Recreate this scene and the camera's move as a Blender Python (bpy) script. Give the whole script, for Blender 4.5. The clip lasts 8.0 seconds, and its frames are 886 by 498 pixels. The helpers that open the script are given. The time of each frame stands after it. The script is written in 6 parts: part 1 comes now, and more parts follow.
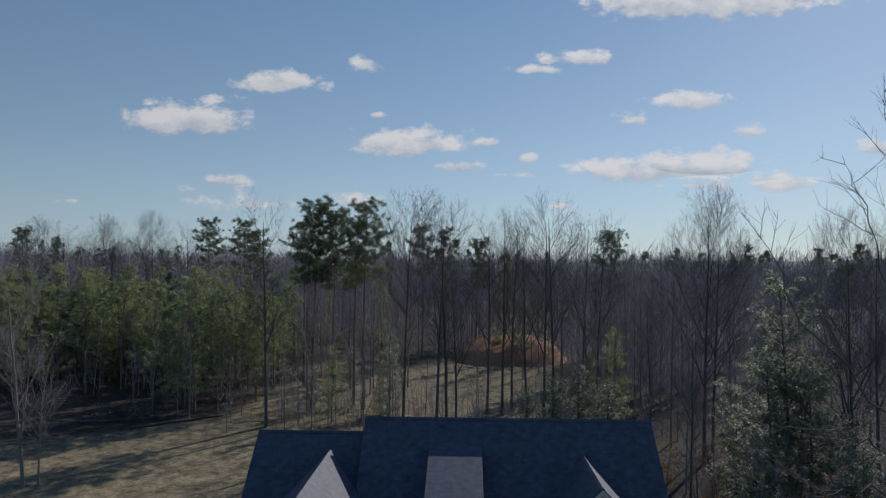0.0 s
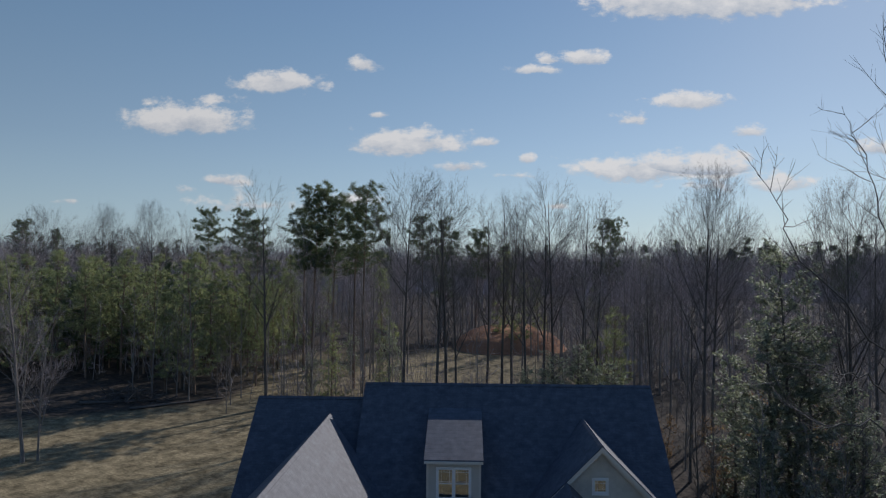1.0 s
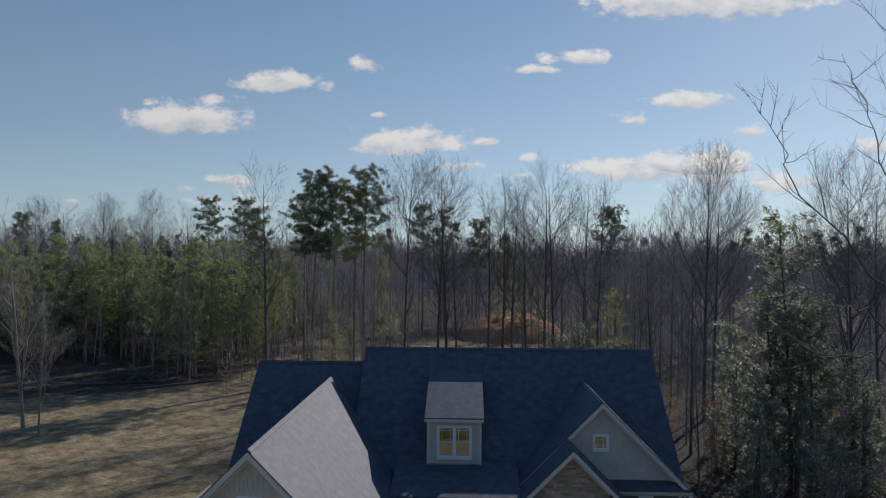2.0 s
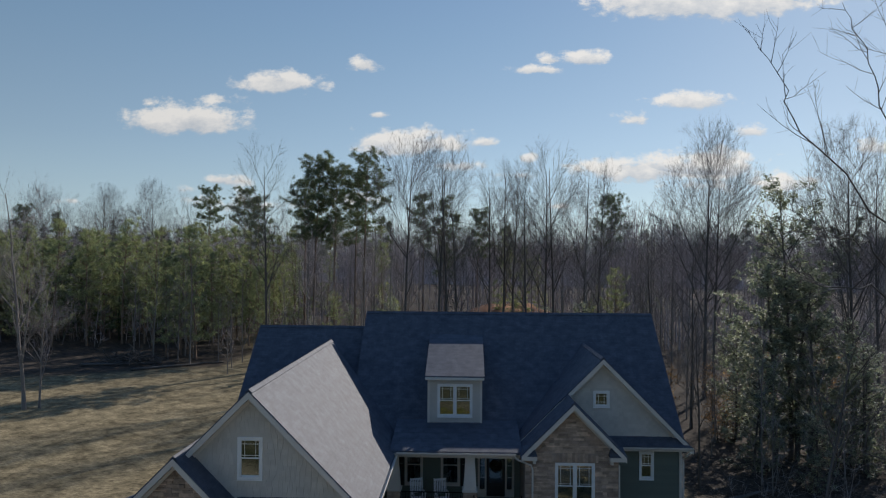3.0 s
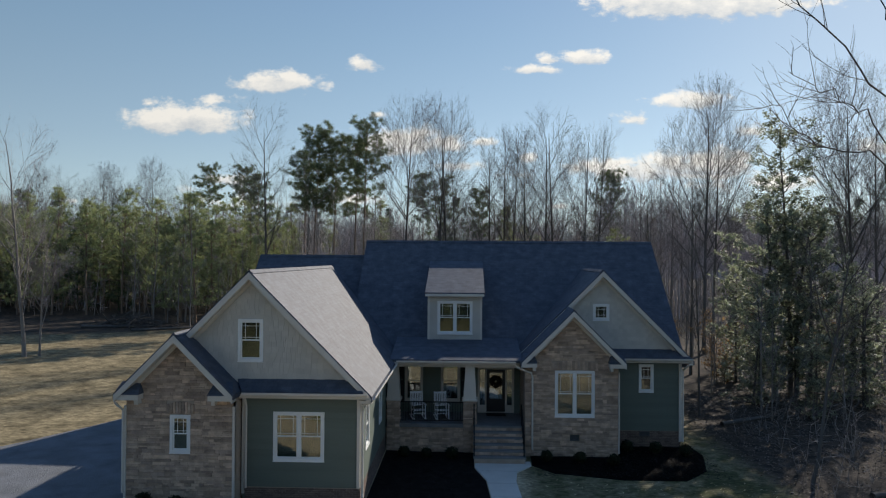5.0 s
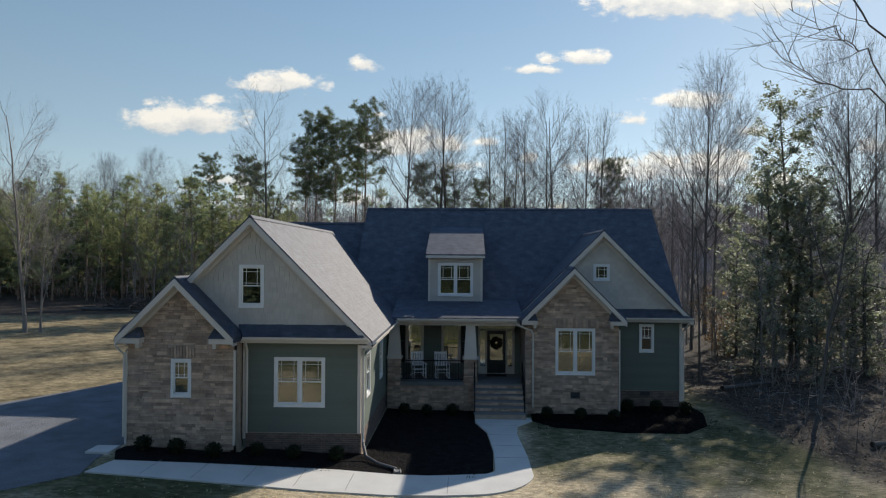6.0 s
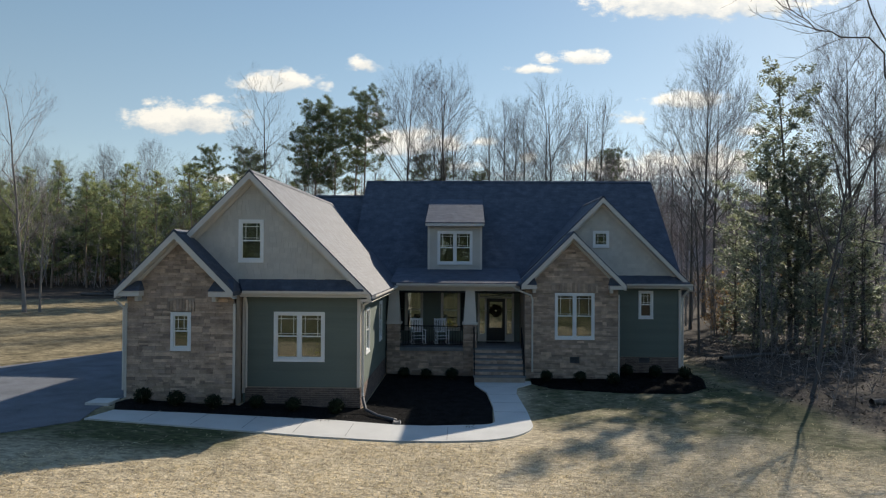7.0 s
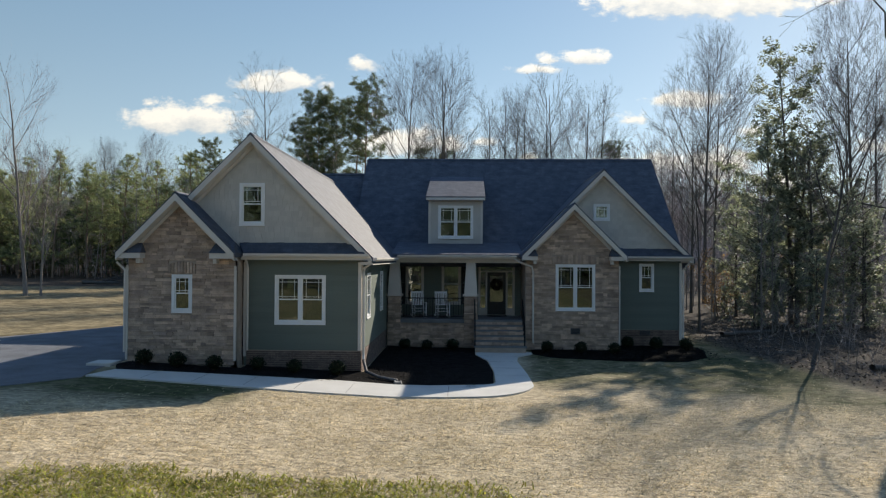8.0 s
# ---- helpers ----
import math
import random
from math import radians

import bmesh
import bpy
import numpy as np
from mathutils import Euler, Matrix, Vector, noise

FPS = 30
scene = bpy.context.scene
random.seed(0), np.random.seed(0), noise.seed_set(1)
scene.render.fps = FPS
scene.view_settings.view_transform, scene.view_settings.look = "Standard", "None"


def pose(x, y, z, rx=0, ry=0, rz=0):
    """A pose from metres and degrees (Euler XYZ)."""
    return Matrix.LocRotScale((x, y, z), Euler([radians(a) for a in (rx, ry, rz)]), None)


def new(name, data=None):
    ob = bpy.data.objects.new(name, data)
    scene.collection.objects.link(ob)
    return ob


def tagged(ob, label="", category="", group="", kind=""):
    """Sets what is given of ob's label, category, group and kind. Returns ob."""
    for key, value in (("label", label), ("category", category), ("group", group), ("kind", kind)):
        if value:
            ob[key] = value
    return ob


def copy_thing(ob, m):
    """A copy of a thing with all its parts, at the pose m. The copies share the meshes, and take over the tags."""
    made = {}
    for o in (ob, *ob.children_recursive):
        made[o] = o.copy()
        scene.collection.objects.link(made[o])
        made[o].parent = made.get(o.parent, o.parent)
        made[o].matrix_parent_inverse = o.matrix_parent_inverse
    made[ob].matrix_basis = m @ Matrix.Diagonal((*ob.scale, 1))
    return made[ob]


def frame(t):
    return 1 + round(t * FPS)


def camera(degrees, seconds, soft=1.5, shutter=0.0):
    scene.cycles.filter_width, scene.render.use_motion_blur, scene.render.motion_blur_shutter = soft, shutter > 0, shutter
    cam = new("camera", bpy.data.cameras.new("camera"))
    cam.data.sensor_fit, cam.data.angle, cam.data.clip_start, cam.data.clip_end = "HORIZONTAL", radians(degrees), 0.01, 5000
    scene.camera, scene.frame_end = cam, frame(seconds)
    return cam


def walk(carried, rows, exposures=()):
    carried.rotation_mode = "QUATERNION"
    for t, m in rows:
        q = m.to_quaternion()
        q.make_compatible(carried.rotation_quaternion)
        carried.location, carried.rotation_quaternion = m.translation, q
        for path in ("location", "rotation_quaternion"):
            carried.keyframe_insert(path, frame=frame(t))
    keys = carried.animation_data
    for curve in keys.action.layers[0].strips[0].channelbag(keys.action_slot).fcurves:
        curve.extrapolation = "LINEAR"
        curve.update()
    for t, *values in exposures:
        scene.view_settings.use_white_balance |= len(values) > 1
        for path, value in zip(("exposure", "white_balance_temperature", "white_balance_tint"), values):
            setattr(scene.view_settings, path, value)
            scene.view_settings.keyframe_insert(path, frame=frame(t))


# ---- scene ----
# camera: a drone that sinks straight down before the house
cam = camera(65.54, 8.0, soft=1.2)
ROWS = [  # seconds, height, yaw
    (0.0, 18.40, 1.91), (0.5, 17.44, 1.89), (1.0, 16.48, 1.87), (1.5, 15.48, 1.88),
    (3.0, 12.49, 1.93), (3.5, 11.47, 1.91), (4.0, 10.47, 1.90), (4.5, 9.49, 1.87),
    (5.8, 7.01, 1.94), (6.0, 6.67, 1.92), (6.5, 5.87, 1.90), (7.0, 5.14, 1.86), (7.5, 4.50, 1.89), (8.0, 3.90, 1.91),
]
walk(cam, [(t, pose(0, 0, z, 90.76, -0.35, yaw)) for t, z, yaw in ROWS],
     exposures=[(0.0, -0.53, 6040, 12.5), (1.5, -0.42, 6240, 12.5), (3.5, -0.14, 6520, 10), (4.5, -0.02, 6680, 9.5), (6.5, 0.20, 6920, 8.5), (8.0, 0.30, 7060, 8.5)])

# sky and sun: low winter sun behind the house, to its right
SUN_EL, SUN_AZ = radians(28.5), radians(33.2)   # azimuth from +y towards +x
SUN_DIR = Vector((math.sin(SUN_AZ) * math.cos(SUN_EL), math.cos(SUN_AZ) * math.cos(SUN_EL), math.sin(SUN_EL)))
sun = new("sun", bpy.data.lights.new("sun", "SUN"))
sun.data.energy, sun.data.angle, sun.data.color = 5.0, radians(0.55), (1.0, 0.935, 0.85)
sun.matrix_world = Matrix.Translation((30, 60, 60)) @ SUN_DIR.to_track_quat("Z", "Y").to_matrix().to_4x4()


def world_sky():
    w = bpy.data.worlds.new("sky")
    scene.world = w
    w.use_nodes = True
    nt = w.node_tree
    nt.nodes.clear()
    L = nt.links.new
    N = nt.nodes.new

    def math_node(op, a, b=None, clamp=False):
        n = N("ShaderNodeMath")
        n.operation, n.use_clamp = op, clamp
        for i, v in enumerate((a, b)):
            if v is None:
                continue
            if isinstance(v, (int, float)):
                n.inputs[i].default_value = v
            else:
                L(v, n.inputs[i])
        return n.outputs[0]

    sky = N("ShaderNodeTexSky")
    sky.sky_type, sky.sun_disc = "NISHITA", False
    sky.sun_elevation, sky.sun_rotation = SUN_EL, SUN_AZ
    sky.air_density, sky.dust_density, sky.ozone_density, sky.altitude = 0.75, 0.22, 0.6, 300
    co = N("ShaderNodeTexCoord")
    sep = N("ShaderNodeSeparateXYZ")
    L(co.outputs["Generated"], sep.inputs[0])
    ysafe = math_node("MAXIMUM", sep.outputs[1], 0.02)
    u = math_node("DIVIDE", sep.outputs[0], ysafe)
    v = math_node("DIVIDE", sep.outputs[2], ysafe)
    flat = N("ShaderNodeCombineXYZ")
    L(u, flat.inputs[0])
    L(math_node("MULTIPLY", v, 1.6), flat.inputs[1])

    def fbm(scale, detail, rough):
        n = N("ShaderNodeTexNoise")
        n.inputs["Scale"].default_value, n.inputs["Detail"].default_value, n.inputs["Roughness"].default_value = scale, detail, rough
        L(flat.outputs[0], n.inputs["Vector"])
        return n.outputs["Fac"]

    rough = fbm(26.0, 6.0, 0.62)
    large = fbm(9.0, 4.0, 0.55)
    # cumulus humilis: centre, half width, half height, density, in tangents of the view
    high = [
        (-0.411, 0.198, 0.092, 0.028, 1.15), (-0.280, 0.255, 0.064, 0.022, 1.0), (-0.150, 0.282, 0.024, 0.014, 0.85), (-0.362, 0.230, 0.05, 0.011, 0.55), (-0.470, 0.226, 0.014, 0.008, 0.6),
        (0.100, 0.274, 0.042, 0.009, 0.85), (0.120, 0.288, 0.020, 0.010, 0.7), (0.170, 0.289, 0.036, 0.014, 1.0), (0.320, 0.228, 0.058, 0.019, 1.0), (0.245, 0.203, 0.034, 0.014, 0.6),
        (0.340, 0.372, 0.165, 0.038, 1.3), (-0.130, 0.209, 0.016, 0.007, 0.6),
    ]
    low = [
        (-0.080, 0.165, 0.085, 0.025, 1.0), (0.028, 0.168, 0.022, 0.010, 0.8), (-0.008, 0.133, 0.032, 0.011, 0.8), (0.088, 0.144, 0.014, 0.010, 0.8),
        (-0.359, 0.112, 0.036, 0.011, 0.8), (-0.418, 0.099, 0.022, 0.008, 0.6), (-0.300, 0.075, 0.10, 0.016, 0.5), (-0.150, 0.085, 0.06, 0.014, 0.6), (-0.590, 0.081, 0.024, 0.007, 0.55),
        (0.410, 0.183, 0.030, 0.012, 0.9), (0.290, 0.128, 0.155, 0.024, 1.0), (0.345, 0.140, 0.07, 0.022, 0.9), (0.450, 0.108, 0.065, 0.018, 0.75), (0.345, 0.106, 0.06, 0.012, 0.6),
        (0.590, 0.158, 0.045, 0.016, 0.9), (0.07, 0.120, 0.04, 0.006, 0.5), (0.13, 0.075, 0.03, 0.006, 0.5),
    ]
    total = None
    light = None
    for cx, cy, rx, ry, d in high + low:
        du = math_node("DIVIDE", math_node("SUBTRACT", u, cx), rx)
        dv = math_node("DIVIDE", math_node("SUBTRACT", v, cy), ry)
        below = math_node("MULTIPLY", math_node("MINIMUM", dv, 0.0), 0.55)     # flat bases
        dv2 = math_node("ADD", dv, below)
        r = math_node("SQRT", math_node("ADD", math_node("MULTIPLY", du, du), math_node("MULTIPLY", dv2, dv2)))
        m = math_node("MULTIPLY", math_node("SUBTRACT", 1.25, r), d)
        total = m if total is None else math_node("MAXIMUM", total, m)
        s = math_node("MULTIPLY", math_node("GREATER_THAN", m, 0.0), math_node("MULTIPLY", dv, 0.5))
        light = s if light is None else math_node("ADD", light, s)
    edge = math_node("ADD", math_node("MULTIPLY", math_node("SUBTRACT", rough, 0.5), 2.3), math_node("MULTIPLY", math_node("SUBTRACT", large, 0.5), 1.2))
    dens = math_node("ADD", total, edge)
    ramp = N("ShaderNodeMapRange")
    ramp.interpolation_type = "SMOOTHSTEP"
    ramp.inputs["From Min"].default_value, ramp.inputs["From Max"].default_value = 0.12, 0.72
    L(dens, ramp.inputs["Value"])
    front = math_node("GREATER_THAN", sep.outputs[1], 0.05)
    mask = math_node("MULTIPLY", ramp.outputs[0], front)
    mask = math_node("MULTIPLY", mask, 0.93)
    shade = N("ShaderNodeMapRange")
    shade.inputs["From Min"].default_value, shade.inputs["From Max"].default_value = -0.42, 0.22
    L(math_node("ADD", light, math_node("MULTIPLY", math_node("SUBTRACT", rough, 0.5), 1.5)), shade.inputs["Value"])
    cloud = N("ShaderNodeMix")
    cloud.data_type = "RGBA"
    cloud.inputs[6].default_value = (5.0, 5.5, 6.1, 1)
    cloud.inputs[7].default_value = (9.0, 8.75, 8.3, 1)
    L(shade.outputs[0], cloud.inputs[0])
    mix = N("ShaderNodeMix")
    mix.data_type = "RGBA"
    L(mask, mix.inputs[0])
    # thin high haze evens out the clear sky
    veil = N("ShaderNodeValToRGB")
    stops = veil.color_ramp.elements
    stops[0].position, stops[0].color = 0.0, (0.55, 0.71, 0.75, 1)
    stops[1].position, stops[1].color = 0.9, (0.075, 0.225, 0.56, 1)
    for at, c in ((0.30, (0.295, 0.49, 0.665, 1)), (0.5, (0.16, 0.33, 0.62, 1))):
        stops.new(at).color = c
    L(sep.outputs[2], veil.inputs[0])
    thick = N("ShaderNodeVectorMath")
    thick.operation = "SCALE"
    thick.inputs["Scale"].default_value = 10.0
    L(veil.outputs[0], thick.inputs[0])
    hazy = N("ShaderNodeMix")
    hazy.data_type = "RGBA"
    thin = N("ShaderNodeMapRange")
    thin.inputs["From Min"].default_value, thin.inputs["From Max"].default_value = 0.0, 0.16
    thin.inputs["To Min"].default_value, thin.inputs["To Max"].default_value = 0.80, 0.46
    L(sep.outputs[2], thin.inputs["Value"])
    L(thin.outputs[0], hazy.inputs[0])
    L(sky.outputs[0], hazy.inputs[6])
    L(thick.outputs[0], hazy.inputs[7])
    # haze scatters more light on the sun's side
    toward = N("ShaderNodeVectorMath")
    toward.operation = "DOT_PRODUCT"
    toward.inputs[1].default_value = SUN_DIR
    L(co.outputs["Generated"], toward.inputs[0])
    scatter_ = N("ShaderNodeMapRange")
    scatter_.inputs["From Min"].default_value, scatter_.inputs["From Max"].default_value = 0.35, 0.95
    scatter_.inputs["To Min"].default_value, scatter_.inputs["To Max"].default_value = 0.94, 1.14
    L(toward.outputs["Value"], scatter_.inputs["Value"])
    bright = N("ShaderNodeVectorMath")
    bright.operation = "SCALE"
    L(mix.outputs[2], bright.inputs[0])
    L(scatter_.outputs[0], bright.inputs["Scale"])
    L(hazy.outputs[2], mix.inputs[6])
    L(cloud.outputs[2], mix.inputs[7])
    bg = N("ShaderNodeBackground")
    bg.inputs["Strength"].default_value = SKY
    L(bright.outputs[0], bg.inputs["Color"])
    out = N("ShaderNodeOutputWorld")
    L(bg.outputs[0], out.inputs[0])


SKY = 0.095
world_sky()


# ---- materials ----
def material(name, colour, rough=0.8, vary=0.25, scale=3.0, fine=40.0, bump=0.3, depth=0.01, tint=None, metal=0.0, spec=0.3, per_object=0.0, island=0.0, stretch=(1, 1, 1)):
    """Base colour with two scales of variation, roughness and fine relief."""
    m = bpy.data.materials.new(name)
    m.use_nodes = True
    nt = m.node_tree
    N, L = nt.nodes.new, nt.links.new
    p = nt.nodes["Principled BSDF"]
    p.inputs["Roughness"].default_value, p.inputs["Metallic"].default_value = rough, metal
    p.inputs["Specular IOR Level"].default_value = spec
    geo = N("ShaderNodeNewGeometry")
    mp = N("ShaderNodeMapping")
    mp.inputs["Scale"].default_value = stretch
    L(geo.outputs["Position"], mp.inputs[0])

    def noise_tex(s, detail):
        n = N("ShaderNodeTexNoise")
        n.inputs["Scale"].default_value, n.inputs["Detail"].default_value = s, detail
        L(mp.outputs[0], n.inputs["Vector"])
        return n.outputs["Fac"]

    a, b = noise_tex(scale, 4.0), noise_tex(fine, 3.0)
    add = N("ShaderNodeMath")
    add.operation = "MULTIPLY_ADD"
    L(b, add.inputs[0])
    add.inputs[1].default_value = 0.6
    L(a, add.inputs[2])
    rng = N("ShaderNodeMapRange")
    rng.inputs["From Min"].default_value, rng.inputs["From Max"].default_value = 0.5, 1.1
    rng.inputs["To Min"].default_value, rng.inputs["To Max"].default_value = 1 - vary, 1 + vary
    L(add.outputs[0], rng.inputs["Value"])
    value = rng.outputs[0]
    if per_object or island:
        src = N("ShaderNodeObjectInfo").outputs["Random"] if per_object else geo.outputs["Random Per Island"]
        r2 = N("ShaderNodeMapRange")
        r2.inputs["To Min"].default_value, r2.inputs["To Max"].default_value = 1 - (per_object or island), 1 + (per_object or island)
        L(src, r2.inputs["Value"])
        mu = N("ShaderNodeMath")
        mu.operation = "MULTIPLY"
        L(value, mu.inputs[0])
        L(r2.outputs[0], mu.inputs[1])
        value = mu.outputs[0]
    base = N("ShaderNodeMix")
    base.data_type = "RGBA"
    base.inputs[6].default_value = (*colour, 1)
    base.inputs[7].default_value = (*(tint or colour), 1)
    if per_object or island:
        sel = N("ShaderNodeMath")
        sel.operation = "FRACT"
        m7 = N("ShaderNodeMath")
        m7.operation = "MULTIPLY"
        m7.inputs[1].default_value = 7.31
        L(src, m7.inputs[0])
        L(m7.outputs[0], sel.inputs[0])
        L(sel.outputs[0], base.inputs[0])
    else:
        L(a, base.inputs[0])
    mul = N("ShaderNodeVectorMath")
    mul.operation = "SCALE"
    L(base.outputs[2], mul.inputs[0])
    L(value, mul.inputs["Scale"])
    L(mul.outputs[0], p.inputs["Base Color"])
    if bump:
        bp = N("ShaderNodeBump")
        bp.inputs["Strength"].default_value, bp.inputs["Distance"].default_value = bump, depth
        L(b, bp.inputs["Height"])
        L(bp.outputs[0], p.inputs["Normal"])
    return m


def shingle_material(name, colour, tint):
    """Asphalt shingles: courses and tabs that run along the eaves, with granules."""
    m = material(name, colour, rough=0.66, vary=0.26, scale=2.5, fine=14.0, bump=0, spec=0.36, tint=tint)
    nt = m.node_tree
    N, L = nt.nodes.new, nt.links.new
    p = nt.nodes["Principled BSDF"]
    p.inputs["Specular Tint"].default_value = (1.0, 0.90, 0.80, 1)
    geo = N("ShaderNodeNewGeometry")
    sn, sp = N("ShaderNodeSeparateXYZ"), N("ShaderNodeSeparateXYZ")
    L(geo.outputs["True Normal"], sn.inputs[0])
    L(geo.outputs["Position"], sp.inputs[0])

    def op(kind, a, b):
        n = N("ShaderNodeMath")
        n.operation = kind
        for i, v in enumerate((a, b)):
            if isinstance(v, float):
                n.inputs[i].default_value = v
            elif v is not None:
                L(v, n.inputs[i])
        return n.outputs[0]

    side = op("GREATER_THAN", op("ABSOLUTE", sn.outputs[0], None), op("ABSOLUTE", sn.outputs[1], None))
    along = N("ShaderNodeMix")
    L(side, along.inputs[0])
    L(sp.outputs[0], along.inputs[2])
    L(sp.outputs[1], along.inputs[3])
    vec = N("ShaderNodeCombineXYZ")
    L(along.outputs[0], vec.inputs[0])
    L(op("MULTIPLY", sp.outputs[2], 1.42), vec.inputs[1])
    brick = N("ShaderNodeTexBrick")
    brick.inputs["Scale"].default_value = 1.0
    brick.inputs["Brick Width"].default_value, brick.inputs["Row Height"].default_value = 0.33, 0.145
    brick.inputs["Mortar Size"].default_value = 0.008
    brick.inputs["Color1"].default_value, brick.inputs["Color2"].default_value = (1.14, 1.14, 1.13, 1), (0.87, 0.87, 0.88, 1)
    brick.inputs["Mortar"].default_value = (0.82, 0.82, 0.82, 1)
    L(vec.outputs[0], brick.inputs["Vector"])
    old = p.inputs["Base Color"].links[0].from_socket
    mx = N("ShaderNodeMix")
    mx.data_type, mx.blend_type = "RGBA", "MULTIPLY"
    mx.inputs[0].default_value = 0.8
    L(old, mx.inputs[6])
    L(brick.outputs["Color"], mx.inputs[7])
    L(mx.outputs[2], p.inputs["Base Color"])
    grit = N("ShaderNodeTexNoise")
    grit.inputs["Scale"].default_value = 90.0
    L(geo.outputs["Position"], grit.inputs["Vector"])
    hgt = op("ADD", op("MULTIPLY", grit.outputs["Fac"], 0.35), brick.outputs["Fac"])
    bp = N("ShaderNodeBump")
    bp.invert = True
    bp.inputs["Strength"].default_value, bp.inputs["Distance"].default_value = 0.5, 0.012
    L(hgt, bp.inputs["Height"])
    L(bp.outputs[0], p.inputs["Normal"])
    return m


def glass_material():
    m = bpy.data.materials.new("window_glass")
    m.use_nodes = True
    nt = m.node_tree
    nt.nodes.clear()
    N, L = nt.nodes.new, nt.links.new
    tr, gl, mx, out = N("ShaderNodeBsdfTransparent"), N("ShaderNodeBsdfGlossy"), N("ShaderNodeMixShader"), N("ShaderNodeOutputMaterial")
    tr.inputs[0].default_value = (0.42, 0.46, 0.45, 1)
    gl.inputs["Color"].default_value = (0.9, 0.95, 0.92, 1)
    gl.inputs["Roughness"].default_value = 0.015
    n = N("ShaderNodeTexNoise")
    n.inputs["Scale"].default_value = 1.3
    bp = N("ShaderNodeBump")
    bp.inputs["Strength"].default_value, bp.inputs["Distance"].default_value = 0.10, 0.05
    L(n.outputs["Fac"], bp.inputs["Height"])
    L(bp.outputs[0], gl.inputs["Normal"])
    mx.inputs[0].default_value = 0.2
    L(tr.outputs[0], mx.inputs[1])
    L(gl.outputs[0], mx.inputs[2])
    L(mx.outputs[0], out.inputs[0])
    return m


def translucent(m, share, tint=(1.0, 1.0, 0.7)):
    """Lets light through thin leaves."""
    nt = m.node_tree
    N, L = nt.nodes.new, nt.links.new
    p, out = nt.nodes["Principled BSDF"], nt.nodes["Material Output"]
    tr, mx, mul = N("ShaderNodeBsdfTranslucent"), N("ShaderNodeMixShader"), N("ShaderNodeMix")
    mul.data_type, mul.blend_type = "RGBA", "MULTIPLY"
    mul.inputs[0].default_value = 1.0
    L(p.inputs["Base Color"].links[0].from_socket, mul.inputs[6])
    mul.inputs[7].default_value = (tint[0] * 1.6, tint[1] * 1.6, tint[2] * 1.6, 1)
    L(mul.outputs[2], tr.inputs["Color"])
    mx.inputs[0].default_value = share
    L(p.outputs[0], mx.inputs[1])
    L(tr.outputs[0], mx.inputs[2])
    L(mx.outputs[0], out.inputs["Surface"])


SHINGLE = shingle_material("shingles", (0.054, 0.068, 0.098), (0.088, 0.100, 0.126))
GREEN = material("green_siding", (0.114, 0.142, 0.120), rough=0.6, vary=0.12, scale=1.2, fine=30, bump=0.15, depth=0.004, spec=0.6, per_object=0.05, stretch=(0.3, 0.3, 3))
BEIGE = material("beige_shakes", (0.54, 0.51, 0.462), rough=0.75, vary=0.10, scale=1.5, fine=30, bump=0.2, depth=0.004, island=0.06)
TRIM = material("trim_paint", (0.62, 0.58, 0.525), rough=0.55, vary=0.07, scale=1.5, fine=20, bump=0.08, depth=0.003)
WHITE = material("white_vinyl", (0.80, 0.80, 0.79), rough=0.4, vary=0.05, scale=2, fine=25, bump=0.0)
STONE = material("ledge_stone", (0.52, 0.388, 0.292), rough=0.9, vary=0.32, scale=4, fine=28, bump=0.7, depth=0.02, tint=(0.335, 0.255, 0.208), spec=0.15, per_object=0.26)
STONE_J = material("ledge_stone_joined", (0.52, 0.388, 0.292), rough=0.9, vary=0.32, scale=4, fine=28, bump=0.7, depth=0.02, tint=(0.335, 0.255, 0.208), spec=0.15, island=0.26)
MORTAR = material("mortar", (0.38, 0.312, 0.255), rough=0.95, vary=0.2, scale=4, fine=60, bump=0.5)
BRICK = material("foundation_brick", (0.17, 0.125, 0.105), rough=0.9, vary=0.25, scale=4, fine=50, bump=0.4, island=0.2)
SLATE = material("grey_step_stone", (0.185, 0.185, 0.19), rough=0.85, vary=0.2, scale=3, fine=30, bump=0.4)
CONCRETE = material("concrete", (0.56, 0.545, 0.51), rough=0.9, vary=0.10, scale=1.2, fine=25, bump=0.25, depth=0.004)
GLASS = glass_material()
# near-black plaster: the dimness of the rooms is put into the colour
ROOM = material("room_shade_plaster", (0.06, 0.057, 0.052), rough=0.9, vary=0.06, bump=0)
BLACK = material("black_metal", (0.012, 0.012, 0.013), rough=0.45, vary=0.1, metal=0.6, bump=0.0)
DOOR = material("dark_door_paint", (0.03, 0.033, 0.036), rough=0.4, vary=0.1, bump=0.0)
MULCH = material("black_mulch", (0.007, 0.0066, 0.0066), rough=0.95, vary=0.5, scale=3, fine=30, bump=1.0, depth=0.05, tint=(0.011, 0.0105, 0.0105), island=0.5, spec=0.03)


# ---- mesh helpers ----
def box(bm, x0, x1, y0, y1, z0, z1):
    vs = [bm.verts.new(c) for c in ((x0, y0, z0), (x1, y0, z0), (x1, y1, z0), (x0, y1, z0), (x0, y0, z1), (x1, y0, z1), (x1, y1, z1), (x0, y1, z1))]
    for f in ((3, 2, 1, 0), (4, 5, 6, 7), (0, 1, 5, 4), (1, 2, 6, 5), (2, 3, 7, 6), (3, 0, 4, 7)):
        bm.faces.new([vs[i] for i in f])
    return vs


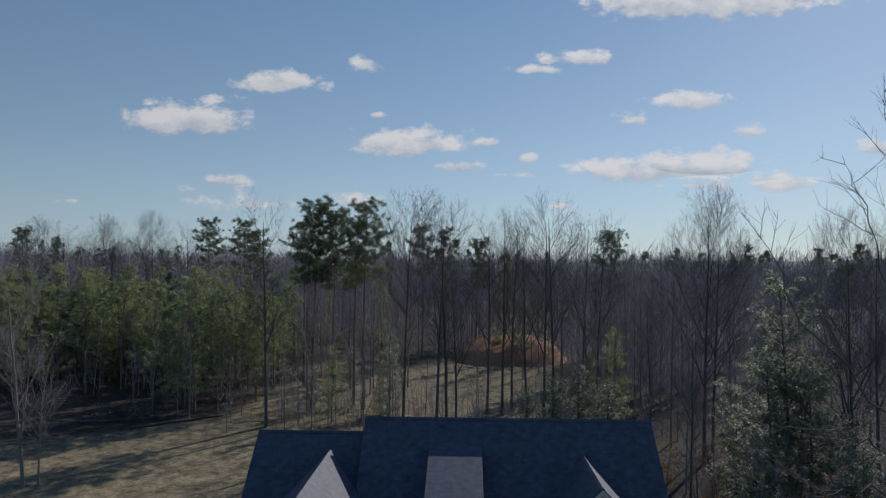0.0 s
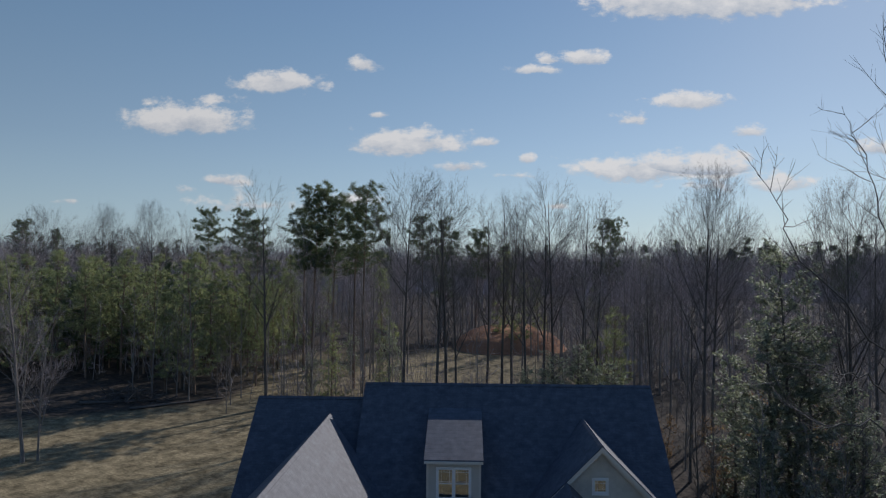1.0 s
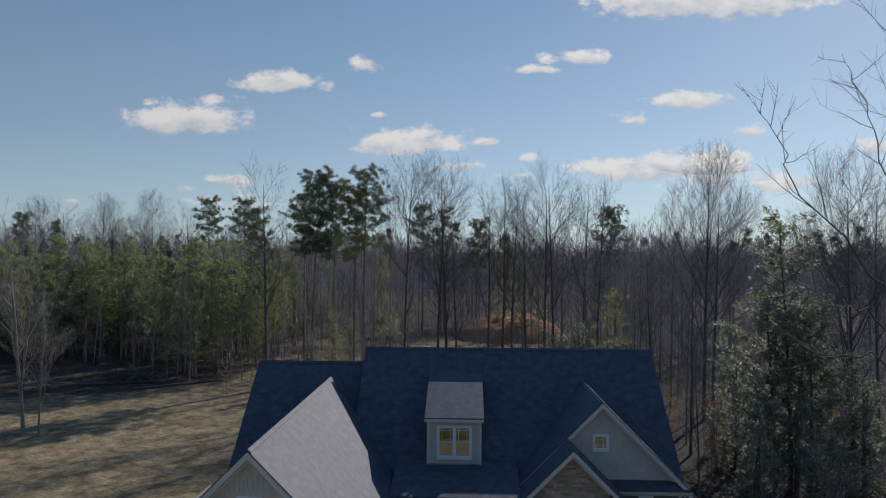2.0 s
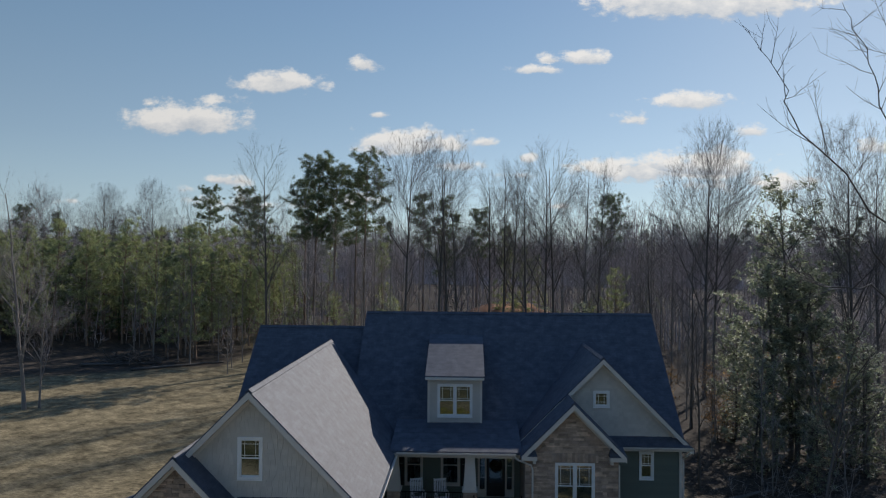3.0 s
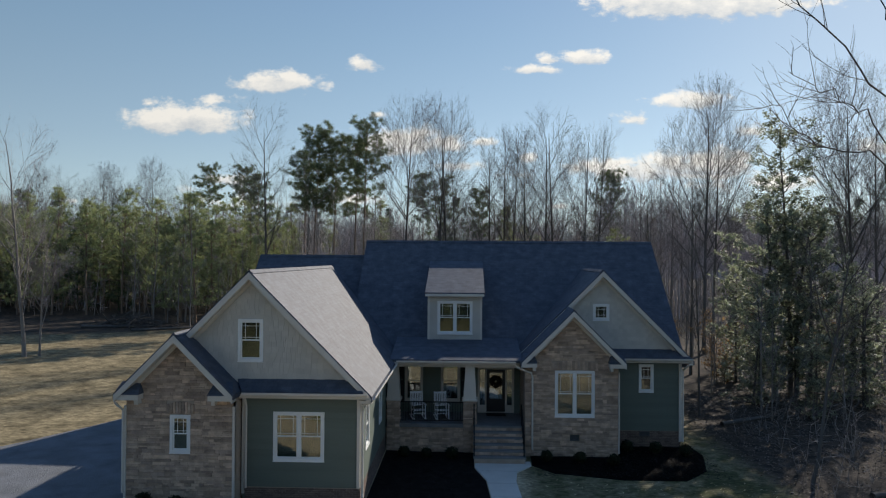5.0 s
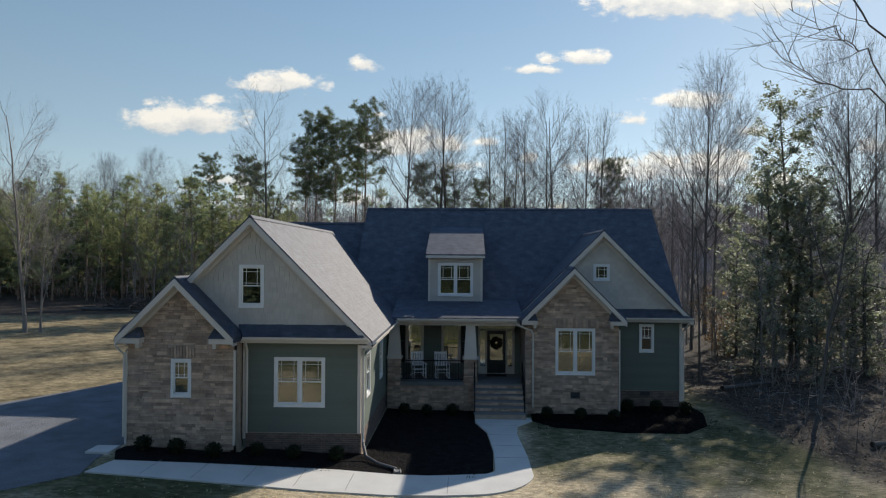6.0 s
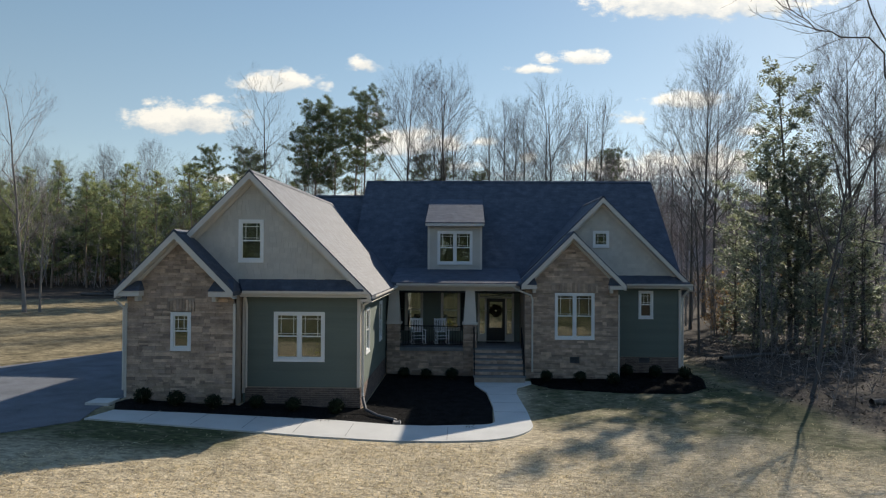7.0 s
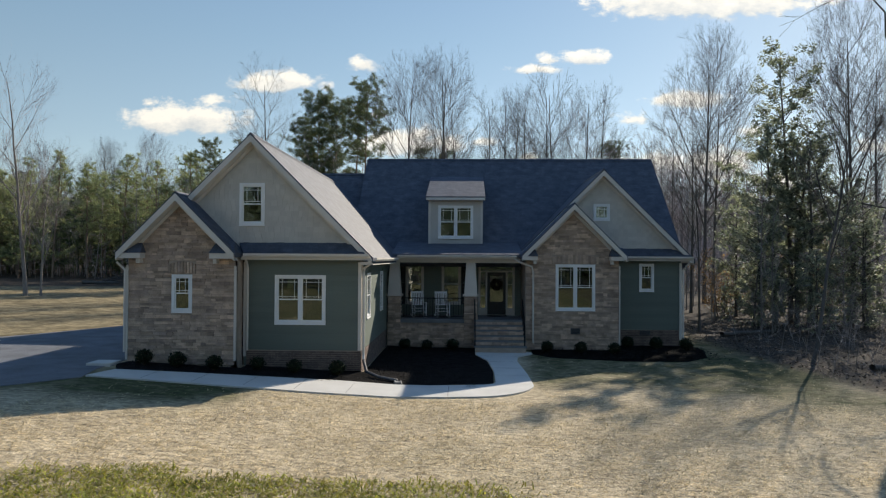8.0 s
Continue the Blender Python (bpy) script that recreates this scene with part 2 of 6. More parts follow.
def prism(bm, points, offset):
    """A polygon of 3D points and its copy shifted by offset, closed to a solid."""
    off = Vector(offset)
    a = [bm.verts.new(p) for p in points]
    b = [bm.verts.new(Vector(p) + off) for p in points]
    n = len(points)
    bm.faces.new(a)
    bm.faces.new(b[::-1])
    for i in range(n):
        bm.faces.new((a[i], b[i], b[(i + 1) % n], a[(i + 1) % n]))


def bar(bm, p0, p1, w, h, up=(0, 0, 1)):
    """A straight bar of section w x h from p0 to p1."""
    p0, p1 = Vector(p0), Vector(p1)
    d = (p1 - p0).normalized()
    s = d.cross(Vector(up))
    s = s.normalized() if s.length > 1e-5 else Vector((1, 0, 0))
    t = s.cross(d)
    r = [s * (w / 2) * i + t * (h / 2) * j for i, j in ((-1, -1), (1, -1), (1, 1), (-1, 1))]
    prism(bm, [p0 + c for c in r], p1 - p0)


def tube(bm, pts, radii, sides=6):
    """A round, tapered tube through points."""
    rings = []
    for i, p in enumerate(pts):
        p = Vector(p)
        d = (Vector(pts[min(i + 1, len(pts) - 1)]) - Vector(pts[max(i - 1, 0)])).normalized()
        s = d.cross(Vector((0.31, 0.17, 0.93)) if abs(d.z) < 0.95 else Vector((1, 0, 0))).normalized()
        t = s.cross(d)
        rings.append([bm.verts.new(p + (s * math.cos(k * 2 * math.pi / sides) + t * math.sin(k * 2 * math.pi / sides)) * radii[i]) for k in range(sides)])
    for a, b in zip(rings, rings[1:]):
        for k in range(sides):
            bm.faces.new((a[k], a[(k + 1) % sides], b[(k + 1) % sides], b[k]))
    bm.faces.new(rings[0][::-1])
    bm.faces.new(rings[-1])


def to_mesh(name, bm, mat, smooth=False):
    bmesh.ops.recalc_face_normals(bm, faces=bm.faces)
    me = bpy.data.meshes.new(name)
    bm.to_mesh(me)
    bm.free()
    me.materials.append(mat)
    if smooth:
        me.polygons.foreach_set("use_smooth", [True] * len(me.polygons))
    return me


def thing(name, label, category, at=(0, 0, 0), group="", kind=""):
    ob = new(name)
    ob.location = at
    return tagged(ob, label, category, group, kind)


def part(name, bm, mat, parent, label="", smooth=False, kind=""):
    """One mesh under a thing or a part; its points are in world coordinates."""
    ob = new(name, bm if isinstance(bm, bpy.types.Mesh) else to_mesh(name, bm, mat, smooth))
    if parent is not None:
        ob.parent = parent
        root = parent
        while root.parent:
            root = root.parent
        if parent.type == "EMPTY":
            ob.matrix_parent_inverse = Matrix.Translation(-Vector(parent.location))
    return tagged(ob, label, kind=kind)


def solid(name, bm, mat, label, category, kind="", group="", smooth=False):
    return tagged(new(name, to_mesh(name, bm, mat, smooth)), label, category, group, kind)


UNIT = {}


def unit_block(mat, bevel=0.12, seed=0):
    """A worn block of size 1 that pieces share."""
    key = (mat.name, bevel, seed)
    if key not in UNIT:
        rnd = random.Random(seed)
        bm = bmesh.new()
        j = lambda: rnd.uniform(-0.06, 0.06)
        b = bevel
        back = [bm.verts.new((sx * 0.5, 0.5, sz * 0.5)) for sx, sz in ((-1, -1), (1, -1), (1, 1), (-1, 1))]
        mid = [bm.verts.new((sx * 0.5, -0.5 + b * 2, sz * 0.5)) for sx, sz in ((-1, -1), (1, -1), (1, 1), (-1, 1))]
        face = [bm.verts.new((sx * (0.5 - b * 0.4) + j() * 0.3, -0.5 + j() * 2, sz * (0.5 - b) + j() * 0.5)) for sx, sz in ((-1, -1), (1, -1), (1, 1), (-1, 1))]
        for p, q in ((back, mid), (mid, face)):
            for i in range(4):
                bm.faces.new((p[i], p[(i + 1) % 4], q[(i + 1) % 4], q[i]))
        bm.faces.new(face)
        UNIT[key] = to_mesh("block", bm, mat)
    return UNIT[key]


def piece(name, mesh, parent, m):
    ob = new(name, mesh)
    ob.parent = parent
    ob.matrix_basis = m
    return ob


# ---- ground ----
def ramp01(v, a, b):
    s = min(1.0, max(0.0, (v - a) / (b - a)))
    return s * s * (3 - 2 * s)


def ground_z(x, y):
    h = -0.07 + 0.055 * max(0.0, min(9.0, -x - 2.0)) + 0.6 * ramp01(-x, 14, 45)
    h += 0.8 * ramp01(math.hypot(x, y - 30), 60, 160)
    return h


def ground_material():
    m = material("dry_winter_lawn", (0.49, 0.402, 0.276), rough=0.95, vary=0.28, scale=0.5, fine=14, bump=0.6, depth=0.05, tint=(0.39, 0.32, 0.216), spec=0.1)
    nt = m.node_tree
    N, L = nt.nodes.new, nt.links.new
    p = nt.nodes["Principled BSDF"]
    geo = N("ShaderNodeNewGeometry")
    att = N("ShaderNodeAttribute")
    att.attribute_name = "litter"
    leaf = N("ShaderNodeMix")
    leaf.data_type = "RGBA"
    n1, n2 = N("ShaderNodeTexNoise"), N("ShaderNodeTexVoronoi")
    n1.inputs["Scale"].default_value, n1.inputs["Detail"].default_value = 2.2, 8
    n2.inputs["Scale"].default_value = 7.0
    L(geo.outputs["Position"], n1.inputs["Vector"])
    L(geo.outputs["Position"], n2.inputs["Vector"])
    cr = N("ShaderNodeValToRGB")
    cr.color_ramp.elements[0].position, cr.color_ramp.elements[0].color = 0.35, (0.030, 0.026, 0.022, 1)
    cr.color_ramp.elements[1].position, cr.color_ramp.elements[1].color = 0.70, (0.095, 0.076, 0.062, 1)
    L(n1.outputs["Fac"], cr.inputs[0])
    old = p.inputs["Base Color"].links[0].from_socket
    # green tinge where the turf holds
    gn = N("ShaderNodeTexNoise")
    gn.inputs["Scale"].default_value, gn.inputs["Detail"].default_value = 0.13, 5
    L(geo.outputs["Position"], gn.inputs["Vector"])
    gr = N("ShaderNodeMapRange")
    gr.inputs["From Min"].default_value, gr.inputs["From Max"].default_value, gr.inputs["To Max"].default_value = 0.52, 0.75, 0.5
    L(gn.outputs["Fac"], gr.inputs["Value"])
    gm = N("ShaderNodeMix")
    gm.data_type = "RGBA"
    sp = N("ShaderNodeAttribute")
    sp.attribute_name = "sprout_and_shade"
    sm = N("ShaderNodeMath")
    sm.operation, sm.use_clamp = "MULTIPLY_ADD", True
    L(sp.outputs["Fac"], sm.inputs[0])
    s2 = N("ShaderNodeTexNoise")
    s2.inputs["Scale"].default_value, s2.inputs["Detail"].default_value, s2.inputs["Roughness"].default_value = 1.3, 7, 0.7
    L(geo.outputs["Position"], s2.inputs["Vector"])
    L(s2.outputs["Fac"], sm.inputs[1])
    L(gr.outputs[0], sm.inputs[2])
    L(sm.outputs[0], gm.inputs[0])
    L(old, gm.inputs[6])
    # dark green-brown: grass colour with the shade by the house mixed in
    gm.inputs[7].default_value = (0.078, 0.083, 0.038, 1)
    # the strawed front lawn against the rougher field
    st = N("ShaderNodeAttribute")
    st.attribute_name = "strawed"
    fm = N("ShaderNodeMix")
    fm.data_type = "RGBA"
    fn_ = N("ShaderNodeTexNoise")
    fn_.inputs["Scale"].default_value, fn_.inputs["Detail"].default_value = 1.1, 8
    L(geo.outputs["Position"], fn_.inputs["Vector"])
    fr = N("ShaderNodeValToRGB")
    fr.color_ramp.elements[0].position, fr.color_ramp.elements[0].color = 0.32, (0.105, 0.085, 0.05, 1)
    fr.color_ramp.elements[1].position, fr.color_ramp.elements[1].color = 0.68, (0.30, 0.243, 0.146, 1)
    L(fn_.outputs["Fac"], fr.inputs[0])
    L(st.outputs["Fac"], fm.inputs[0])
    L(fr.outputs[0], fm.inputs[6])
    L(gm.outputs[2], fm.inputs[7])
    gm = fm
    # straw flecks, raked one way
    rake = N("ShaderNodeMapping")
    rake.inputs["Rotation"].default_value = (0, 0, 0.5)
    rake.inputs["Scale"].default_value = (2.6, 5.0, 1.0)
    L(geo.outputs["Position"], rake.inputs[0])
    vo = N("ShaderNodeTexNoise")
    vo.inputs["Scale"].default_value, vo.inputs["Detail"].default_value, vo.inputs["Roughness"].default_value = 1.4, 7, 0.68
    L(rake.outputs[0], vo.inputs["Vector"])
    fl = N("ShaderNodeMapRange")
    fl.inputs["From Min"].default_value, fl.inputs["From Max"].default_value = 0.33, 0.68
    fl.inputs["To Min"].default_value, fl.inputs["To Max"].default_value = 0.48, 1.58
    L(vo.outputs["Fac"], fl.inputs["Value"])
    sc = N("ShaderNodeVectorMath")
    sc.operation = "SCALE"
    L(gm.outputs[2], sc.inputs[0])
    L(fl.outputs[0], sc.inputs["Scale"])
    L(att.outputs["Fac"], leaf.inputs[0])
    L(sc.outputs[0], leaf.inputs[6])
    L(cr.outputs[0], leaf.inputs[7])
    L(leaf.outputs[2], p.inputs["Base Color"])
    return m


def woods_floor(x, y):
    """1 where leaf litter covers the ground under the trees."""
    n = noise.noise(Vector((x * 0.09, y * 0.09, 0.3))) * 4
    right = ramp01(x + 0.35 * n - 0.03 * max(0.0, y - 34), 11.7, 12.9) * ramp01(y, -30, -10)
    # before the left pines dark litter also stands in for the stand's shadow
    back_l = ramp01(y + n - (63 + 0.6 * (x + 42)) if x < -26 else y + n * 2 - 78 - (6 if x < 14 else 0), -1.5, 3)
    clearing = ramp01(9 - math.hypot((x + 2) / 1.9, (y - 98) / 1.5) + 8 + n, 0, 4)
    clearing = max(clearing, ramp01(10 - abs(x + 14 - 0.25 * (y - 80)) + n, 0, 4) * ramp01(y, 60, 70) * ramp01(110 - y, 0, 6))
    behind = ramp01(-y, 45, 50)
    return max(right, back_l * (1 - clearing), behind) if y > -200 else 1.0


def sprout_and_shade(x, y):
    """Where green grass has come up through the straw, with shade by wing and walk painted in."""
    n = 2 * noise.noise(Vector((x * 0.25, y * 0.25, 5)))
    wing = ramp01(x + 0.5 * n, 1.9, 2.6) * ramp01(14.5 - x + n, 0, 3) * ramp01(y + 0.35 * x + n, 21.5, 24.0) * ramp01(42 - y, 0, 3)
    walk_side = ramp01(-x + n, 4.5, 7.0) * ramp01(y + 0.5 * n, 16.2, 17.6) * ramp01(22 - y, 0, 2) * ramp01(x, -24, -20)
    verge = 0.8 * max(ramp01(12.3 - y + n, 0, 2.5) * ramp01(1.6 - x, 0, 2.5) * ramp01(x, -9, -7), 1.3 * ramp01(9.0 - y + n, 0, 2.5))
    return 1.6 * max(wing, walk_side, verge)


def build_ground():
    xs = sorted({round(v, 3) for v in [*np.arange(-60, 60.1, 1.5), *np.arange(-16, 14, 0.75), *np.arange(-140, 140.1, 8), *[s * 140 * 1.45 ** k for k in range(1, 10) for s in (-1, 1)]]})
    ys = sorted({round(v, 3) for v in [*np.arange(-12, 110.1, 1.5), *np.arange(-90, 200.1, 8), *[200 * 1.4 ** k for k in range(1, 10)], *[-90 * 1.5 ** k for k in range(1, 9)]]})
    nx = len(xs)
    verts = [(x, y, ground_z(x, y)) for y in ys for x in xs]
    faces = [(j * nx + i, j * nx + i + 1, (j + 1) * nx + i + 1, (j + 1) * nx + i) for j in range(len(ys) - 1) for i in range(nx - 1)]
    me = bpy.data.meshes.new("ground")
    me.from_pydata(verts, [], faces)
    at = me.attributes.new("litter", "FLOAT", "POINT")
    at.data.foreach_set("value", [woods_floor(v[0], v[1]) for v in verts])
    at = me.attributes.new("strawed", "FLOAT", "POINT")
    at.data.foreach_set("value", [max(ramp01(-v[1], -9, -6), ramp01(v[0] + 2.5 * noise.noise(Vector((v[0] * 0.15, v[1] * 0.15, 9))), -15, -12) * ramp01(-v[1] + 2 * noise.noise(Vector((v[0] * 0.2, v[1] * 0.2, 3))), -36, -33)) for v in verts])
    at = me.attributes.new("sprout_and_shade", "FLOAT", "POINT")
    at.data.foreach_set("value", [sprout_and_shade(v[0], v[1]) for v in verts])
    me.polygons.foreach_set("use_smooth", [True] * len(me.polygons))
    me.materials.append(ground_material())
    tagged(new("ground", me), "dry tan winter lawn, brown leaf litter under the woods", "ground", kind="structure")


build_ground()


def draped(name, outline, mat, label, category, lift, thick=0.12, kind="structure", rough=0.0, step=0.6):
    """A sheet over the ground inside an outline, with an edge that goes into the soil."""
    bm = bmesh.new()
    vs = [bm.verts.new((x, y, 0)) for x, y in outline]
    bm.faces.new(vs)
    x0, x1 = min(p[0] for p in outline), max(p[0] for p in outline)
    y0, y1 = min(p[1] for p in outline), max(p[1] for p in outline)
    for k in range(1, int((x1 - x0) / step)):
        bmesh.ops.bisect_plane(bm, geom=bm.verts[:] + bm.edges[:] + bm.faces[:], plane_co=(x0 + k * step, 0, 0), plane_no=(1, 0, 0))
    for k in range(1, int((y1 - y0) / step)):
        bmesh.ops.bisect_plane(bm, geom=bm.verts[:] + bm.edges[:] + bm.faces[:], plane_co=(0, y0 + k * step, 0), plane_no=(0, 1, 0))
    for v in bm.verts:
        n = noise.noise(Vector((v.co.x * 2.1, v.co.y * 2.1, 0))) * rough if not v.is_boundary else -rough * 0.3
        v.co.z = ground_z(v.co.x, v.co.y) + lift + n
    if bm.faces and bm.faces[:][0].normal.z < 0:
        bmesh.ops.reverse_faces(bm, faces=bm.faces)
    rim = [e for e in bm.edges if e.is_boundary]
    out = bmesh.ops.extrude_edge_only(bm, edges=rim)
    for v in out["geom"]:
        if isinstance(v, bmesh.types.BMVert):
            v.co.z -= thick
    return solid(name, bm, mat, label, category, kind)


def arc(cx, cy, r, a0, a1, n=8):
    return [(cx + r * math.cos(radians(a0 + (a1 - a0) * i / n)), cy + r * math.sin(radians(a0 + (a1 - a0) * i / n))) for i in range(n + 1)]


WALK = [(-10.95, 19.55), (-8.5, 19.5), (-4.2, 19.35), (-0.6, 19.5), *arc(0.0, 21.75, 2.15, -80, -8, 9), (2.12, 23.5), (1.98, 26.5), (2.1, 27.7), (2.75, 28.6),
        (2.75, 29.15), (0.42, 29.15), (0.42, 28.2), (0.86, 26.6), (1.0, 24.0), *arc(0.45, 22.0, 0.52, 0, -80, 6), (-1.1, 21.25), (-4.0, 21.35), (-8.0, 21.05), (-10.7, 20.75)]
draped("sidewalk", WALK, CONCRETE, "pale concrete walk curving round the mulch bed to the steps", "sidewalk", 0.045, step=0.8)
BED = [(-10.75, 20.85), (-8.0, 21.1), (-4.0, 21.4), (-1.1, 21.3), (0.45, 21.45), (0.9, 21.9), (0.97, 24.0), (0.83, 26.6), (0.40, 28.2), (0.40, 30.5), (-3.45, 30.5), (-3.45, 23.3), (-7.4, 23.3), (-7.4, 22.5), (-11.1, 22.5), (-11.2, 21.8)]
draped("mulch_bed", BED, MULCH, "black mulch bed before the house front", "mulch bed", 0.03, rough=0.04, step=0.3)
BED2 = [(2.8, 28.7), (3.6, 27.7), (6.2, 27.0), (8.6, 27.0), (9.8, 28.3), (10.4, 30.5), (10.3, 32.2), (9.9, 32.1), (6.7, 31.95), (6.6, 30.2), (2.85, 30.2)]
draped("mulch_bed", BED2, MULCH, "black mulch bed beside the stone wing", "mulch bed", 0.03, rough=0.04, step=0.3)
GRAVEL = material("grey_gravel", (0.20, 0.207, 0.22), rough=0.95, vary=0.38, scale=1.1, fine=22, bump=1.0, depth=0.04, tint=(0.14, 0.148, 0.165), spec=0.12)
# the far edge is shaped to the gable's cast shadow, filled with grey gravel
DRIVE = [(-11.35, 20.9), (-11.3, 38.5), (-15.0, 38.6), (-16.6, 34.6), (-17.6, 32.2), (-19.4, 28.4), (-23.0, 26.6), (-30, 24.5), (-46, 21), (-46, 14), (-30, 15.6), (-16, 16.2), (-12.2, 18.0), (-11.0, 19.4)]
draped("driveway", DRIVE, GRAVEL, "grey gravel driveway beside the garage", "driveway", 0.02, rough=0.015, step=1.0)
bm = bmesh.new()
box(bm, -11.95, -11.2, 21.35, 22.1, 0.3, 0.52)
solid("concrete_pad", bm, CONCRETE, "small concrete pad at the corner of the garage", "pad", kind="structure")

# control joints across the walk
JOINT = material("joint_shadow_line", (0.20, 0.19, 0.175), rough=0.95, vary=0.2, scale=4, fine=40, bump=0.2)
for x in (-9.4, -7.9, -6.4, -4.9, -3.4, -1.9, -0.5):
    bm = bmesh.new()
    z = ground_z(x, 20) + 0.045
    box(bm, x - 0.007, x + 0.007, 19.58 + 0.02 * abs(x + 4), 21.1, z - 0.03, z + 0.003)
    solid("walk_joint", bm, JOINT, "narrow joint across the concrete walk", "joint", kind="structure")
for y in (23.3, 24.8, 26.3, 27.8):
    bm = bmesh.new()
    x0, x1 = (1.02, 2.05) if y < 25 else (0.9, 1.97) if y < 27 else (0.62, 2.1)
    box(bm, x0, x1, y - 0.007, y + 0.007, -0.06, -0.022)
    solid("walk_joint", bm, JOINT, "narrow joint across the concrete walk", "joint", kind="structure")


# ---- the house ----
house = thing("house", "one-storey craftsman house, green siding, ledge stone, dark shingle roof", "house", at=(-1.0, 32.0, 0.0))
EAVE = 3.9


def front(y):
    return lambda u, d, z: Vector((u, y + d, z))


def east(x):
    return lambda u, d, z: Vector((x - d, u, z))


def west(x):
    return lambda u, d, z: Vector((x + d, u, z))


def top_at(profile, u):
    for (a, za), (b, zb) in zip(profile, profile[1:]):
        if a <= u <= b:
            return za + (zb - za) * (u - a) / (b - a) if b > a else za
    return profile[-1][1]


def wall(name, m, profile, z0, openings, mat, thick=0.16, label=""):
    """A thick wall under a profile of (u, z), with openings (u0, u1, z0, z1) through it."""
    bm = bmesh.new()
    us = sorted({p[0] for p in profile} | {o[0] for o in openings} | {o[1] for o in openings})

    def slab(pts):
        prism(bm, [m(u, 0, z) for u, z in pts], m(0, thick, 0) - m(0, 0, 0))

    for a, b in zip(us, us[1:]):
        ta, tb = top_at(profile, a), top_at(profile, b)
        lo = z0
        for o in sorted((o for o in openings if o[0] <= a + 1e-6 and o[1] >= b - 1e-6), key=lambda o: o[2]):
            slab([(a, lo), (b, lo), (b, o[2]), (a, o[2])])
            lo = o[3]
        pts = [(a, lo), (b, lo)]
        if tb > lo + 1e-4:
            pts.append((b, tb))
        if ta > lo + 1e-4:
            pts.append((a, ta))
        if len(pts) > 2:
            slab(pts)
    bmesh.ops.remove_doubles(bm, verts=bm.verts, dist=0.0005)
    return part(name, bm, mat, house, label)


def spans(u0, u1, cuts):
    """The stretches of u0..u1 that no cut covers."""
    out, a = [], u0
    for c0, c1 in sorted(cuts):
        if c0 > a:
            out.append((a, min(c0, u1)))
        a = max(a, c1)
    if a < u1:
        out.append((a, u1))
    return [(p, q) for p, q in out if q - p > 0.03]


def basis(m):
    """The turn that carries block axes to a wall's axes."""
    o = m(0, 0, 0)
    ax, ay, az = m(1, 0, 0) - o, m(0, 1, 0) - o, Vector((0, 0, 1))
    return Matrix((ax, ay, az)).transposed().to_4x4()


def lap_siding(parent, m, profile, z0, openings, mat, course=0.18):
    z = z0
    tilt = Matrix.Rotation(radians(-3.2), 4, "X")
    mesh = unit_block(mat, 0.02, 1)
    turn = basis(m)
    while z < max(p[1] for p in profile) - 0.02:
        zt = min(z + course, max(p[1] for p in profile))
        us = [profile[0][0] + (profile[-1][0] - profile[0][0]) * i / 200 for i in range(201)]
        us = [u for u in us if top_at(profile, u) >= z + 0.04]
        if us:
            cuts = [(o[0] - 0.01, o[1] + 0.01) for o in openings if o[2] < z + course - 0.04 and o[3] > z + 0.04]
            for a, b in spans(us[0], us[-1], cuts):
                c = m((a + b) / 2, -0.012, (z + zt) / 2)
                piece("siding_board", mesh, parent, Matrix.Translation(c) @ turn @ tilt @ Matrix.Diagonal((b - a, 0.02, zt - z + 0.02, 1)))
        z += course


def stonework(parent, m, profile, z0, openings, seed, single=True):
    """Courses of ledge stone; single stones as pieces, or joined."""
    rnd = random.Random(seed)
    turn = basis(m)
    meshes = [unit_block(STONE, 0.12, k) for k in range(8)]
    joined = bmesh.new()
    left = 290 if single else 0
    z, zmax = z0, max(p[1] for p in profile)
    while z < zmax - 0.03:
        hgt = rnd.choice((0.07, 0.085, 0.10, 0.125))
        zm = z + hgt / 2
        n = 240
        us = [profile[0][0] + (profile[-1][0] - profile[0][0]) * i / n for i in range(n + 1)]
        us = [u for u in us if top_at(profile, u) >= zm]
        if us:
            cuts = [(o[0], o[1]) for o in openings if o[2] < zm < o[3]]
            for a, b in spans(us[0], us[-1], cuts):
                u = a
                while u < b - 0.02:
                    w = rnd.uniform(0.15, 0.5)
                    if b - (u + w) < 0.15:
                        w = b - u
                    proud = rnd.uniform(0.025, 0.05)
                    cut = rnd.uniform(0.38, 0.62) if hgt > 0.09 and rnd.random() < 0.22 else 1.0
                    for lo, hi in ((0.0, cut), (cut, 1.0)):
                        if hi - lo < 0.1:
                            continue
                        out = proud * rnd.uniform(0.8, 1.1)
                        mtx = Matrix.Translation(m(u + w / 2, -out / 2, z + hgt * (lo + hi) / 2)) @ turn @ Matrix.Diagonal((w - 0.004, out, hgt * (hi - lo) - 0.003, 1))
                        if left > 0:
                            left -= 1
                            piece("stone", rnd.choice(meshes), parent, mtx)
                        else:
                            vs = [joined.verts.new(mtx @ v.co) for v in rnd.choice(meshes).vertices]
                            for f in meshes[0].polygons:
                                joined.faces.new([vs[i] for i in f.vertices])
                    u += w
        z += hgt
    if joined.verts:
        part("stonework", joined, STONE_J, parent, kind="stuff")


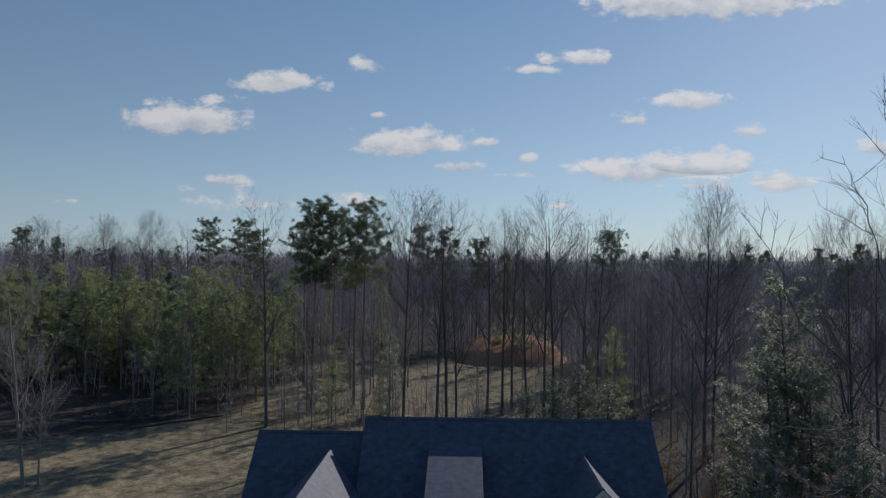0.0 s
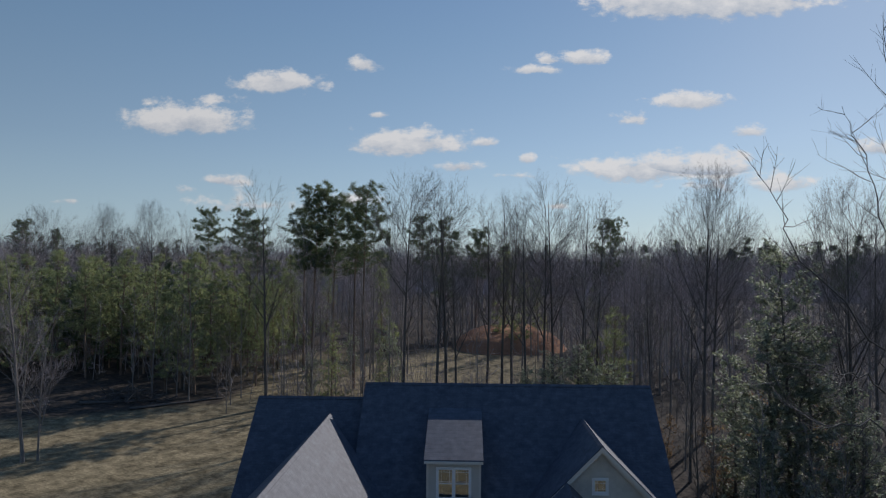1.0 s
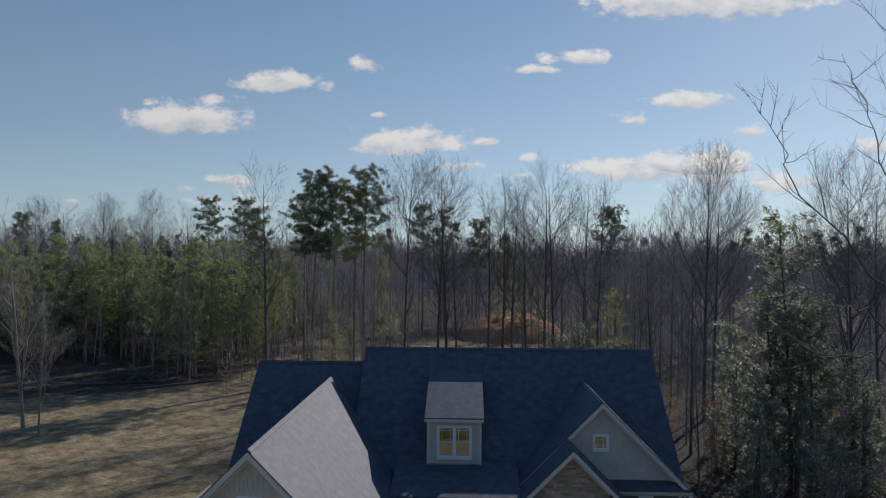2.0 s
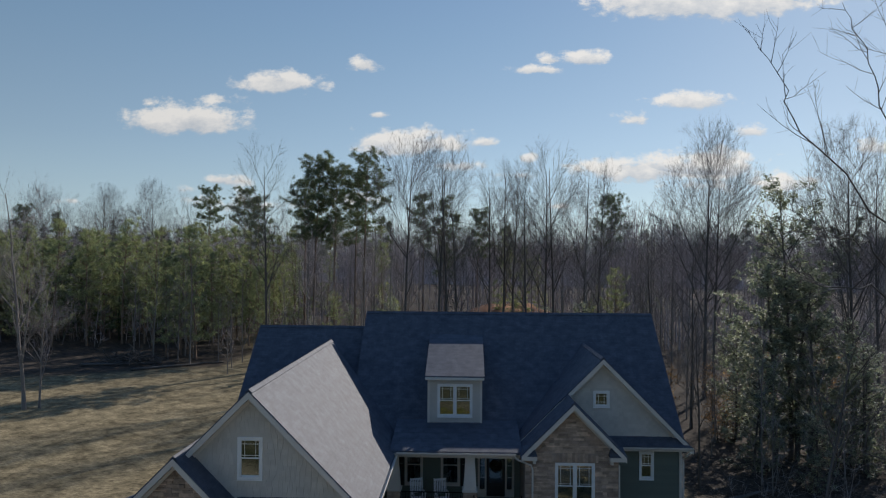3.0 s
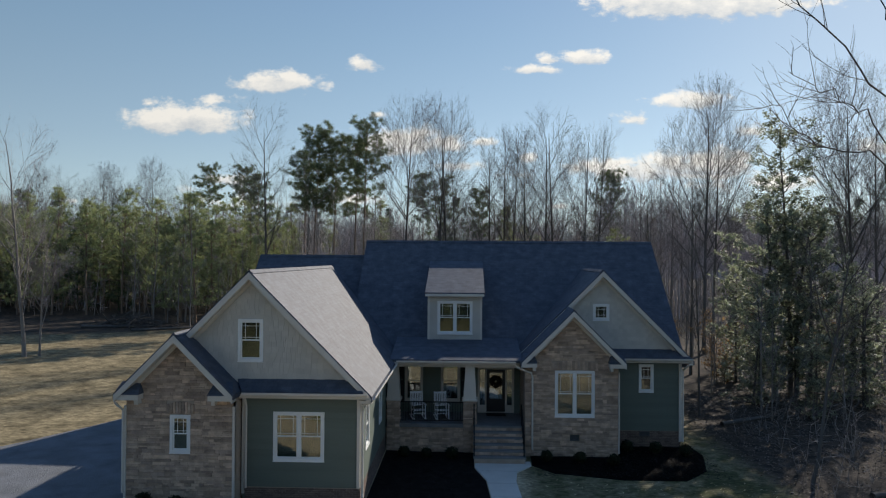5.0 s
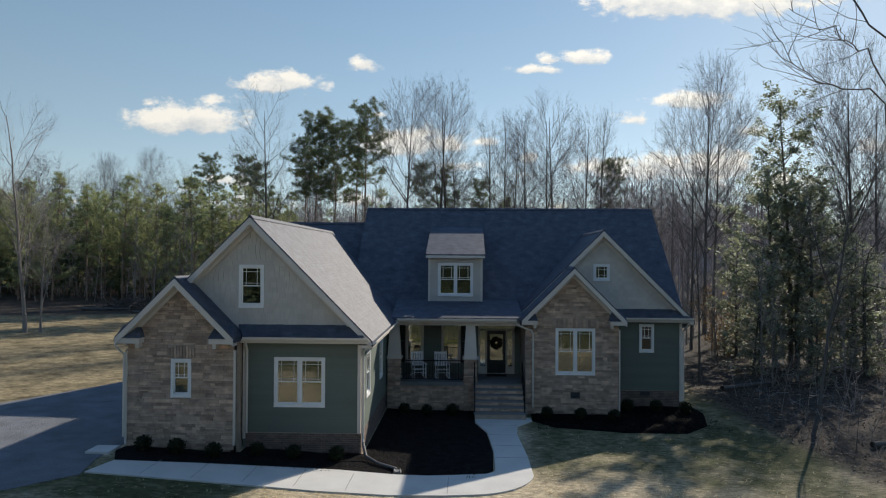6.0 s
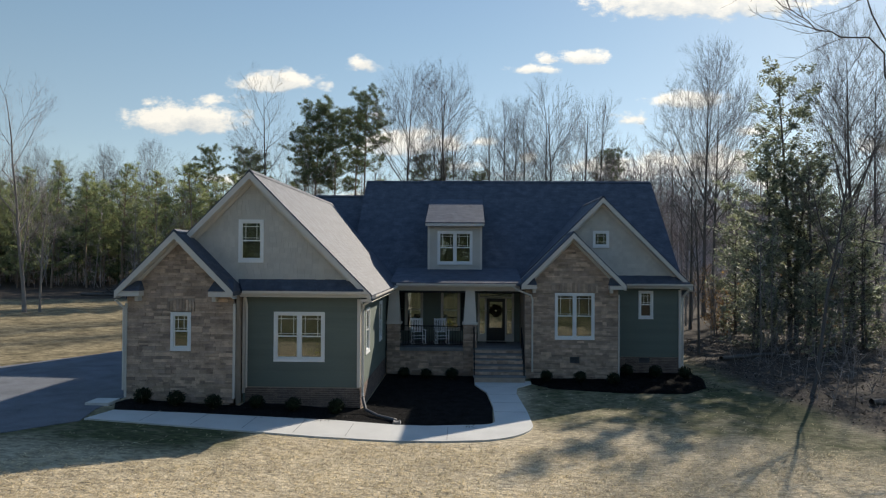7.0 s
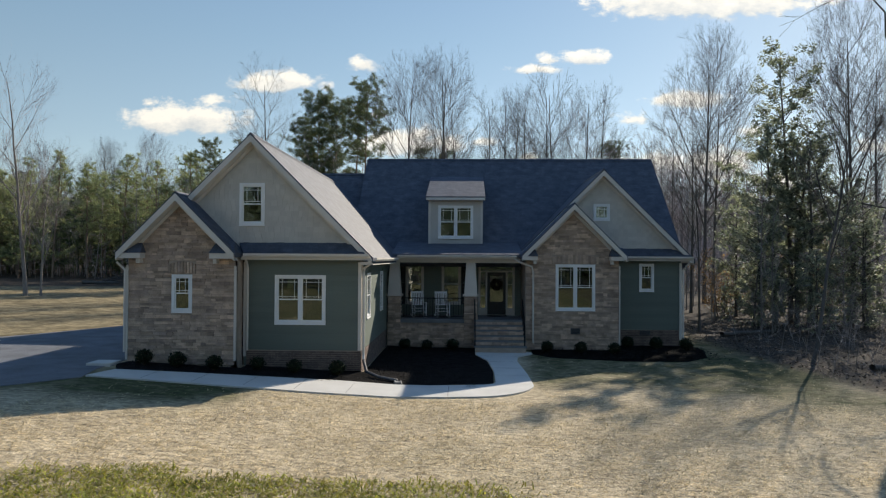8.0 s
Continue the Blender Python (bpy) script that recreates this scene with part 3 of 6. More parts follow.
def shakes(parent, m, profile, z0, openings, seed):
    """Staggered shingle siding, joined."""
    rnd = random.Random(seed)
    bm = bmesh.new()
    z, zmax, k = z0, max(p[1] for p in profile), 0
    while z < zmax:
        u = profile[0][0] + (0.09 if k % 2 else 0)
        while u < profile[-1][0]:
            w = rnd.uniform(0.13, 0.24)
            zb = z - rnd.uniform(0, 0.02)
            zt = min(z + 0.2, top_at(profile, u), top_at(profile, min(u + w, profile[-1][0])))
            hit = any(o[0] - 0.02 < u + w and u < o[1] + 0.02 and o[2] - 0.02 < zt and zb < o[3] + 0.02 for o in openings)
            if zt - zb > 0.04 and not hit:
                prism(bm, [m(u, -0.022, zb), m(u + w - 0.008, -0.022, zb), m(u + w - 0.008, -0.006, zt), m(u, -0.006, zt)], m(0, 0.012, 0) - m(0, 0, 0))
            u += w
        z += 0.18
        k += 1
    part("shake_siding", bm, BEIGE, parent, kind="stuff")


def window(m, u0, u1, z0, z1, units=1, grille=True, trim=WHITE, casing=0.09, blind=False):
    """A double-hung window: casing, sashes, panes, and a prairie grille in the upper sash."""
    bm = bmesh.new()
    d = 0.045

    def bx(b, a0, a1, c0, c1, d0, d1):
        prism(b, [m(a0, d0, c0), m(a1, d0, c0), m(a1, d0, c1), m(a0, d0, c1)], m(0, d1, 0) - m(0, d0, 0))

    i0, i1, k0, k1 = u0 + casing, u1 - casing, z0 + casing, z1 - casing
    bx(bm, u0, i0, z0, z1, -d, 0.08)
    bx(bm, i1, u1, z0, z1, -d, 0.08)
    bx(bm, i0, i1, k1, z1, -d, 0.08)
    bx(bm, i0, i1, z0, k0, -d - 0.002, 0.08)
    win = part("window", bm, trim, house)
    bm = bmesh.new()
    bx(bm, u0 - 0.006, u1 + 0.006, z0 - 0.03, z0 - 0.001, -d - 0.015, 0.02)
    part("sill", bm, trim, win)
    uw = (i1 - i0) / units
    for k in range(units):
        a0, a1 = i0 + k * uw, i0 + (k + 1) * uw
        if k:
            bm = bmesh.new()
            bx(bm, a0 - 0.045, a0 + 0.045, k0, k1, -d + 0.004, 0.075)
            part("mullion", bm, trim, win)
        mid = (k0 + k1) / 2
        for s, (c0, c1, dep) in enumerate(((k0, mid + 0.02, 0.035), (mid - 0.02, k1, 0.012))):
            if k1 - k0 < 0.8:
                if s == 0:
                    continue
                c0 = k0
            b0, b1 = a0 + (0.046 if k else 0.002), a1 - (0.046 if k < units - 1 else 0.002)
            f = 0.04
            bm = bmesh.new()
            bx(bm, b0, b0 + f, c0, c1, dep - 0.03, dep + 0.01)
            bx(bm, b1 - f, b1, c0, c1, dep - 0.03, dep + 0.01)
            bx(bm, b0 + f, b1 - f, c0, c0 + f, dep - 0.03, dep + 0.01)
            bx(bm, b0 + f, b1 - f, c1 - f, c1, dep - 0.03, dep + 0.01)
            part("sash", bm, trim, win)
            bm = bmesh.new()
            bx(bm, b0 + f, b1 - f, c0 + f, c1 - f, dep - 0.008, dep - 0.002)
            part("pane", bm, GLASS, win).visible_shadow = False
            if s == 1 and grille:
                bm = bmesh.new()
                g = 0.016
                for uu in (b0 + f + 0.11, b1 - f - 0.11):
                    bx(bm, uu - g / 2, uu + g / 2, c0 + f, c1 - f, dep - 0.014, dep - 0.009)
                for zz in ((c1 - f - 0.11,) if k1 - k0 > 0.8 else (c1 - f - 0.11, c0 + f + 0.11)):
                    bx(bm, b0 + f, b1 - f, zz - g / 2, zz + g / 2, dep - 0.017, dep - 0.0145)
                if k1 - k0 > 0.8:
                    bx(bm, b0 + f, b1 - f, c0 + f + 0.07 - g / 2, c0 + f + 0.07 + g / 2, dep - 0.017, dep - 0.0145)
                part("grille", bm, trim, win)
    return win


def roof(name, points, thick=0.2, label=""):
    """A sloping slab of shingled roof."""
    bm = bmesh.new()
    prism(bm, points, (0, 0, -thick))
    return part(name, bm, SHINGLE, house, label)


def board(points, w, h, name="rake_board", mat=TRIM, up=(0, 0, 1)):
    bm = bmesh.new()
    for a, b in zip(points, points[1:]):
        bar(bm, a, b, w, h, up)
    return part(name, bm, mat, house)


# garage wing
GX, GZ, GH = -7.23, 8.05, 4.15           # ridge, its height, half span to the eaves
small_win = (-9.68, -9.0, 2.07, 3.31)
W1 = wall("stone_gable_wall", front(22.4), [(-11.14, 4.1), (-9.44, 5.75), (-7.55, 4.1)], 0.2, [small_win], MORTAR, label="ledge stone veneer in grey-brown courses")
window(front(22.4), *small_win, units=1)
twin = (-6.45, -4.72, 1.65, 3.30)
W2 = wall("green_wall", front(23.1), [(-7.5, EAVE), (-3.52, EAVE)], 0.2, [twin], GREEN, label="dark green lap siding")
lap_siding(W2, front(23.1), [(-7.42, EAVE), (-3.6, EAVE)], 0.78, [twin], GREEN)
window(front(23.1), *twin, units=2)
upper = (-7.69, -6.83, 4.98, 6.41)
gable = [(GX - 3.55, 4.35), (GX, 7.83), (GX + 3.55, 4.35)]
W3 = wall("garage_gable", front(23.12), gable, 4.2, [upper], BEIGE, label="pale beige shingle siding")
window(front(23.12), *upper, units=1)
S1, S2 = (24.2, 25.15, 1.75, 3.35), (28.0, 28.9, 1.75, 3.35)
W4 = wall("green_side_wall", east(-3.52), [(23.26, EAVE), (32.8, EAVE)], 0.0, [S1, S2], GREEN, label="dark green lap siding")
lap_siding(W4, east(-3.52), [(23.2, EAVE), (32.6, EAVE)], 0.78, [S1, S2], GREEN)
window(east(-3.52), *S1, units=1)
window(east(-3.52), *S2, units=1)
wall("garage_side_wall", west(-11.14), [(22.56, EAVE), (43.0, EAVE)], 0.0, [], GREEN)
bm = bmesh.new()
box(bm, -7.71, -7.55, 22.4, 23.1, 0.2, EAVE)
part("stone_return", bm, MORTAR, house)

yb = 36.9
roof("garage_roof", [(GX, 22.75, GZ), (GX, yb, GZ), (GX + GH, yb - 3.6, GZ - GH), (GX + GH, 22.75, GZ - GH)], label="sunlit weathered shingles")
roof("garage_roof", [(GX, 22.75, GZ), (GX - GH, 22.75, GZ - GH), (GX - GH, yb, GZ - GH), (GX, yb, GZ)])
SGX, SGZ, SGH = -9.44, 6.01, 1.97
roof("gable_roof", [(SGX, 22.0, SGZ), (SGX, 25.4, SGZ), (SGX + SGH, 23.3, SGZ - SGH), (SGX + SGH, 22.0, SGZ - SGH)], 0.16)
roof("gable_roof", [(SGX, 22.0, SGZ), (SGX - SGH, 22.0, SGZ - SGH), (SGX - SGH, 25.4, SGZ - SGH), (SGX, 25.4, SGZ)], 0.16)
roof("pent_roof", [(-7.4, 22.66, 4.05), (-3.35, 22.66, 4.05), (-3.75, 23.14, 4.42), (-7.7, 23.14, 4.42)], 0.1)

# middle section behind the garage, lower ridge
LZ, LS = 8.62, 0.92
LY = 38.65
roof("middle_roof", [(-11.63, LY, LZ), (-5.5, LY, LZ), (-5.5, 33.3, LZ - LS * (LY - 33.3)), (-11.63, 33.3, LZ - LS * (LY - 33.3))])
roof("middle_roof", [(-11.63, LY, LZ), (-11.63, 44.0, LZ - LS * 5.35), (-5.5, 44.0, LZ - LS * 5.35), (-5.5, LY, LZ)])
wall("middle_end_wall", west(-11.13), [(33.5, EAVE), (LY, 8.3), (43.8, EAVE)], EAVE, [], GREEN)

# main block
MY, MZ, MS = 38.65, 9.45, 0.925
X0, X1 = -5.59, 10.29


def main_z(y):
    return MZ - MS * (MY - y)


roof("main_roof", [(X0, MY, MZ), (X1, MY, MZ), (X1, 32.45, main_z(32.45)), (X0, 32.45, main_z(32.45))], 0.22, "dark blue-grey asphalt shingles in shade")
roof("main_roof", [(X0, MY, MZ), (X0, 44.9, main_z(32.4)), (X1, 44.9, main_z(32.4)), (X1, MY, MZ)], 0.22)
wall("end_wall", east(9.85), [(32.06, EAVE), (32.8, 3.95), (MY, 9.15), (44.5, 3.95)], -0.2, [], GREEN, label="dark green lap siding")
wall("end_wall", west(-5.3), [(33.0, 4.2), (MY, 9.15), (44.3, 4.2)], 4.2, [], BEIGE)
bm = bmesh.new()
box(bm, -11.1, 9.85, 43.9, 44.06, -0.2, EAVE)
part("rear_wall", bm, GREEN, house)

# porch
porch_wins = [(-2.86, -2.0, 1.72, 3.62), (-1.15, -0.24, 1.72, 3.62)]
door_hole = (0.60, 2.32, 1.2, 3.68)
W6 = wall("porch_wall", front(32.8), [(-3.5, EAVE), (2.7, EAVE)], 0.0, porch_wins + [door_hole], GREEN, label="dark green lap siding under the porch roof")
lap_siding(W6, front(32.8), [(-3.5, EAVE), (2.7, EAVE)], 1.2, porch_wins + [door_hole], GREEN)
for w in porch_wins:
    window(front(32.8), *w, units=1, grille=False, trim=TRIM, casing=0.08)
roof("porch_roof", [(-3.3, 33.5, 4.66), (2.5, 33.5, 4.66), (2.5, 30.08, 4.07), (-3.3, 30.08, 4.07)], 0.12)

# right wing
RX, RZ, RH = 6.27, 8.0, 4.1
rwin = (3.9, 5.61, 1.66, 3.66)
W7 = wall("stone_wing_wall", front(30.1), [(2.6, EAVE), (2.85, 4.15), (4.66, 5.98), (6.5, 4.15), (6.64, EAVE)], -0.25, [rwin, (4.56, 4.95, 0.63, 0.89)], MORTAR, label="ledge stone veneer in grey-brown courses")
window(front(30.1), *rwin, units=2)
fwin = (7.95, 8.62, 2.43, 3.70)
W8 = wall("green_wing_wall", front(31.9), [(6.5, EAVE), (9.85, EAVE)], -0.25, [fwin], GREEN, label="dark green lap siding")
lap_siding(W8, front(31.9), [(6.66, EAVE), (9.8, EAVE)], 0.68, [fwin], GREEN)
window(front(31.9), *fwin, units=1)
sq = (5.86, 6.61, 5.69, 6.44)
W9 = wall("wing_gable", front(31.92), [(RX - 3.6, 4.35), (RX, 7.8), (RX + 3.6, 4.35)], 4.2, [sq], BEIGE, label="pale beige shingle siding")
window(front(31.92), *sq, units=1)
wall("wing_side_wall", west(2.6), [(30.26, EAVE), (32.8, EAVE)], -0.2, [], MORTAR)
wall("wing_return", east(6.64), [(30.26, EAVE), (31.9, EAVE)], -0.2, [], GREEN)
roof("wing_roof", [(RX, 31.55, RZ), (RX, 37.1, RZ), (RX + RH, 32.6, RZ - RH), (RX + RH, 31.55, RZ - RH)], 0.18)
roof("wing_roof", [(RX, 31.55, RZ), (RX - RH, 31.55, RZ - RH), (RX - RH, 32.6, RZ - RH), (RX, 37.1, RZ)], 0.18)
TX, TZ, TH = 4.66, 6.31, 2.27
roof("stone_gable_roof", [(TX, 29.7, TZ), (TX, 34.5, TZ), (TX + TH, 32.2, TZ - TH), (TX + TH, 29.7, TZ - TH)], 0.16)
roof("stone_gable_roof", [(TX, 29.7, TZ), (TX - TH, 29.7, TZ - TH), (TX - TH, 32.4, TZ - TH), (TX, 34.8, TZ)], 0.16)
roof("pent_roof", [(6.6, 31.45, 4.06), (10.2, 31.45, 4.06), (9.75, 31.94, 4.42), (6.4, 31.94, 4.42)], 0.1)

# dormer
dw = (-1.35, 0.34, 4.86, 6.44)
wall("dormer_wall", front(33.2), [(-1.80, 6.72), (0.78, 6.72)], 4.4, [dw], BEIGE, 0.12, label="pale beige dormer front")
window(front(33.2), *dw, units=2)
bm = bmesh.new()
for x in (-1.80, 0.68):
    prism(bm, [(x, 33.32, 4.4), (x, 33.32, 6.7), (x, 36.3, 7.4), (x, 36.3, 7.2)], (0.1, 0, 0))
part("dormer_cheek", bm, BEIGE, house)
roof("dormer_roof", [(-1.93, 32.9, 6.86), (0.91, 32.9, 6.86), (0.91, 37.6, 8.39), (-1.93, 37.6, 8.39)], 0.1, "sunlit weathered shingles")


# ---- trim, gutters, foundations, stone ----
def gable_trim(cx, zc, half, y, depth, name="rake_board", pitch=1.0):
    """Rake boards with the soffit behind them on both slopes of a gable."""
    for s in (-1, 1):
        a, b = Vector((cx, y - 0.03, zc - 0.17)), Vector((cx + s * half * 0.985, y - 0.03, zc - half * pitch * 0.985 - 0.17))
        bm = bmesh.new()
        prism(bm, [a + Vector((0, 0, 0.11)), a + Vector((0, 0, -0.12)), b + Vector((0, 0, -0.12)), b + Vector((0, 0, 0.11))], (0, 0.035, 0))
        rb = part(name, bm, TRIM, house)
        bm = bmesh.new()
        c, d = a + Vector((0, 0.037, -0.10)), b + Vector((0, 0.037, -0.10))
        prism(bm, [c, d, d + Vector((0, depth, 0)), c + Vector((0, depth, 0))], (0, 0, -0.025))
        part("soffit", bm, TRIM, rb)
        bm = bmesh.new()
        e, f = a + Vector((0, depth - 0.045, -0.13)), b + Vector((-s * 0.45, depth - 0.045, 0.32))
        prism(bm, [e, e + Vector((0, 0, -0.15)), f + Vector((0, 0, -0.15)), f], (0, 0.03, 0))
        part("frieze", bm, TRIM, rb)


gable_trim(GX, GZ, GH, 22.75, 0.37)
gable_trim(SGX, SGZ, SGH, 22.0, 0.40)
gable_trim(RX, RZ, RH, 31.55, 0.37)
gable_trim(TX, TZ, TH, 29.7, 0.40)


def gutter(p0, p1, drop=0.0, mat=TRIM):
    """A K-shaped gutter along an eave."""
    p0, p1 = Vector(p0), Vector(p1)
    d = (p1 - p0).normalized()
    s = d.cross(Vector((0, 0, 1)))
    bm = bmesh.new()
    prof = [(0.0, 0.0), (0.07, 0.0), (0.12, 0.06), (0.12, 0.12), (0.10, 0.12), (0.10, 0.07), (0.06, 0.02), (0.0, 0.02)]
    prism(bm, [p0 + s * u + Vector((0, 0, w - 0.12)) for u, w in prof], p1 - p0)
    return part("gutter", bm, mat, house)


gutter((-7.38, 22.66, 4.02), (-3.2, 22.66, 4.02))
gutter((-3.07, 22.75, 3.9), (-3.07, 30.2, 3.9))
gutter((6.95, 31.44, 4.03), (10.25, 31.44, 4.03))
gutter((-3.0, 30.07, 4.03), (2.2, 30.07, 4.03))

bm = bmesh.new()     # boxed eaves
box(bm, -7.5, -3.2, 22.7, 23.08, 3.81, 3.93)
part("eave_box", bm, TRIM, house)
bm = bmesh.new()
box(bm, -3.5, -3.09, 22.76, 30.3, 3.66, 3.76)
part("eave_box", bm, TRIM, house)
bm = bmesh.new()
box(bm, 6.68, 10.2, 31.48, 31.88, 3.82, 3.94)
part("eave_box", bm, TRIM, house)
bm = bmesh.new()
box(bm, 9.87, 10.25, 31.9, 38.0, 3.74, 3.86)
part("eave_box", bm, TRIM, house)


def gable_return(x0, x1, y, z, inner):
    """The boxed eave return of a gable, with its own little hipped roof."""
    bm = bmesh.new()
    box(bm, x0, x1, y - 0.40, y - 0.01, z - 0.20, z - 0.03)
    r = part("eave_return", bm, TRIM, house)
    bm = bmesh.new()
    lo = [(x0 - 0.02, y - 0.43, z - 0.02), (x1 + 0.02, y - 0.43, z - 0.02), (x1 + 0.02, y - 0.01, z - 0.02), (x0 - 0.02, y - 0.01, z - 0.02)]
    hi = [(x0 + 0.10, y - 0.01, z + 0.36), (x1 - 0.10, y - 0.01, z + 0.36)]
    v = [bm.verts.new(p) for p in lo + hi]
    for f in ((3, 2, 1, 0), (0, 1, 5, 4), (1, 2, 5), (0, 4, 3), (2, 3, 4, 5)):
        bm.faces.new([v[i] for i in f])
    part("return_roof", bm, SHINGLE, r)
    bm = bmesh.new()
    box(bm, inner - 0.06, inner + 0.06, y - 0.30, y - 0.01, z - 0.36, z - 0.21)
    part("bracket", bm, TRIM, r)


gable_return(-11.38, -10.58, 22.4, 4.04, -10.70)
gable_return(-8.30, -7.50, 22.4, 4.04, -8.16)
gable_return(2.44, 3.08, 30.1, 4.03, 2.98)
gable_return(6.20, 6.90, 30.1, 4.03, 6.30)


def corner(x, y, z0, z1, w=0.11):
    bm = bmesh.new()
    box(bm, x - w / 2, x + w / 2, y - 0.045, y + 0.045, z0, z1)
    part("corner_board", bm, TRIM, house)


corner(-3.56, 23.06, 0.78, 3.74)
corner(-7.46, 23.06, 0.55, 3.74, 0.08)
corner(6.71, 31.86, 0.2, 3.74, 0.10)
corner(9.82, 31.86, 0.2, 3.74, 0.12)
corner(-7.56, 22.37, 0.5, 3.60, 0.07)
corner(6.66, 30.07, 0.1, 3.60, 0.05)
corner(-11.16, 22.37, 0.5, 3.60, 0.07)
bm = bmesh.new()
box(bm, -3.56, -3.475, 23.12, 23.26, 0.78, 3.7)
part("corner_board", bm, TRIM, house)


def downspout(pts):
    bm = bmesh.new()
    tube(bm, pts, [0.045] * len(pts), 6)
    part("downspout", bm, TRIM, house)


downspout([(-3.14, 22.72, 3.82), (-3.16, 22.85, 3.70), (-3.40, 23.02, 3.55), (-3.42, 23.04, 3.3), (-3.42, 23.04, 0.62), (-3.40, 22.95, 0.50)])
downspout([(-7.34, 22.72, 3.82), (-7.36, 22.9, 3.70), (-7.36, 23.0, 3.5), (-7.36, 23.0, 0.75)])
downspout([(-11.45, 22.2, 3.72), (-11.35, 22.25, 3.6), (-11.22, 22.33, 3.45), (-11.22, 22.33, 0.75)])
downspout([(2.1, 30.02, 3.93), (2.25, 30.05, 3.78), (2.86, 29.98, 3.55), (2.92, 29.98, 3.35), (2.92, 29.98, 0.25)])
downspout([(10.15, 31.4, 3.8), (10.0, 31.6, 3.6), (9.93, 31.82, 3.4), (9.93, 31.82, 0.2)])


def brickwork(parent, m, u0, u1, z0, z1, seed):
    """Running-bond bricks, joined."""
    r = random.Random(seed)
    bm = bmesh.new()
    z, k = z0, 0
    while z < z1 - 0.03:
        u = u0 - (0.11 if k % 2 else 0)
        while u < u1:
            a, b = max(u, u0), min(u + 0.205, u1)
            if b - a > 0.03:
                p = r.uniform(0.0, 0.006)
                prism(bm, [m(a, -0.022 - p, z), m(b, -0.022 - p, z), m(b, -0.022 - p, min(z + 0.060, z1)), m(a, -0.022 - p, min(z + 0.060, z1))], m(0, 0.03, 0) - m(0, 0, 0))
            u += 0.215
        z += 0.072
        k += 1
    part("brickwork", bm, BRICK, parent, "dark red-brown brick foundation", kind="stuff")


for m, u0, u1, z0, z1, s in ((front(23.1), -7.4, -3.52, 0.1, 0.76, 1), (east(-3.52), 23.1, 30.2, -0.1, 0.76, 2), (front(31.9), 6.68, 9.85, -0.2, 0.66, 3)):
    bm = bmesh.new()
    prism(bm, [m(u0, -0.006, z0), m(u1, -0.006, z0), m(u1, -0.006, z1 + 0.015), m(u0, -0.006, z1 + 0.015)], m(0, 0.012, 0) - m(0, 0, 0))
    brickwork(part("foundation", bm, MORTAR, house), m, u0, u1, z0, z1, s)


def crawl_vent(m, u0, u1, z0, z1, mat):
    bm = bmesh.new()
    for a, b, c, d in ((u0, u1, z0, z0 + 0.03), (u0, u1, z1 - 0.03, z1), (u0, u0 + 0.03, z0 + 0.03, z1 - 0.03), (u1 - 0.03, u1, z0 + 0.03, z1 - 0.03)):
        prism(bm, [m(a, -0.07, c), m(b, -0.07, c), m(b, -0.07, d), m(a, -0.07, d)], m(0, 0.06, 0) - m(0, 0, 0))
    v = part("crawl_vent", bm, mat, house)
    for k in range(4):
        z = z0 + 0.045 + k * (z1 - z0 - 0.06) / 4
        bm = bmesh.new()
        prism(bm, [m(u0 + 0.03, -0.06, z), m(u1 - 0.03, -0.06, z), m(u1 - 0.03, -0.03, z + 0.03), m(u0 + 0.03, -0.03, z + 0.03)], m(0, 0.008, 0) - m(0, 0, 0))
        part("slat", bm, mat, v)
    bm = bmesh.new()
    prism(bm, [m(u0, -0.012, z0), m(u1, -0.012, z0), m(u1, -0.012, z1), m(u0, -0.012, z1)], m(0, 0.005, 0) - m(0, 0, 0))
    part("backing", bm, BLACK, v)


VENT = material("grey_vent_metal", (0.10, 0.10, 0.10), rough=0.5, vary=0.1, metal=0.3, bump=0.0)
crawl_vent(front(30.1), 4.56, 4.95, 0.63, 0.89, VENT)
crawl_vent(front(31.9), 7.98, 8.44, 0.42, 0.64, VENT)

# ridge caps
for a, b in (((X0 + 0.02, MY, MZ + 0.02), (X1 - 0.02, MY, MZ + 0.02)), ((-11.6, LY, LZ + 0.02), (-5.62, LY, LZ + 0.02)), ((GX, 22.77, GZ + 0.015), (GX, 36.9, GZ + 0.015)), ((RX, 31.57, RZ + 0.015), (RX, 37.0, RZ + 0.015)),
             ((SGX, 22.02, SGZ + 0.01), (SGX, 25.2, SGZ + 0.01)), ((TX, 29.72, TZ + 0.01), (TX, 34.3, TZ + 0.01))):
    bm = bmesh.new()
    a, b = Vector(a), Vector(b)
    d = (b - a).normalized()
    s = d.cross(Vector((0, 0, 1)))
    n = int((b - a).length / 0.3)
    for i in range(n):
        p, q = a.lerp(b, i / n), a.lerp(b, min(1, (i + 1.15) / n))
        for k in (-1, 1):
            prism(bm, [p, q, q + s * k * 0.13 + Vector((0, 0, -0.12)), p + s * k * 0.13 + Vector((0, 0, -0.118))], (0, 0, 0.018))
    part("ridge_cap", bm, SHINGLE, house, kind="stuff")
# end rakes of the main block
for x, y0, y1, z0, z1 in ((X1, MY, 32.45, MZ, main_z(32.45)), (-11.63, LY, 33.3, LZ, LZ - LS * 5.35)):
    s = -0.05 if x > 0 else 0.05
    board([(x + s, y0, z0 - 0.30), (x + s, y1, z1 - 0.30)], 0.03, 0.14)

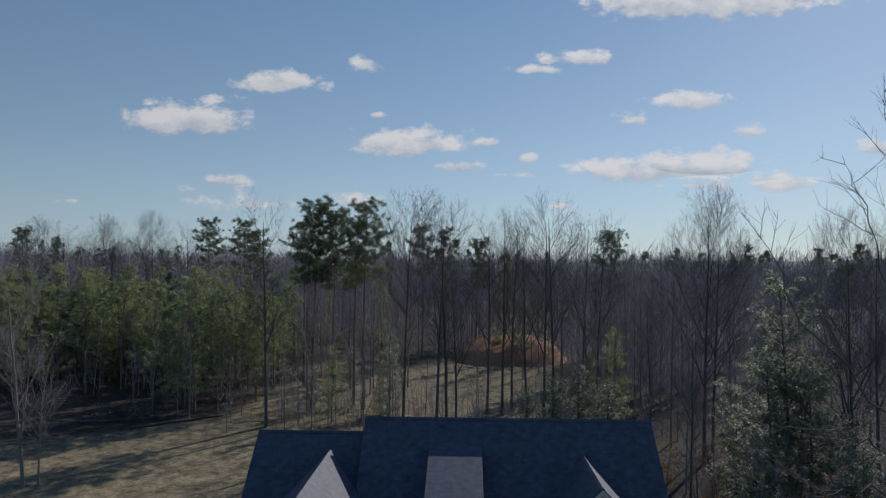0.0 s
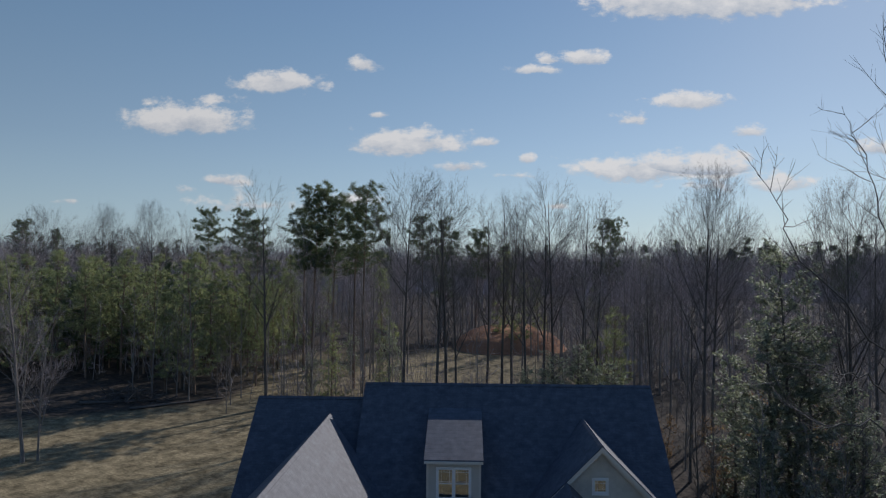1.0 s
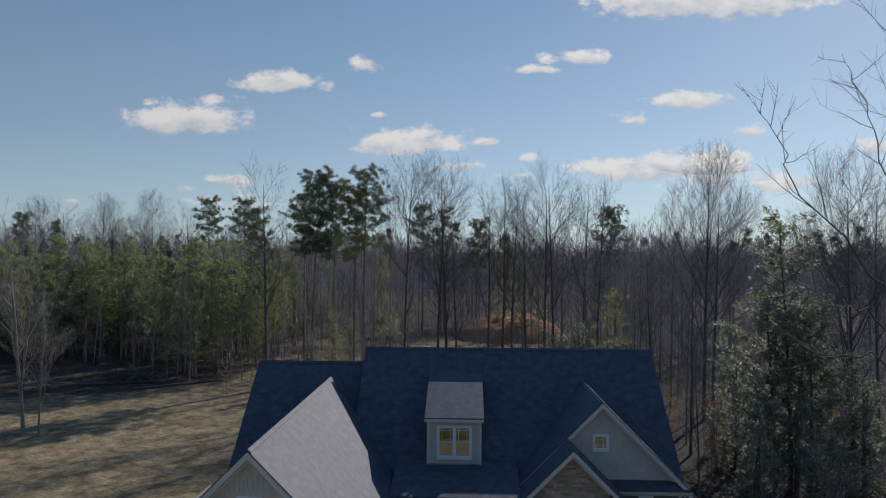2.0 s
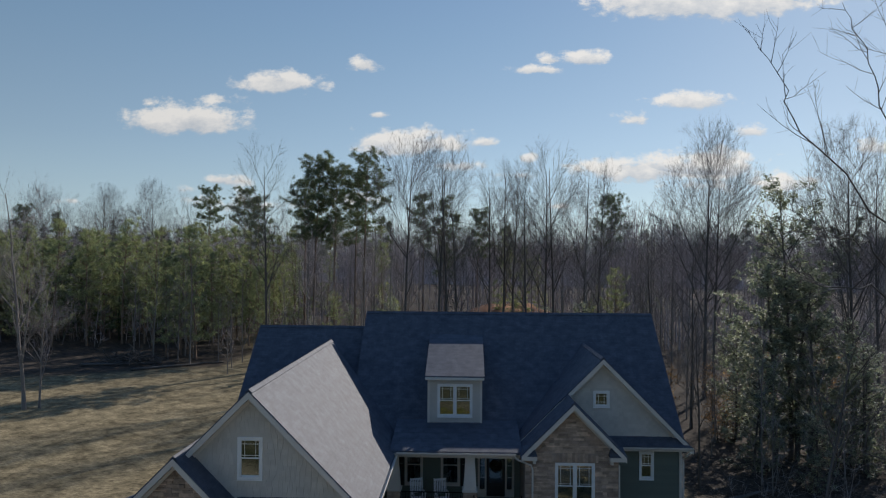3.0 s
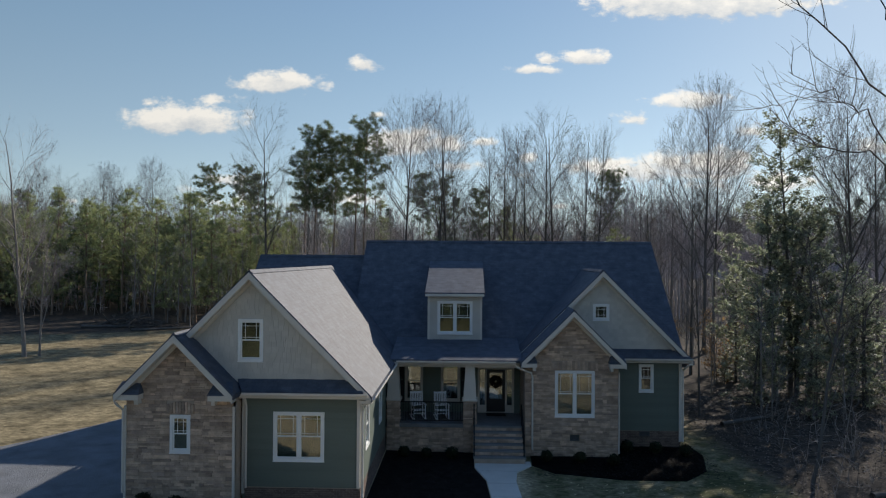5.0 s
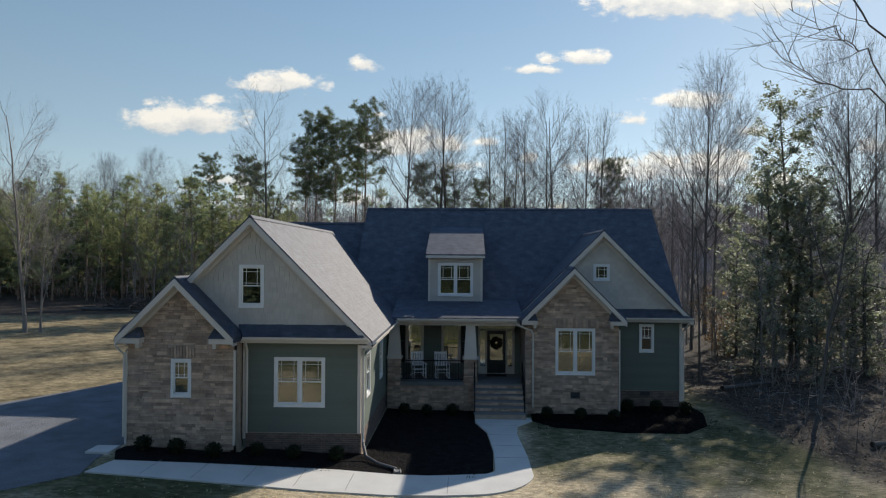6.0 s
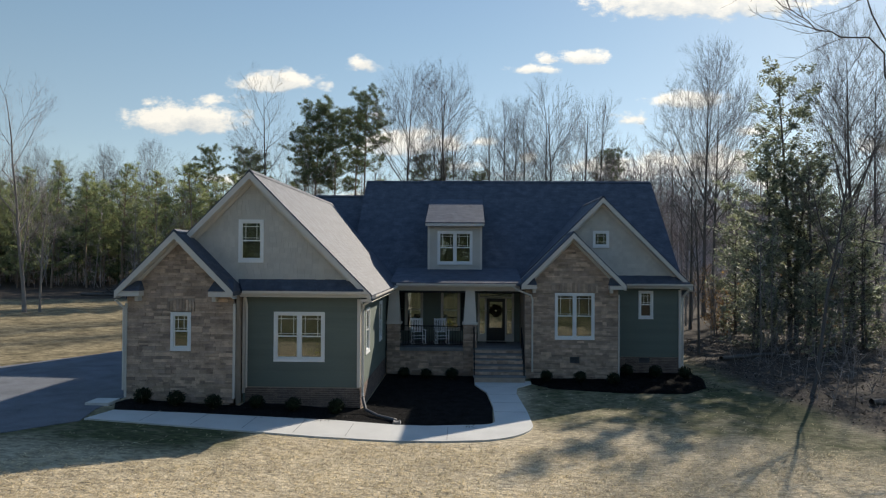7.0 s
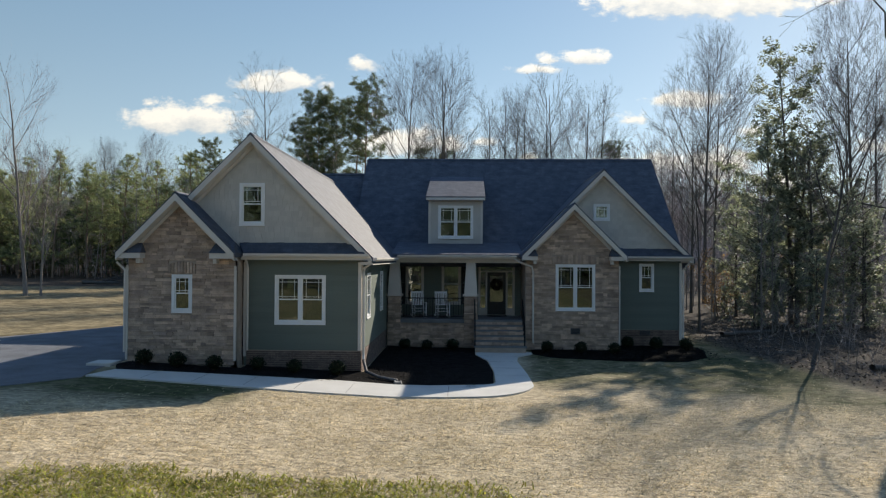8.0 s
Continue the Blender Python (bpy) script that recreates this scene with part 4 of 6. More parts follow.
# dormer trim
bm = bmesh.new()
box(bm, -1.92, 0.90, 32.84, 32.9, 6.68, 6.80)
part("dormer_fascia", bm, TRIM, house)
bm = bmesh.new()
box(bm, -1.9, 0.88, 32.9, 33.19, 6.69, 6.73)
part("dormer_soffit", bm, TRIM, house)
for x in (-1.77, 0.75):
    corner(x, 33.17, 4.55, 6.68, 0.10)
bm = bmesh.new()
box(bm, -1.8, 0.78, 33.12, 33.2, 4.45, 4.60)
part("dormer_skirt", bm, TRIM, house)

# ---- porch ----
bm = bmesh.new()
box(bm, -3.5, 2.58, 30.42, 32.78, 1.04, 1.2)
part("porch_floor", bm, SLATE, house, "grey slate porch floor")
bm = bmesh.new()
box(bm, -3.5, 0.45, 30.5, 30.7, -0.1, 1.04)
PW = part("porch_base", bm, MORTAR, house, "ledge stone porch base")
bm = bmesh.new()
box(bm, -3.3, 2.4, 30.42, 30.72, 3.70, 3.95)
part("porch_beam", bm, TRIM, house)
bm = bmesh.new()
box(bm, -3.5, 2.58, 30.72, 32.78, 3.86, 3.92)
part("porch_ceiling", bm, TRIM, house)
bm = bmesh.new()
prism(bm, [(-3.3, 30.10, 3.94), (-3.3, 30.44, 3.98), (-3.3, 30.44, 3.9), (-3.3, 30.10, 3.86)], (5.5, 0, 0))
part("porch_fascia", bm, TRIM, house)


def column(cx, seed):
    """A tapered column on a stone pedestal."""
    y = 30.62
    bm = bmesh.new()
    box(bm, cx - 0.27, cx + 0.27, y - 0.22, y + 0.22, -0.1, 2.22)
    ped = part("pedestal", bm, MORTAR, house, "ledge stone pedestal")
    for mm, u0, u1 in ((front(y - 0.22), cx - 0.28, cx + 0.28), (east(cx + 0.27), y - 0.2, y + 0.2), (west(cx - 0.27), y - 0.2, y + 0.2)):
        stonework(ped, mm, [(u0, 2.22), (u1, 2.22)], 0.0, [], seed + int(u0 * 7) % 5, single=False)
    bm = bmesh.new()
    box(bm, cx - 0.35, cx + 0.35, y - 0.30, y + 0.30, 2.22, 2.30)
    part("cap", bm, TRIM, ped)
    bm = bmesh.new()
    lo = [bm.verts.new((cx + a * 0.29, y + b * 0.25, 2.30)) for a, b in ((-1, -1), (1, -1), (1, 1), (-1, 1))]
    hi = [bm.verts.new((cx + a * 0.20, y + b * 0.17, 3.70)) for a, b in ((-1, -1), (1, -1), (1, 1), (-1, 1))]
    bm.faces.new(lo[::-1])
    bm.faces.new(hi)
    for i in range(4):
        bm.faces.new((lo[i], lo[(i + 1) % 4], hi[(i + 1) % 4], hi[i]))
    part("column", bm, TRIM, house, "tapered beige column")


column(0.22, 31)
column(-3.16, 37)


def railing(p0, p1, height, n, posts=True):
    """A black metal railing between two foot points."""
    p0, p1 = Vector(p0), Vector(p1)
    bm = bmesh.new()
    bar(bm, p0 + Vector((0, 0, height)), p1 + Vector((0, 0, height)), 0.045, 0.04)
    rail = part("railing", bm, BLACK, house, "black metal railing")
    bm = bmesh.new()
    bar(bm, p0 + Vector((0, 0, 0.1)), p1 + Vector((0, 0, 0.1)), 0.03, 0.03)
    part("bottom_rail", bm, BLACK, rail)
    for i in range(n + 1):
        p = p0.lerp(p1, i / n)
        w = 0.045 if posts and i in (0, n) else 0.016
        bm = bmesh.new()
        box(bm, p.x - w / 2, p.x + w / 2, p.y - w / 2, p.y + w / 2, p.z + (0 if w > 0.02 else 0.1), p.z + height - 0.02)
        part("post" if w > 0.02 else "baluster", bm, BLACK, rail)


railing((-2.86, 30.62, 1.2), (-0.08, 30.62, 1.2), 0.92, 24)
railing((0.40, 30.35, 1.15), (0.40, 28.95, 0.08), 0.95, 9)
railing((2.48, 30.35, 1.15), (2.48, 28.95, 0.08), 0.95, 9)

# steps
NS = 6
for k in range(NS):
    z1 = 1.2 - k * 0.19
    y1 = 30.42 - k * 0.27
    bm = bmesh.new()
    box(bm, 0.36, 2.56, y1 - 0.30, y1 + (0.1 if k else 0.02), z1 - 0.06 - 0.004 * k, z1 - 0.003 * k - (0.002 if k == 0 else 0))
    st = part("step", bm, SLATE, house)
    bm = bmesh.new()
    box(bm, 0.40, 2.52, y1 - 0.27, y1 + 0.08, -0.1, z1 - 0.065 - 0.004 * k)
    rs = part("riser", bm, MORTAR, st)
    if k < NS - 1:
        stonework(rs, front(y1 - 0.27), [(0.42, z1 - 0.07), (2.5, z1 - 0.07)], z1 - 0.19, [], 60 + k, single=False)

# front door with side lights and transom
F32 = front(32.8)


def slab_on(name, u0, u1, z0, z1, d0, d1, mat, parent, label=""):
    bm = bmesh.new()
    prism(bm, [F32(u0, d0, z0), F32(u1, d0, z0), F32(u1, d0, z1), F32(u0, d0, z1)], (0, d1 - d0, 0))
    return part(name, bm, mat, parent, label)


ent = slab_on("door_surround", 0.60, 0.70, 1.2, 3.68, -0.05, 0.1, TRIM, house, "beige door surround with side lights")
for u0, u1, z0, z1 in ((2.22, 2.32, 1.2, 3.68), (0.70, 2.22, 3.58, 3.68), (0.70, 2.22, 3.24, 3.32), (0.94, 1.02, 1.2, 3.24), (1.90, 1.98, 1.2, 3.24), (0.70, 0.94, 1.2, 1.55), (1.98, 2.22, 1.2, 1.55)):
    slab_on("jamb", u0, u1, z0, z1, -0.04, 0.09, TRIM, ent)
for u0, u1, z0, z1 in ((0.70, 0.94, 1.55, 3.24), (1.98, 2.22, 1.55, 3.24), (0.70, 2.22, 3.32, 3.58)):
    slab_on("pane", u0, u1, z0, z1, 0.03, 0.036, GLASS, ent).visible_shadow = False
for z in (2.1, 2.66):
    for u0, u1 in ((0.70, 0.94), (1.98, 2.22)):
        slab_on("muntin", u0, u1, z, z + 0.02, 0.02, 0.028, TRIM, ent)
slab_on("threshold", 1.02, 1.90, 1.202, 1.23, -0.06, 0.08, TRIM, ent)
door = slab_on("front_door", 1.025, 1.16, 1.235, 3.235, 0.02, 0.065, DOOR, house, "dark front door with a tall glass light")
for u0, u1, z0, z1 in ((1.765, 1.895, 1.235, 3.235), (1.16, 1.765, 3.08, 3.235), (1.16, 1.765, 1.235, 1.85)):
    slab_on("rail", u0, u1, z0, z1, 0.02, 0.065, DOOR, door)
slab_on("pane", 1.16, 1.765, 1.85, 3.08, 0.035, 0.045, GLASS, door).visible_shadow = False
slab_on("panel", 1.22, 1.70, 1.36, 1.74, 0.008, 0.02, DOOR, door)
bm = bmesh.new()
tube(bm, [(1.10, 32.80, 2.12), (1.10, 32.75, 2.12), (1.10, 32.73, 2.16)], [0.03, 0.02, 0.02], 6)
part("handle", bm, BLACK, door)
# shutters beside the porch windows
SHUT = material("black_shutters", (0.014, 0.015, 0.017), rough=0.5, vary=0.1, bump=0.0)
for u0, u1 in ((-3.26, -2.90), (-0.20, 0.16)):
    sh = slab_on("shutter", u0, u0 + 0.05, 1.72, 3.62, -0.06, -0.03, SHUT, house, "black louvred shutter")
    slab_on("stile", u1 - 0.05, u1, 1.72, 3.62, -0.06, -0.03, SHUT, sh)
    for z in (1.72, 2.62, 3.54):
        slab_on("rail", u0 + 0.05, u1 - 0.05, z, z + 0.08, -0.06, -0.03, SHUT, sh)
    z = 1.82
    while z < 3.5:
        if not 2.58 < z < 2.72:
            bm = bmesh.new()
            prism(bm, [F32(u0 + 0.05, -0.055, z), F32(u1 - 0.05, -0.055, z), F32(u1 - 0.05, -0.035, z + 0.05), F32(u0 + 0.05, -0.035, z + 0.05)], (0, 0.006, 0))
            part("slat", bm, SHUT, sh)
        z += 0.062
# rooms behind the glass: added plain partitions, floors and ceilings that keep daylight out, coloured dark for shade
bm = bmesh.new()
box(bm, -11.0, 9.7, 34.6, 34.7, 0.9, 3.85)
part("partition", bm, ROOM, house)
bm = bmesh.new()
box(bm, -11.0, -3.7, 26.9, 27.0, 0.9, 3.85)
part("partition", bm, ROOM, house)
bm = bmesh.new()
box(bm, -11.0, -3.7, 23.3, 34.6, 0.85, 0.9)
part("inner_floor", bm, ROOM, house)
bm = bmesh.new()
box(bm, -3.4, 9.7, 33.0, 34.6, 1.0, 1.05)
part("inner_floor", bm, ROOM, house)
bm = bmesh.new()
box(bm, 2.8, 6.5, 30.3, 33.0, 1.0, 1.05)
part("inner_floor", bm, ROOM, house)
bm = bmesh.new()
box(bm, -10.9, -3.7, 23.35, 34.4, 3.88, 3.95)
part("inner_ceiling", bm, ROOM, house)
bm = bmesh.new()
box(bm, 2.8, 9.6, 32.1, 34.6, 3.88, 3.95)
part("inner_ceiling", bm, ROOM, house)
# curtains seen through the porch windows
LINEN = material("pale_curtain", (0.62, 0.58, 0.50), rough=0.9, vary=0.1, bump=0.0)
for u0, u1 in ((-2.78, -2.56), (-1.07, -0.85), (-0.52, -0.32), (-2.28, -2.08)):
    bm = bmesh.new()
    n = 10
    for i in range(n):
        a, b = u0 + (u1 - u0) * i / n, u0 + (u1 - u0) * (i + 1) / n
        prism(bm, [(a, 33.1 + 0.02 * (i % 2), 1.3), (b, 33.1 + 0.02 * ((i + 1) % 2), 1.3), (b, 33.1 + 0.02 * ((i + 1) % 2), 3.6), (a, 33.1 + 0.02 * (i % 2), 3.6)], (0, 0.006, 0))
    bmesh.ops.remove_doubles(bm, verts=bm.verts, dist=0.0005)
    solid("curtain", bm, LINEN, "pale curtain drawn aside behind the porch window", "curtain")


# ---- things at the porch ----
CHAIR = material("white_chair_paint", (0.86, 0.87, 0.90), rough=0.5, vary=0.06, bump=0.0)


def rocking_chair():
    c = thing("rocking_chair", "white slatted wooden rocking chair on the porch", "chair", group="porch chairs")

    def rod(name, a, b, w, h):
        bm = bmesh.new()
        bar(bm, a, b, w, h)
        part(name, bm, CHAIR, c)

    for s in (-0.27, 0.27):
        bm = bmesh.new()
        pts = [(s, -0.42 + 0.95 * i / 8, 0.03 + 0.11 * ((i / 8 - 0.45) ** 2) * 2.4) for i in range(9)]
        for a, b in zip(pts, pts[1:]):
            bar(bm, a, b, 0.035, 0.045)
        part("rocker", bm, CHAIR, c)
        rod("leg", (s, -0.25, 0.05), (s, -0.25, 0.66), 0.04, 0.04)
        rod("leg", (s, 0.22, 0.05), (s, 0.42, 1.18), 0.04, 0.04)
        rod("armrest", (s * 1.06, -0.32, 0.67), (s * 1.06, 0.30, 0.66), 0.085, 0.025)
        rod("stretcher", (s, -0.25, 0.22), (s, 0.24, 0.22), 0.025, 0.025)
    for k in range(6):
        y = -0.26 + k * 0.085
        rod("seat_slat", (-0.27, y, 0.43 - k * 0.006), (0.27, y, 0.43 - k * 0.006), 0.07, 0.02)
    for z, t in ((0.56, 0.05), (1.12, 0.09)):
        rod("back_rail", (-0.27, 0.22 + 0.2 * (z - 0.05) / 1.13, z), (0.27, 0.22 + 0.2 * (z - 0.05) / 1.13, z), 0.025, t)
    for k in range(6):
        x = -0.2 + k * 0.08
        rod("back_slat", (x, 0.31, 0.56), (x, 0.41, 1.12), 0.045, 0.015)
    rod("stretcher", (-0.27, -0.25, 0.30), (0.27, -0.25, 0.30), 0.025, 0.025)
    return c


rc = rocking_chair()
rc.matrix_basis = pose(-2.12, 31.35, 1.2, 0, 0, 17)
copy_thing(rc, pose(-1.05, 31.35, 1.2, 0, 0, 14))

WREATH = material("dark_wreath", (0.03, 0.028, 0.02), rough=0.9, vary=0.4, bump=0.0, tint=(0.05, 0.03, 0.02), island=0.4)
r = random.Random(8)
V, F = [], []
for k in range(1100):
    a = r.uniform(0, 2 * math.pi)
    b = r.uniform(0, 2 * math.pi)
    q = 0.185 + 0.13 * math.cos(b) * r.random() ** 0.5
    c = Vector((1.46 + math.cos(a) * q, 32.765 + 0.035 * math.sin(b), 2.66 + math.sin(a) * q))
    d = Vector((-math.sin(a), r.gauss(0, 0.6), math.cos(a))).normalized() * 0.045
    s = d.cross(Vector((r.gauss(0, 1), r.gauss(0, 1), r.gauss(0, 1)))).normalized() * 0.014
    n = len(V)
    V.extend((c - d, c + s, c + d, c - s))
    F.append((n, n + 1, n + 2, n + 3))
me = bpy.data.meshes.new("wreath")
me.from_pydata([tuple(v) for v in V], [], F)
me.materials.append(WREATH)
tagged(new("wreath", me), "dark round leaf wreath hanging on the front door", "wreath")
bm = bmesh.new()
box(bm, 1.0, 1.9, 32.05, 32.6, 1.203, 1.222)
solid("doormat", bm, material("black_rubber", (0.02, 0.02, 0.02), rough=0.9, vary=0.3, bump=0.5), "flat black doormat before the front door", "doormat")

# drain pipe from the downspout and its block
PIPE = material("drain_pipe", (0.10, 0.10, 0.105), rough=0.5, vary=0.2, bump=0.0)
bm = bmesh.new()
gz = lambda x, y: ground_z(x, y) + 0.10
tube(bm, [(-3.40, 22.95, 0.47), (-3.25, 22.6, gz(-3.2, 22.6) + 0.05), (-2.8, 22.1, gz(-2.8, 22.1)), (-2.35, 21.8, gz(-2.3, 21.8)), (-2.15, 21.65, gz(-2.1, 21.6))], [0.05] * 5, 8)
solid("drain_pipe", bm, PIPE, "grey corrugated drain pipe lying on the mulch", "drain pipe", smooth=True)
bm = bmesh.new()
prism(bm, [(-2.25, 21.42, ground_z(-2.1, 21.5) + 0.02), (-1.98, 21.42, ground_z(-2.1, 21.5) + 0.02), (-2.02, 21.42, ground_z(-2.1, 21.5) + 0.13), (-2.06, 21.42, ground_z(-2.1, 21.5) + 0.09), (-2.16, 21.42, ground_z(-2.1, 21.5) + 0.09), (-2.21, 21.42, ground_z(-2.1, 21.5) + 0.13)], (0, 0.22, 0))
solid("splash_block", bm, SLATE, "small grey splash block at the drain pipe's end", "splash block")


# ---- stone pieces, last of the house ----
def soldier(parent, u0, u1, z, m, n):
    """Upright stones over a window, in a shallow arch."""
    rr = random.Random(int(u0 * 100))
    for i in range(n):
        a, b = u0 + (u1 - u0) * i / n, u0 + (u1 - u0) * (i + 1) / n
        t = (i + 0.5) / n * 2 - 1
        h = 0.30 + 0.10 * (1 - t * t)
        piece("stone", unit_block(STONE, 0.12, rr.randrange(8)), parent, Matrix.Translation(m((a + b) / 2, -0.032, z + h / 2)) @ Matrix.Diagonal((b - a - 0.012, 0.064, h, 1)))


arch1, arch2 = (-9.80, -8.88, 3.33, 3.71), (3.75, 5.76, 3.68, 4.06)
stonework(W1, front(22.4), [(-11.14, 4.1), (-9.44, 5.72), (-7.58, 4.1)], 0.35, [(-9.68, -9.0, 2.02, 3.34), arch1], 1)
soldier(W1, -9.80, -8.88, 3.34, front(22.4), 9)
stonework(W7, front(30.1), [(2.62, 3.9), (2.85, 4.15), (4.66, 5.95), (6.5, 4.15), (6.62, 3.9)], -0.1, [(3.9, 5.61, 1.61, 3.68), arch2, (4.54, 4.97, 0.61, 0.91)], 2)
soldier(W7, 3.75, 5.76, 3.68, front(30.1), 18)
stonework(PW, front(30.5), [(-2.88, 1.03), (-0.06, 1.03)], -0.02, [], 3)
shakes(W3, front(23.12), gable, 4.4, [upper], 4)
shakes(W9, front(31.92), [(RX - 3.6, 4.35), (RX, 7.8), (RX + 3.6, 4.35)], 4.4, [sq], 5)


# ---- trees ----
BARK = material("grey_bark", (0.135, 0.125, 0.118), rough=0.95, vary=0.35, scale=1.5, fine=14, bump=0.8, depth=0.03, tint=(0.09, 0.082, 0.076), spec=0.15, stretch=(1, 1, 0.25))
TWIG = material("bare_twigs", (0.150, 0.135, 0.130), rough=0.9, vary=0.2, scale=0.6, fine=5, bump=0, spec=0.15, island=0.3)
GREY_TWIG = material("grey_twigs", (0.24, 0.215, 0.205), rough=0.9, vary=0.25, scale=0.4, fine=4, bump=0, spec=0.15, island=0.5)
# paler copies of bark and twigs: sun and distance haze put into the colour
PALE_BARK = material("pale_bark", (0.25, 0.226, 0.21), rough=0.95, vary=0.35, scale=1.5, fine=14, bump=0.8, depth=0.03, tint=(0.20, 0.18, 0.165), spec=0.15, stretch=(1, 1, 0.25))
PALE_TWIG = material("pale_twigs", (0.37, 0.322, 0.322), rough=0.9, vary=0.25, scale=0.3, fine=3, bump=0, spec=0.15, island=0.4)
PINE_BARK = material("pine_bark", (0.20, 0.15, 0.12), rough=0.95, vary=0.35, scale=2, fine=12, bump=0.8, depth=0.04, tint=(0.24, 0.17, 0.125), spec=0.1, stretch=(1, 1, 0.3))
NEEDLE = material("pine_needles", (0.185, 0.222, 0.125), rough=0.6, vary=0.25, scale=0.5, fine=3, bump=0, spec=0.3, tint=(0.26, 0.27, 0.17), island=0.5)
DARK_NEEDLE = material("dark_pine_needles", (0.085, 0.118, 0.072), rough=0.6, vary=0.25, scale=0.5, fine=3, bump=0, spec=0.3, tint=(0.13, 0.148, 0.088), island=0.35)
LEAF = material("glossy_leaves", (0.160, 0.180, 0.155), rough=0.56, vary=0.25, scale=0.6, fine=4, bump=0, spec=0.33, tint=(0.26, 0.28, 0.24), island=0.5)
DRY = material("dry_leaves", (0.22, 0.12, 0.06), rough=0.8, vary=0.3, scale=0.8, fine=5, bump=0, spec=0.15, tint=(0.28, 0.19, 0.11), island=0.35)

for leafy, share in ((NEEDLE, 0.42), (DARK_NEEDLE, 0.28), (LEAF, 0.5), (DRY, 0.35)):
    translucent(leafy, share)


def add_tube(V, F, pts, radii, sides):
    base = len(V)
    for i, p in enumerate(pts):
        d = (pts[min(i + 1, len(pts) - 1)] - pts[max(i - 1, 0)]).normalized()
        s = d.cross(Vector((0.31, 0.17, 0.93)) if abs(d.z) < 0.9 else Vector((1, 0.2, 0))).normalized()
        t = s.cross(d)
        for k in range(sides):
            a = 2 * math.pi * k / sides
            V.append(p + (s * math.cos(a) + t * math.sin(a)) * radii[i])
    for i in range(len(pts) - 1):
        for k in range(sides):
            a, b = base + i * sides + k, base + i * sides + (k + 1) % sides
            F.append((a, b, b + sides, a + sides))


def mesh_of(name, V, F, mat, smooth=True):
    me = bpy.data.meshes.new(name)
    me.from_pydata([tuple(v) for v in V], [], F)
    me.polygons.foreach_set("use_smooth", [smooth] * len(me.polygons))
    me.materials.append(mat)
    return me


def wander(rnd, p, d, length, n, wobble, lift):
    """A bent line of n stretches."""
    pts = [p.copy()]
    d = d.normalized()
    for _ in range(n):
        d = (d + Vector((rnd.gauss(0, wobble), rnd.gauss(0, wobble), rnd.gauss(0, wobble) + lift))).normalized()
        pts.append(pts[-1] + d * (length / n))
    return pts


def along(pts, f):
    x = f * (len(pts) - 1)
    i = min(int(x), len(pts) - 2)
    return pts[i].lerp(pts[i + 1], x - i), (pts[i + 1] - pts[i]).normalized()


def side_dir(rnd, d, angle):
    """A way that leaves d at an angle, to any side."""
    a = Vector((rnd.gauss(0, 1), rnd.gauss(0, 1), rnd.gauss(0, 1)))
    s = d.cross(a).normalized()
    return (d * math.cos(angle) + s * math.sin(angle)).normalized()


def room(p, d, c, ra, rb):
    """How far a shoot may grow from p along d inside a crown: an ellipsoid round height c."""
    k = rb / ra
    q, e = Vector((p.x * k, p.y * k, p.z - c)), Vector((d.x * k, d.y * k, d.z))
    A, B, C = e.dot(e), 2 * q.dot(e), q.dot(q) - rb * rb
    disc = B * B - 4 * A * C
    if disc <= 0:
        return 0.25
    return max(0.25, (-B + math.sqrt(disc)) / (2 * A))


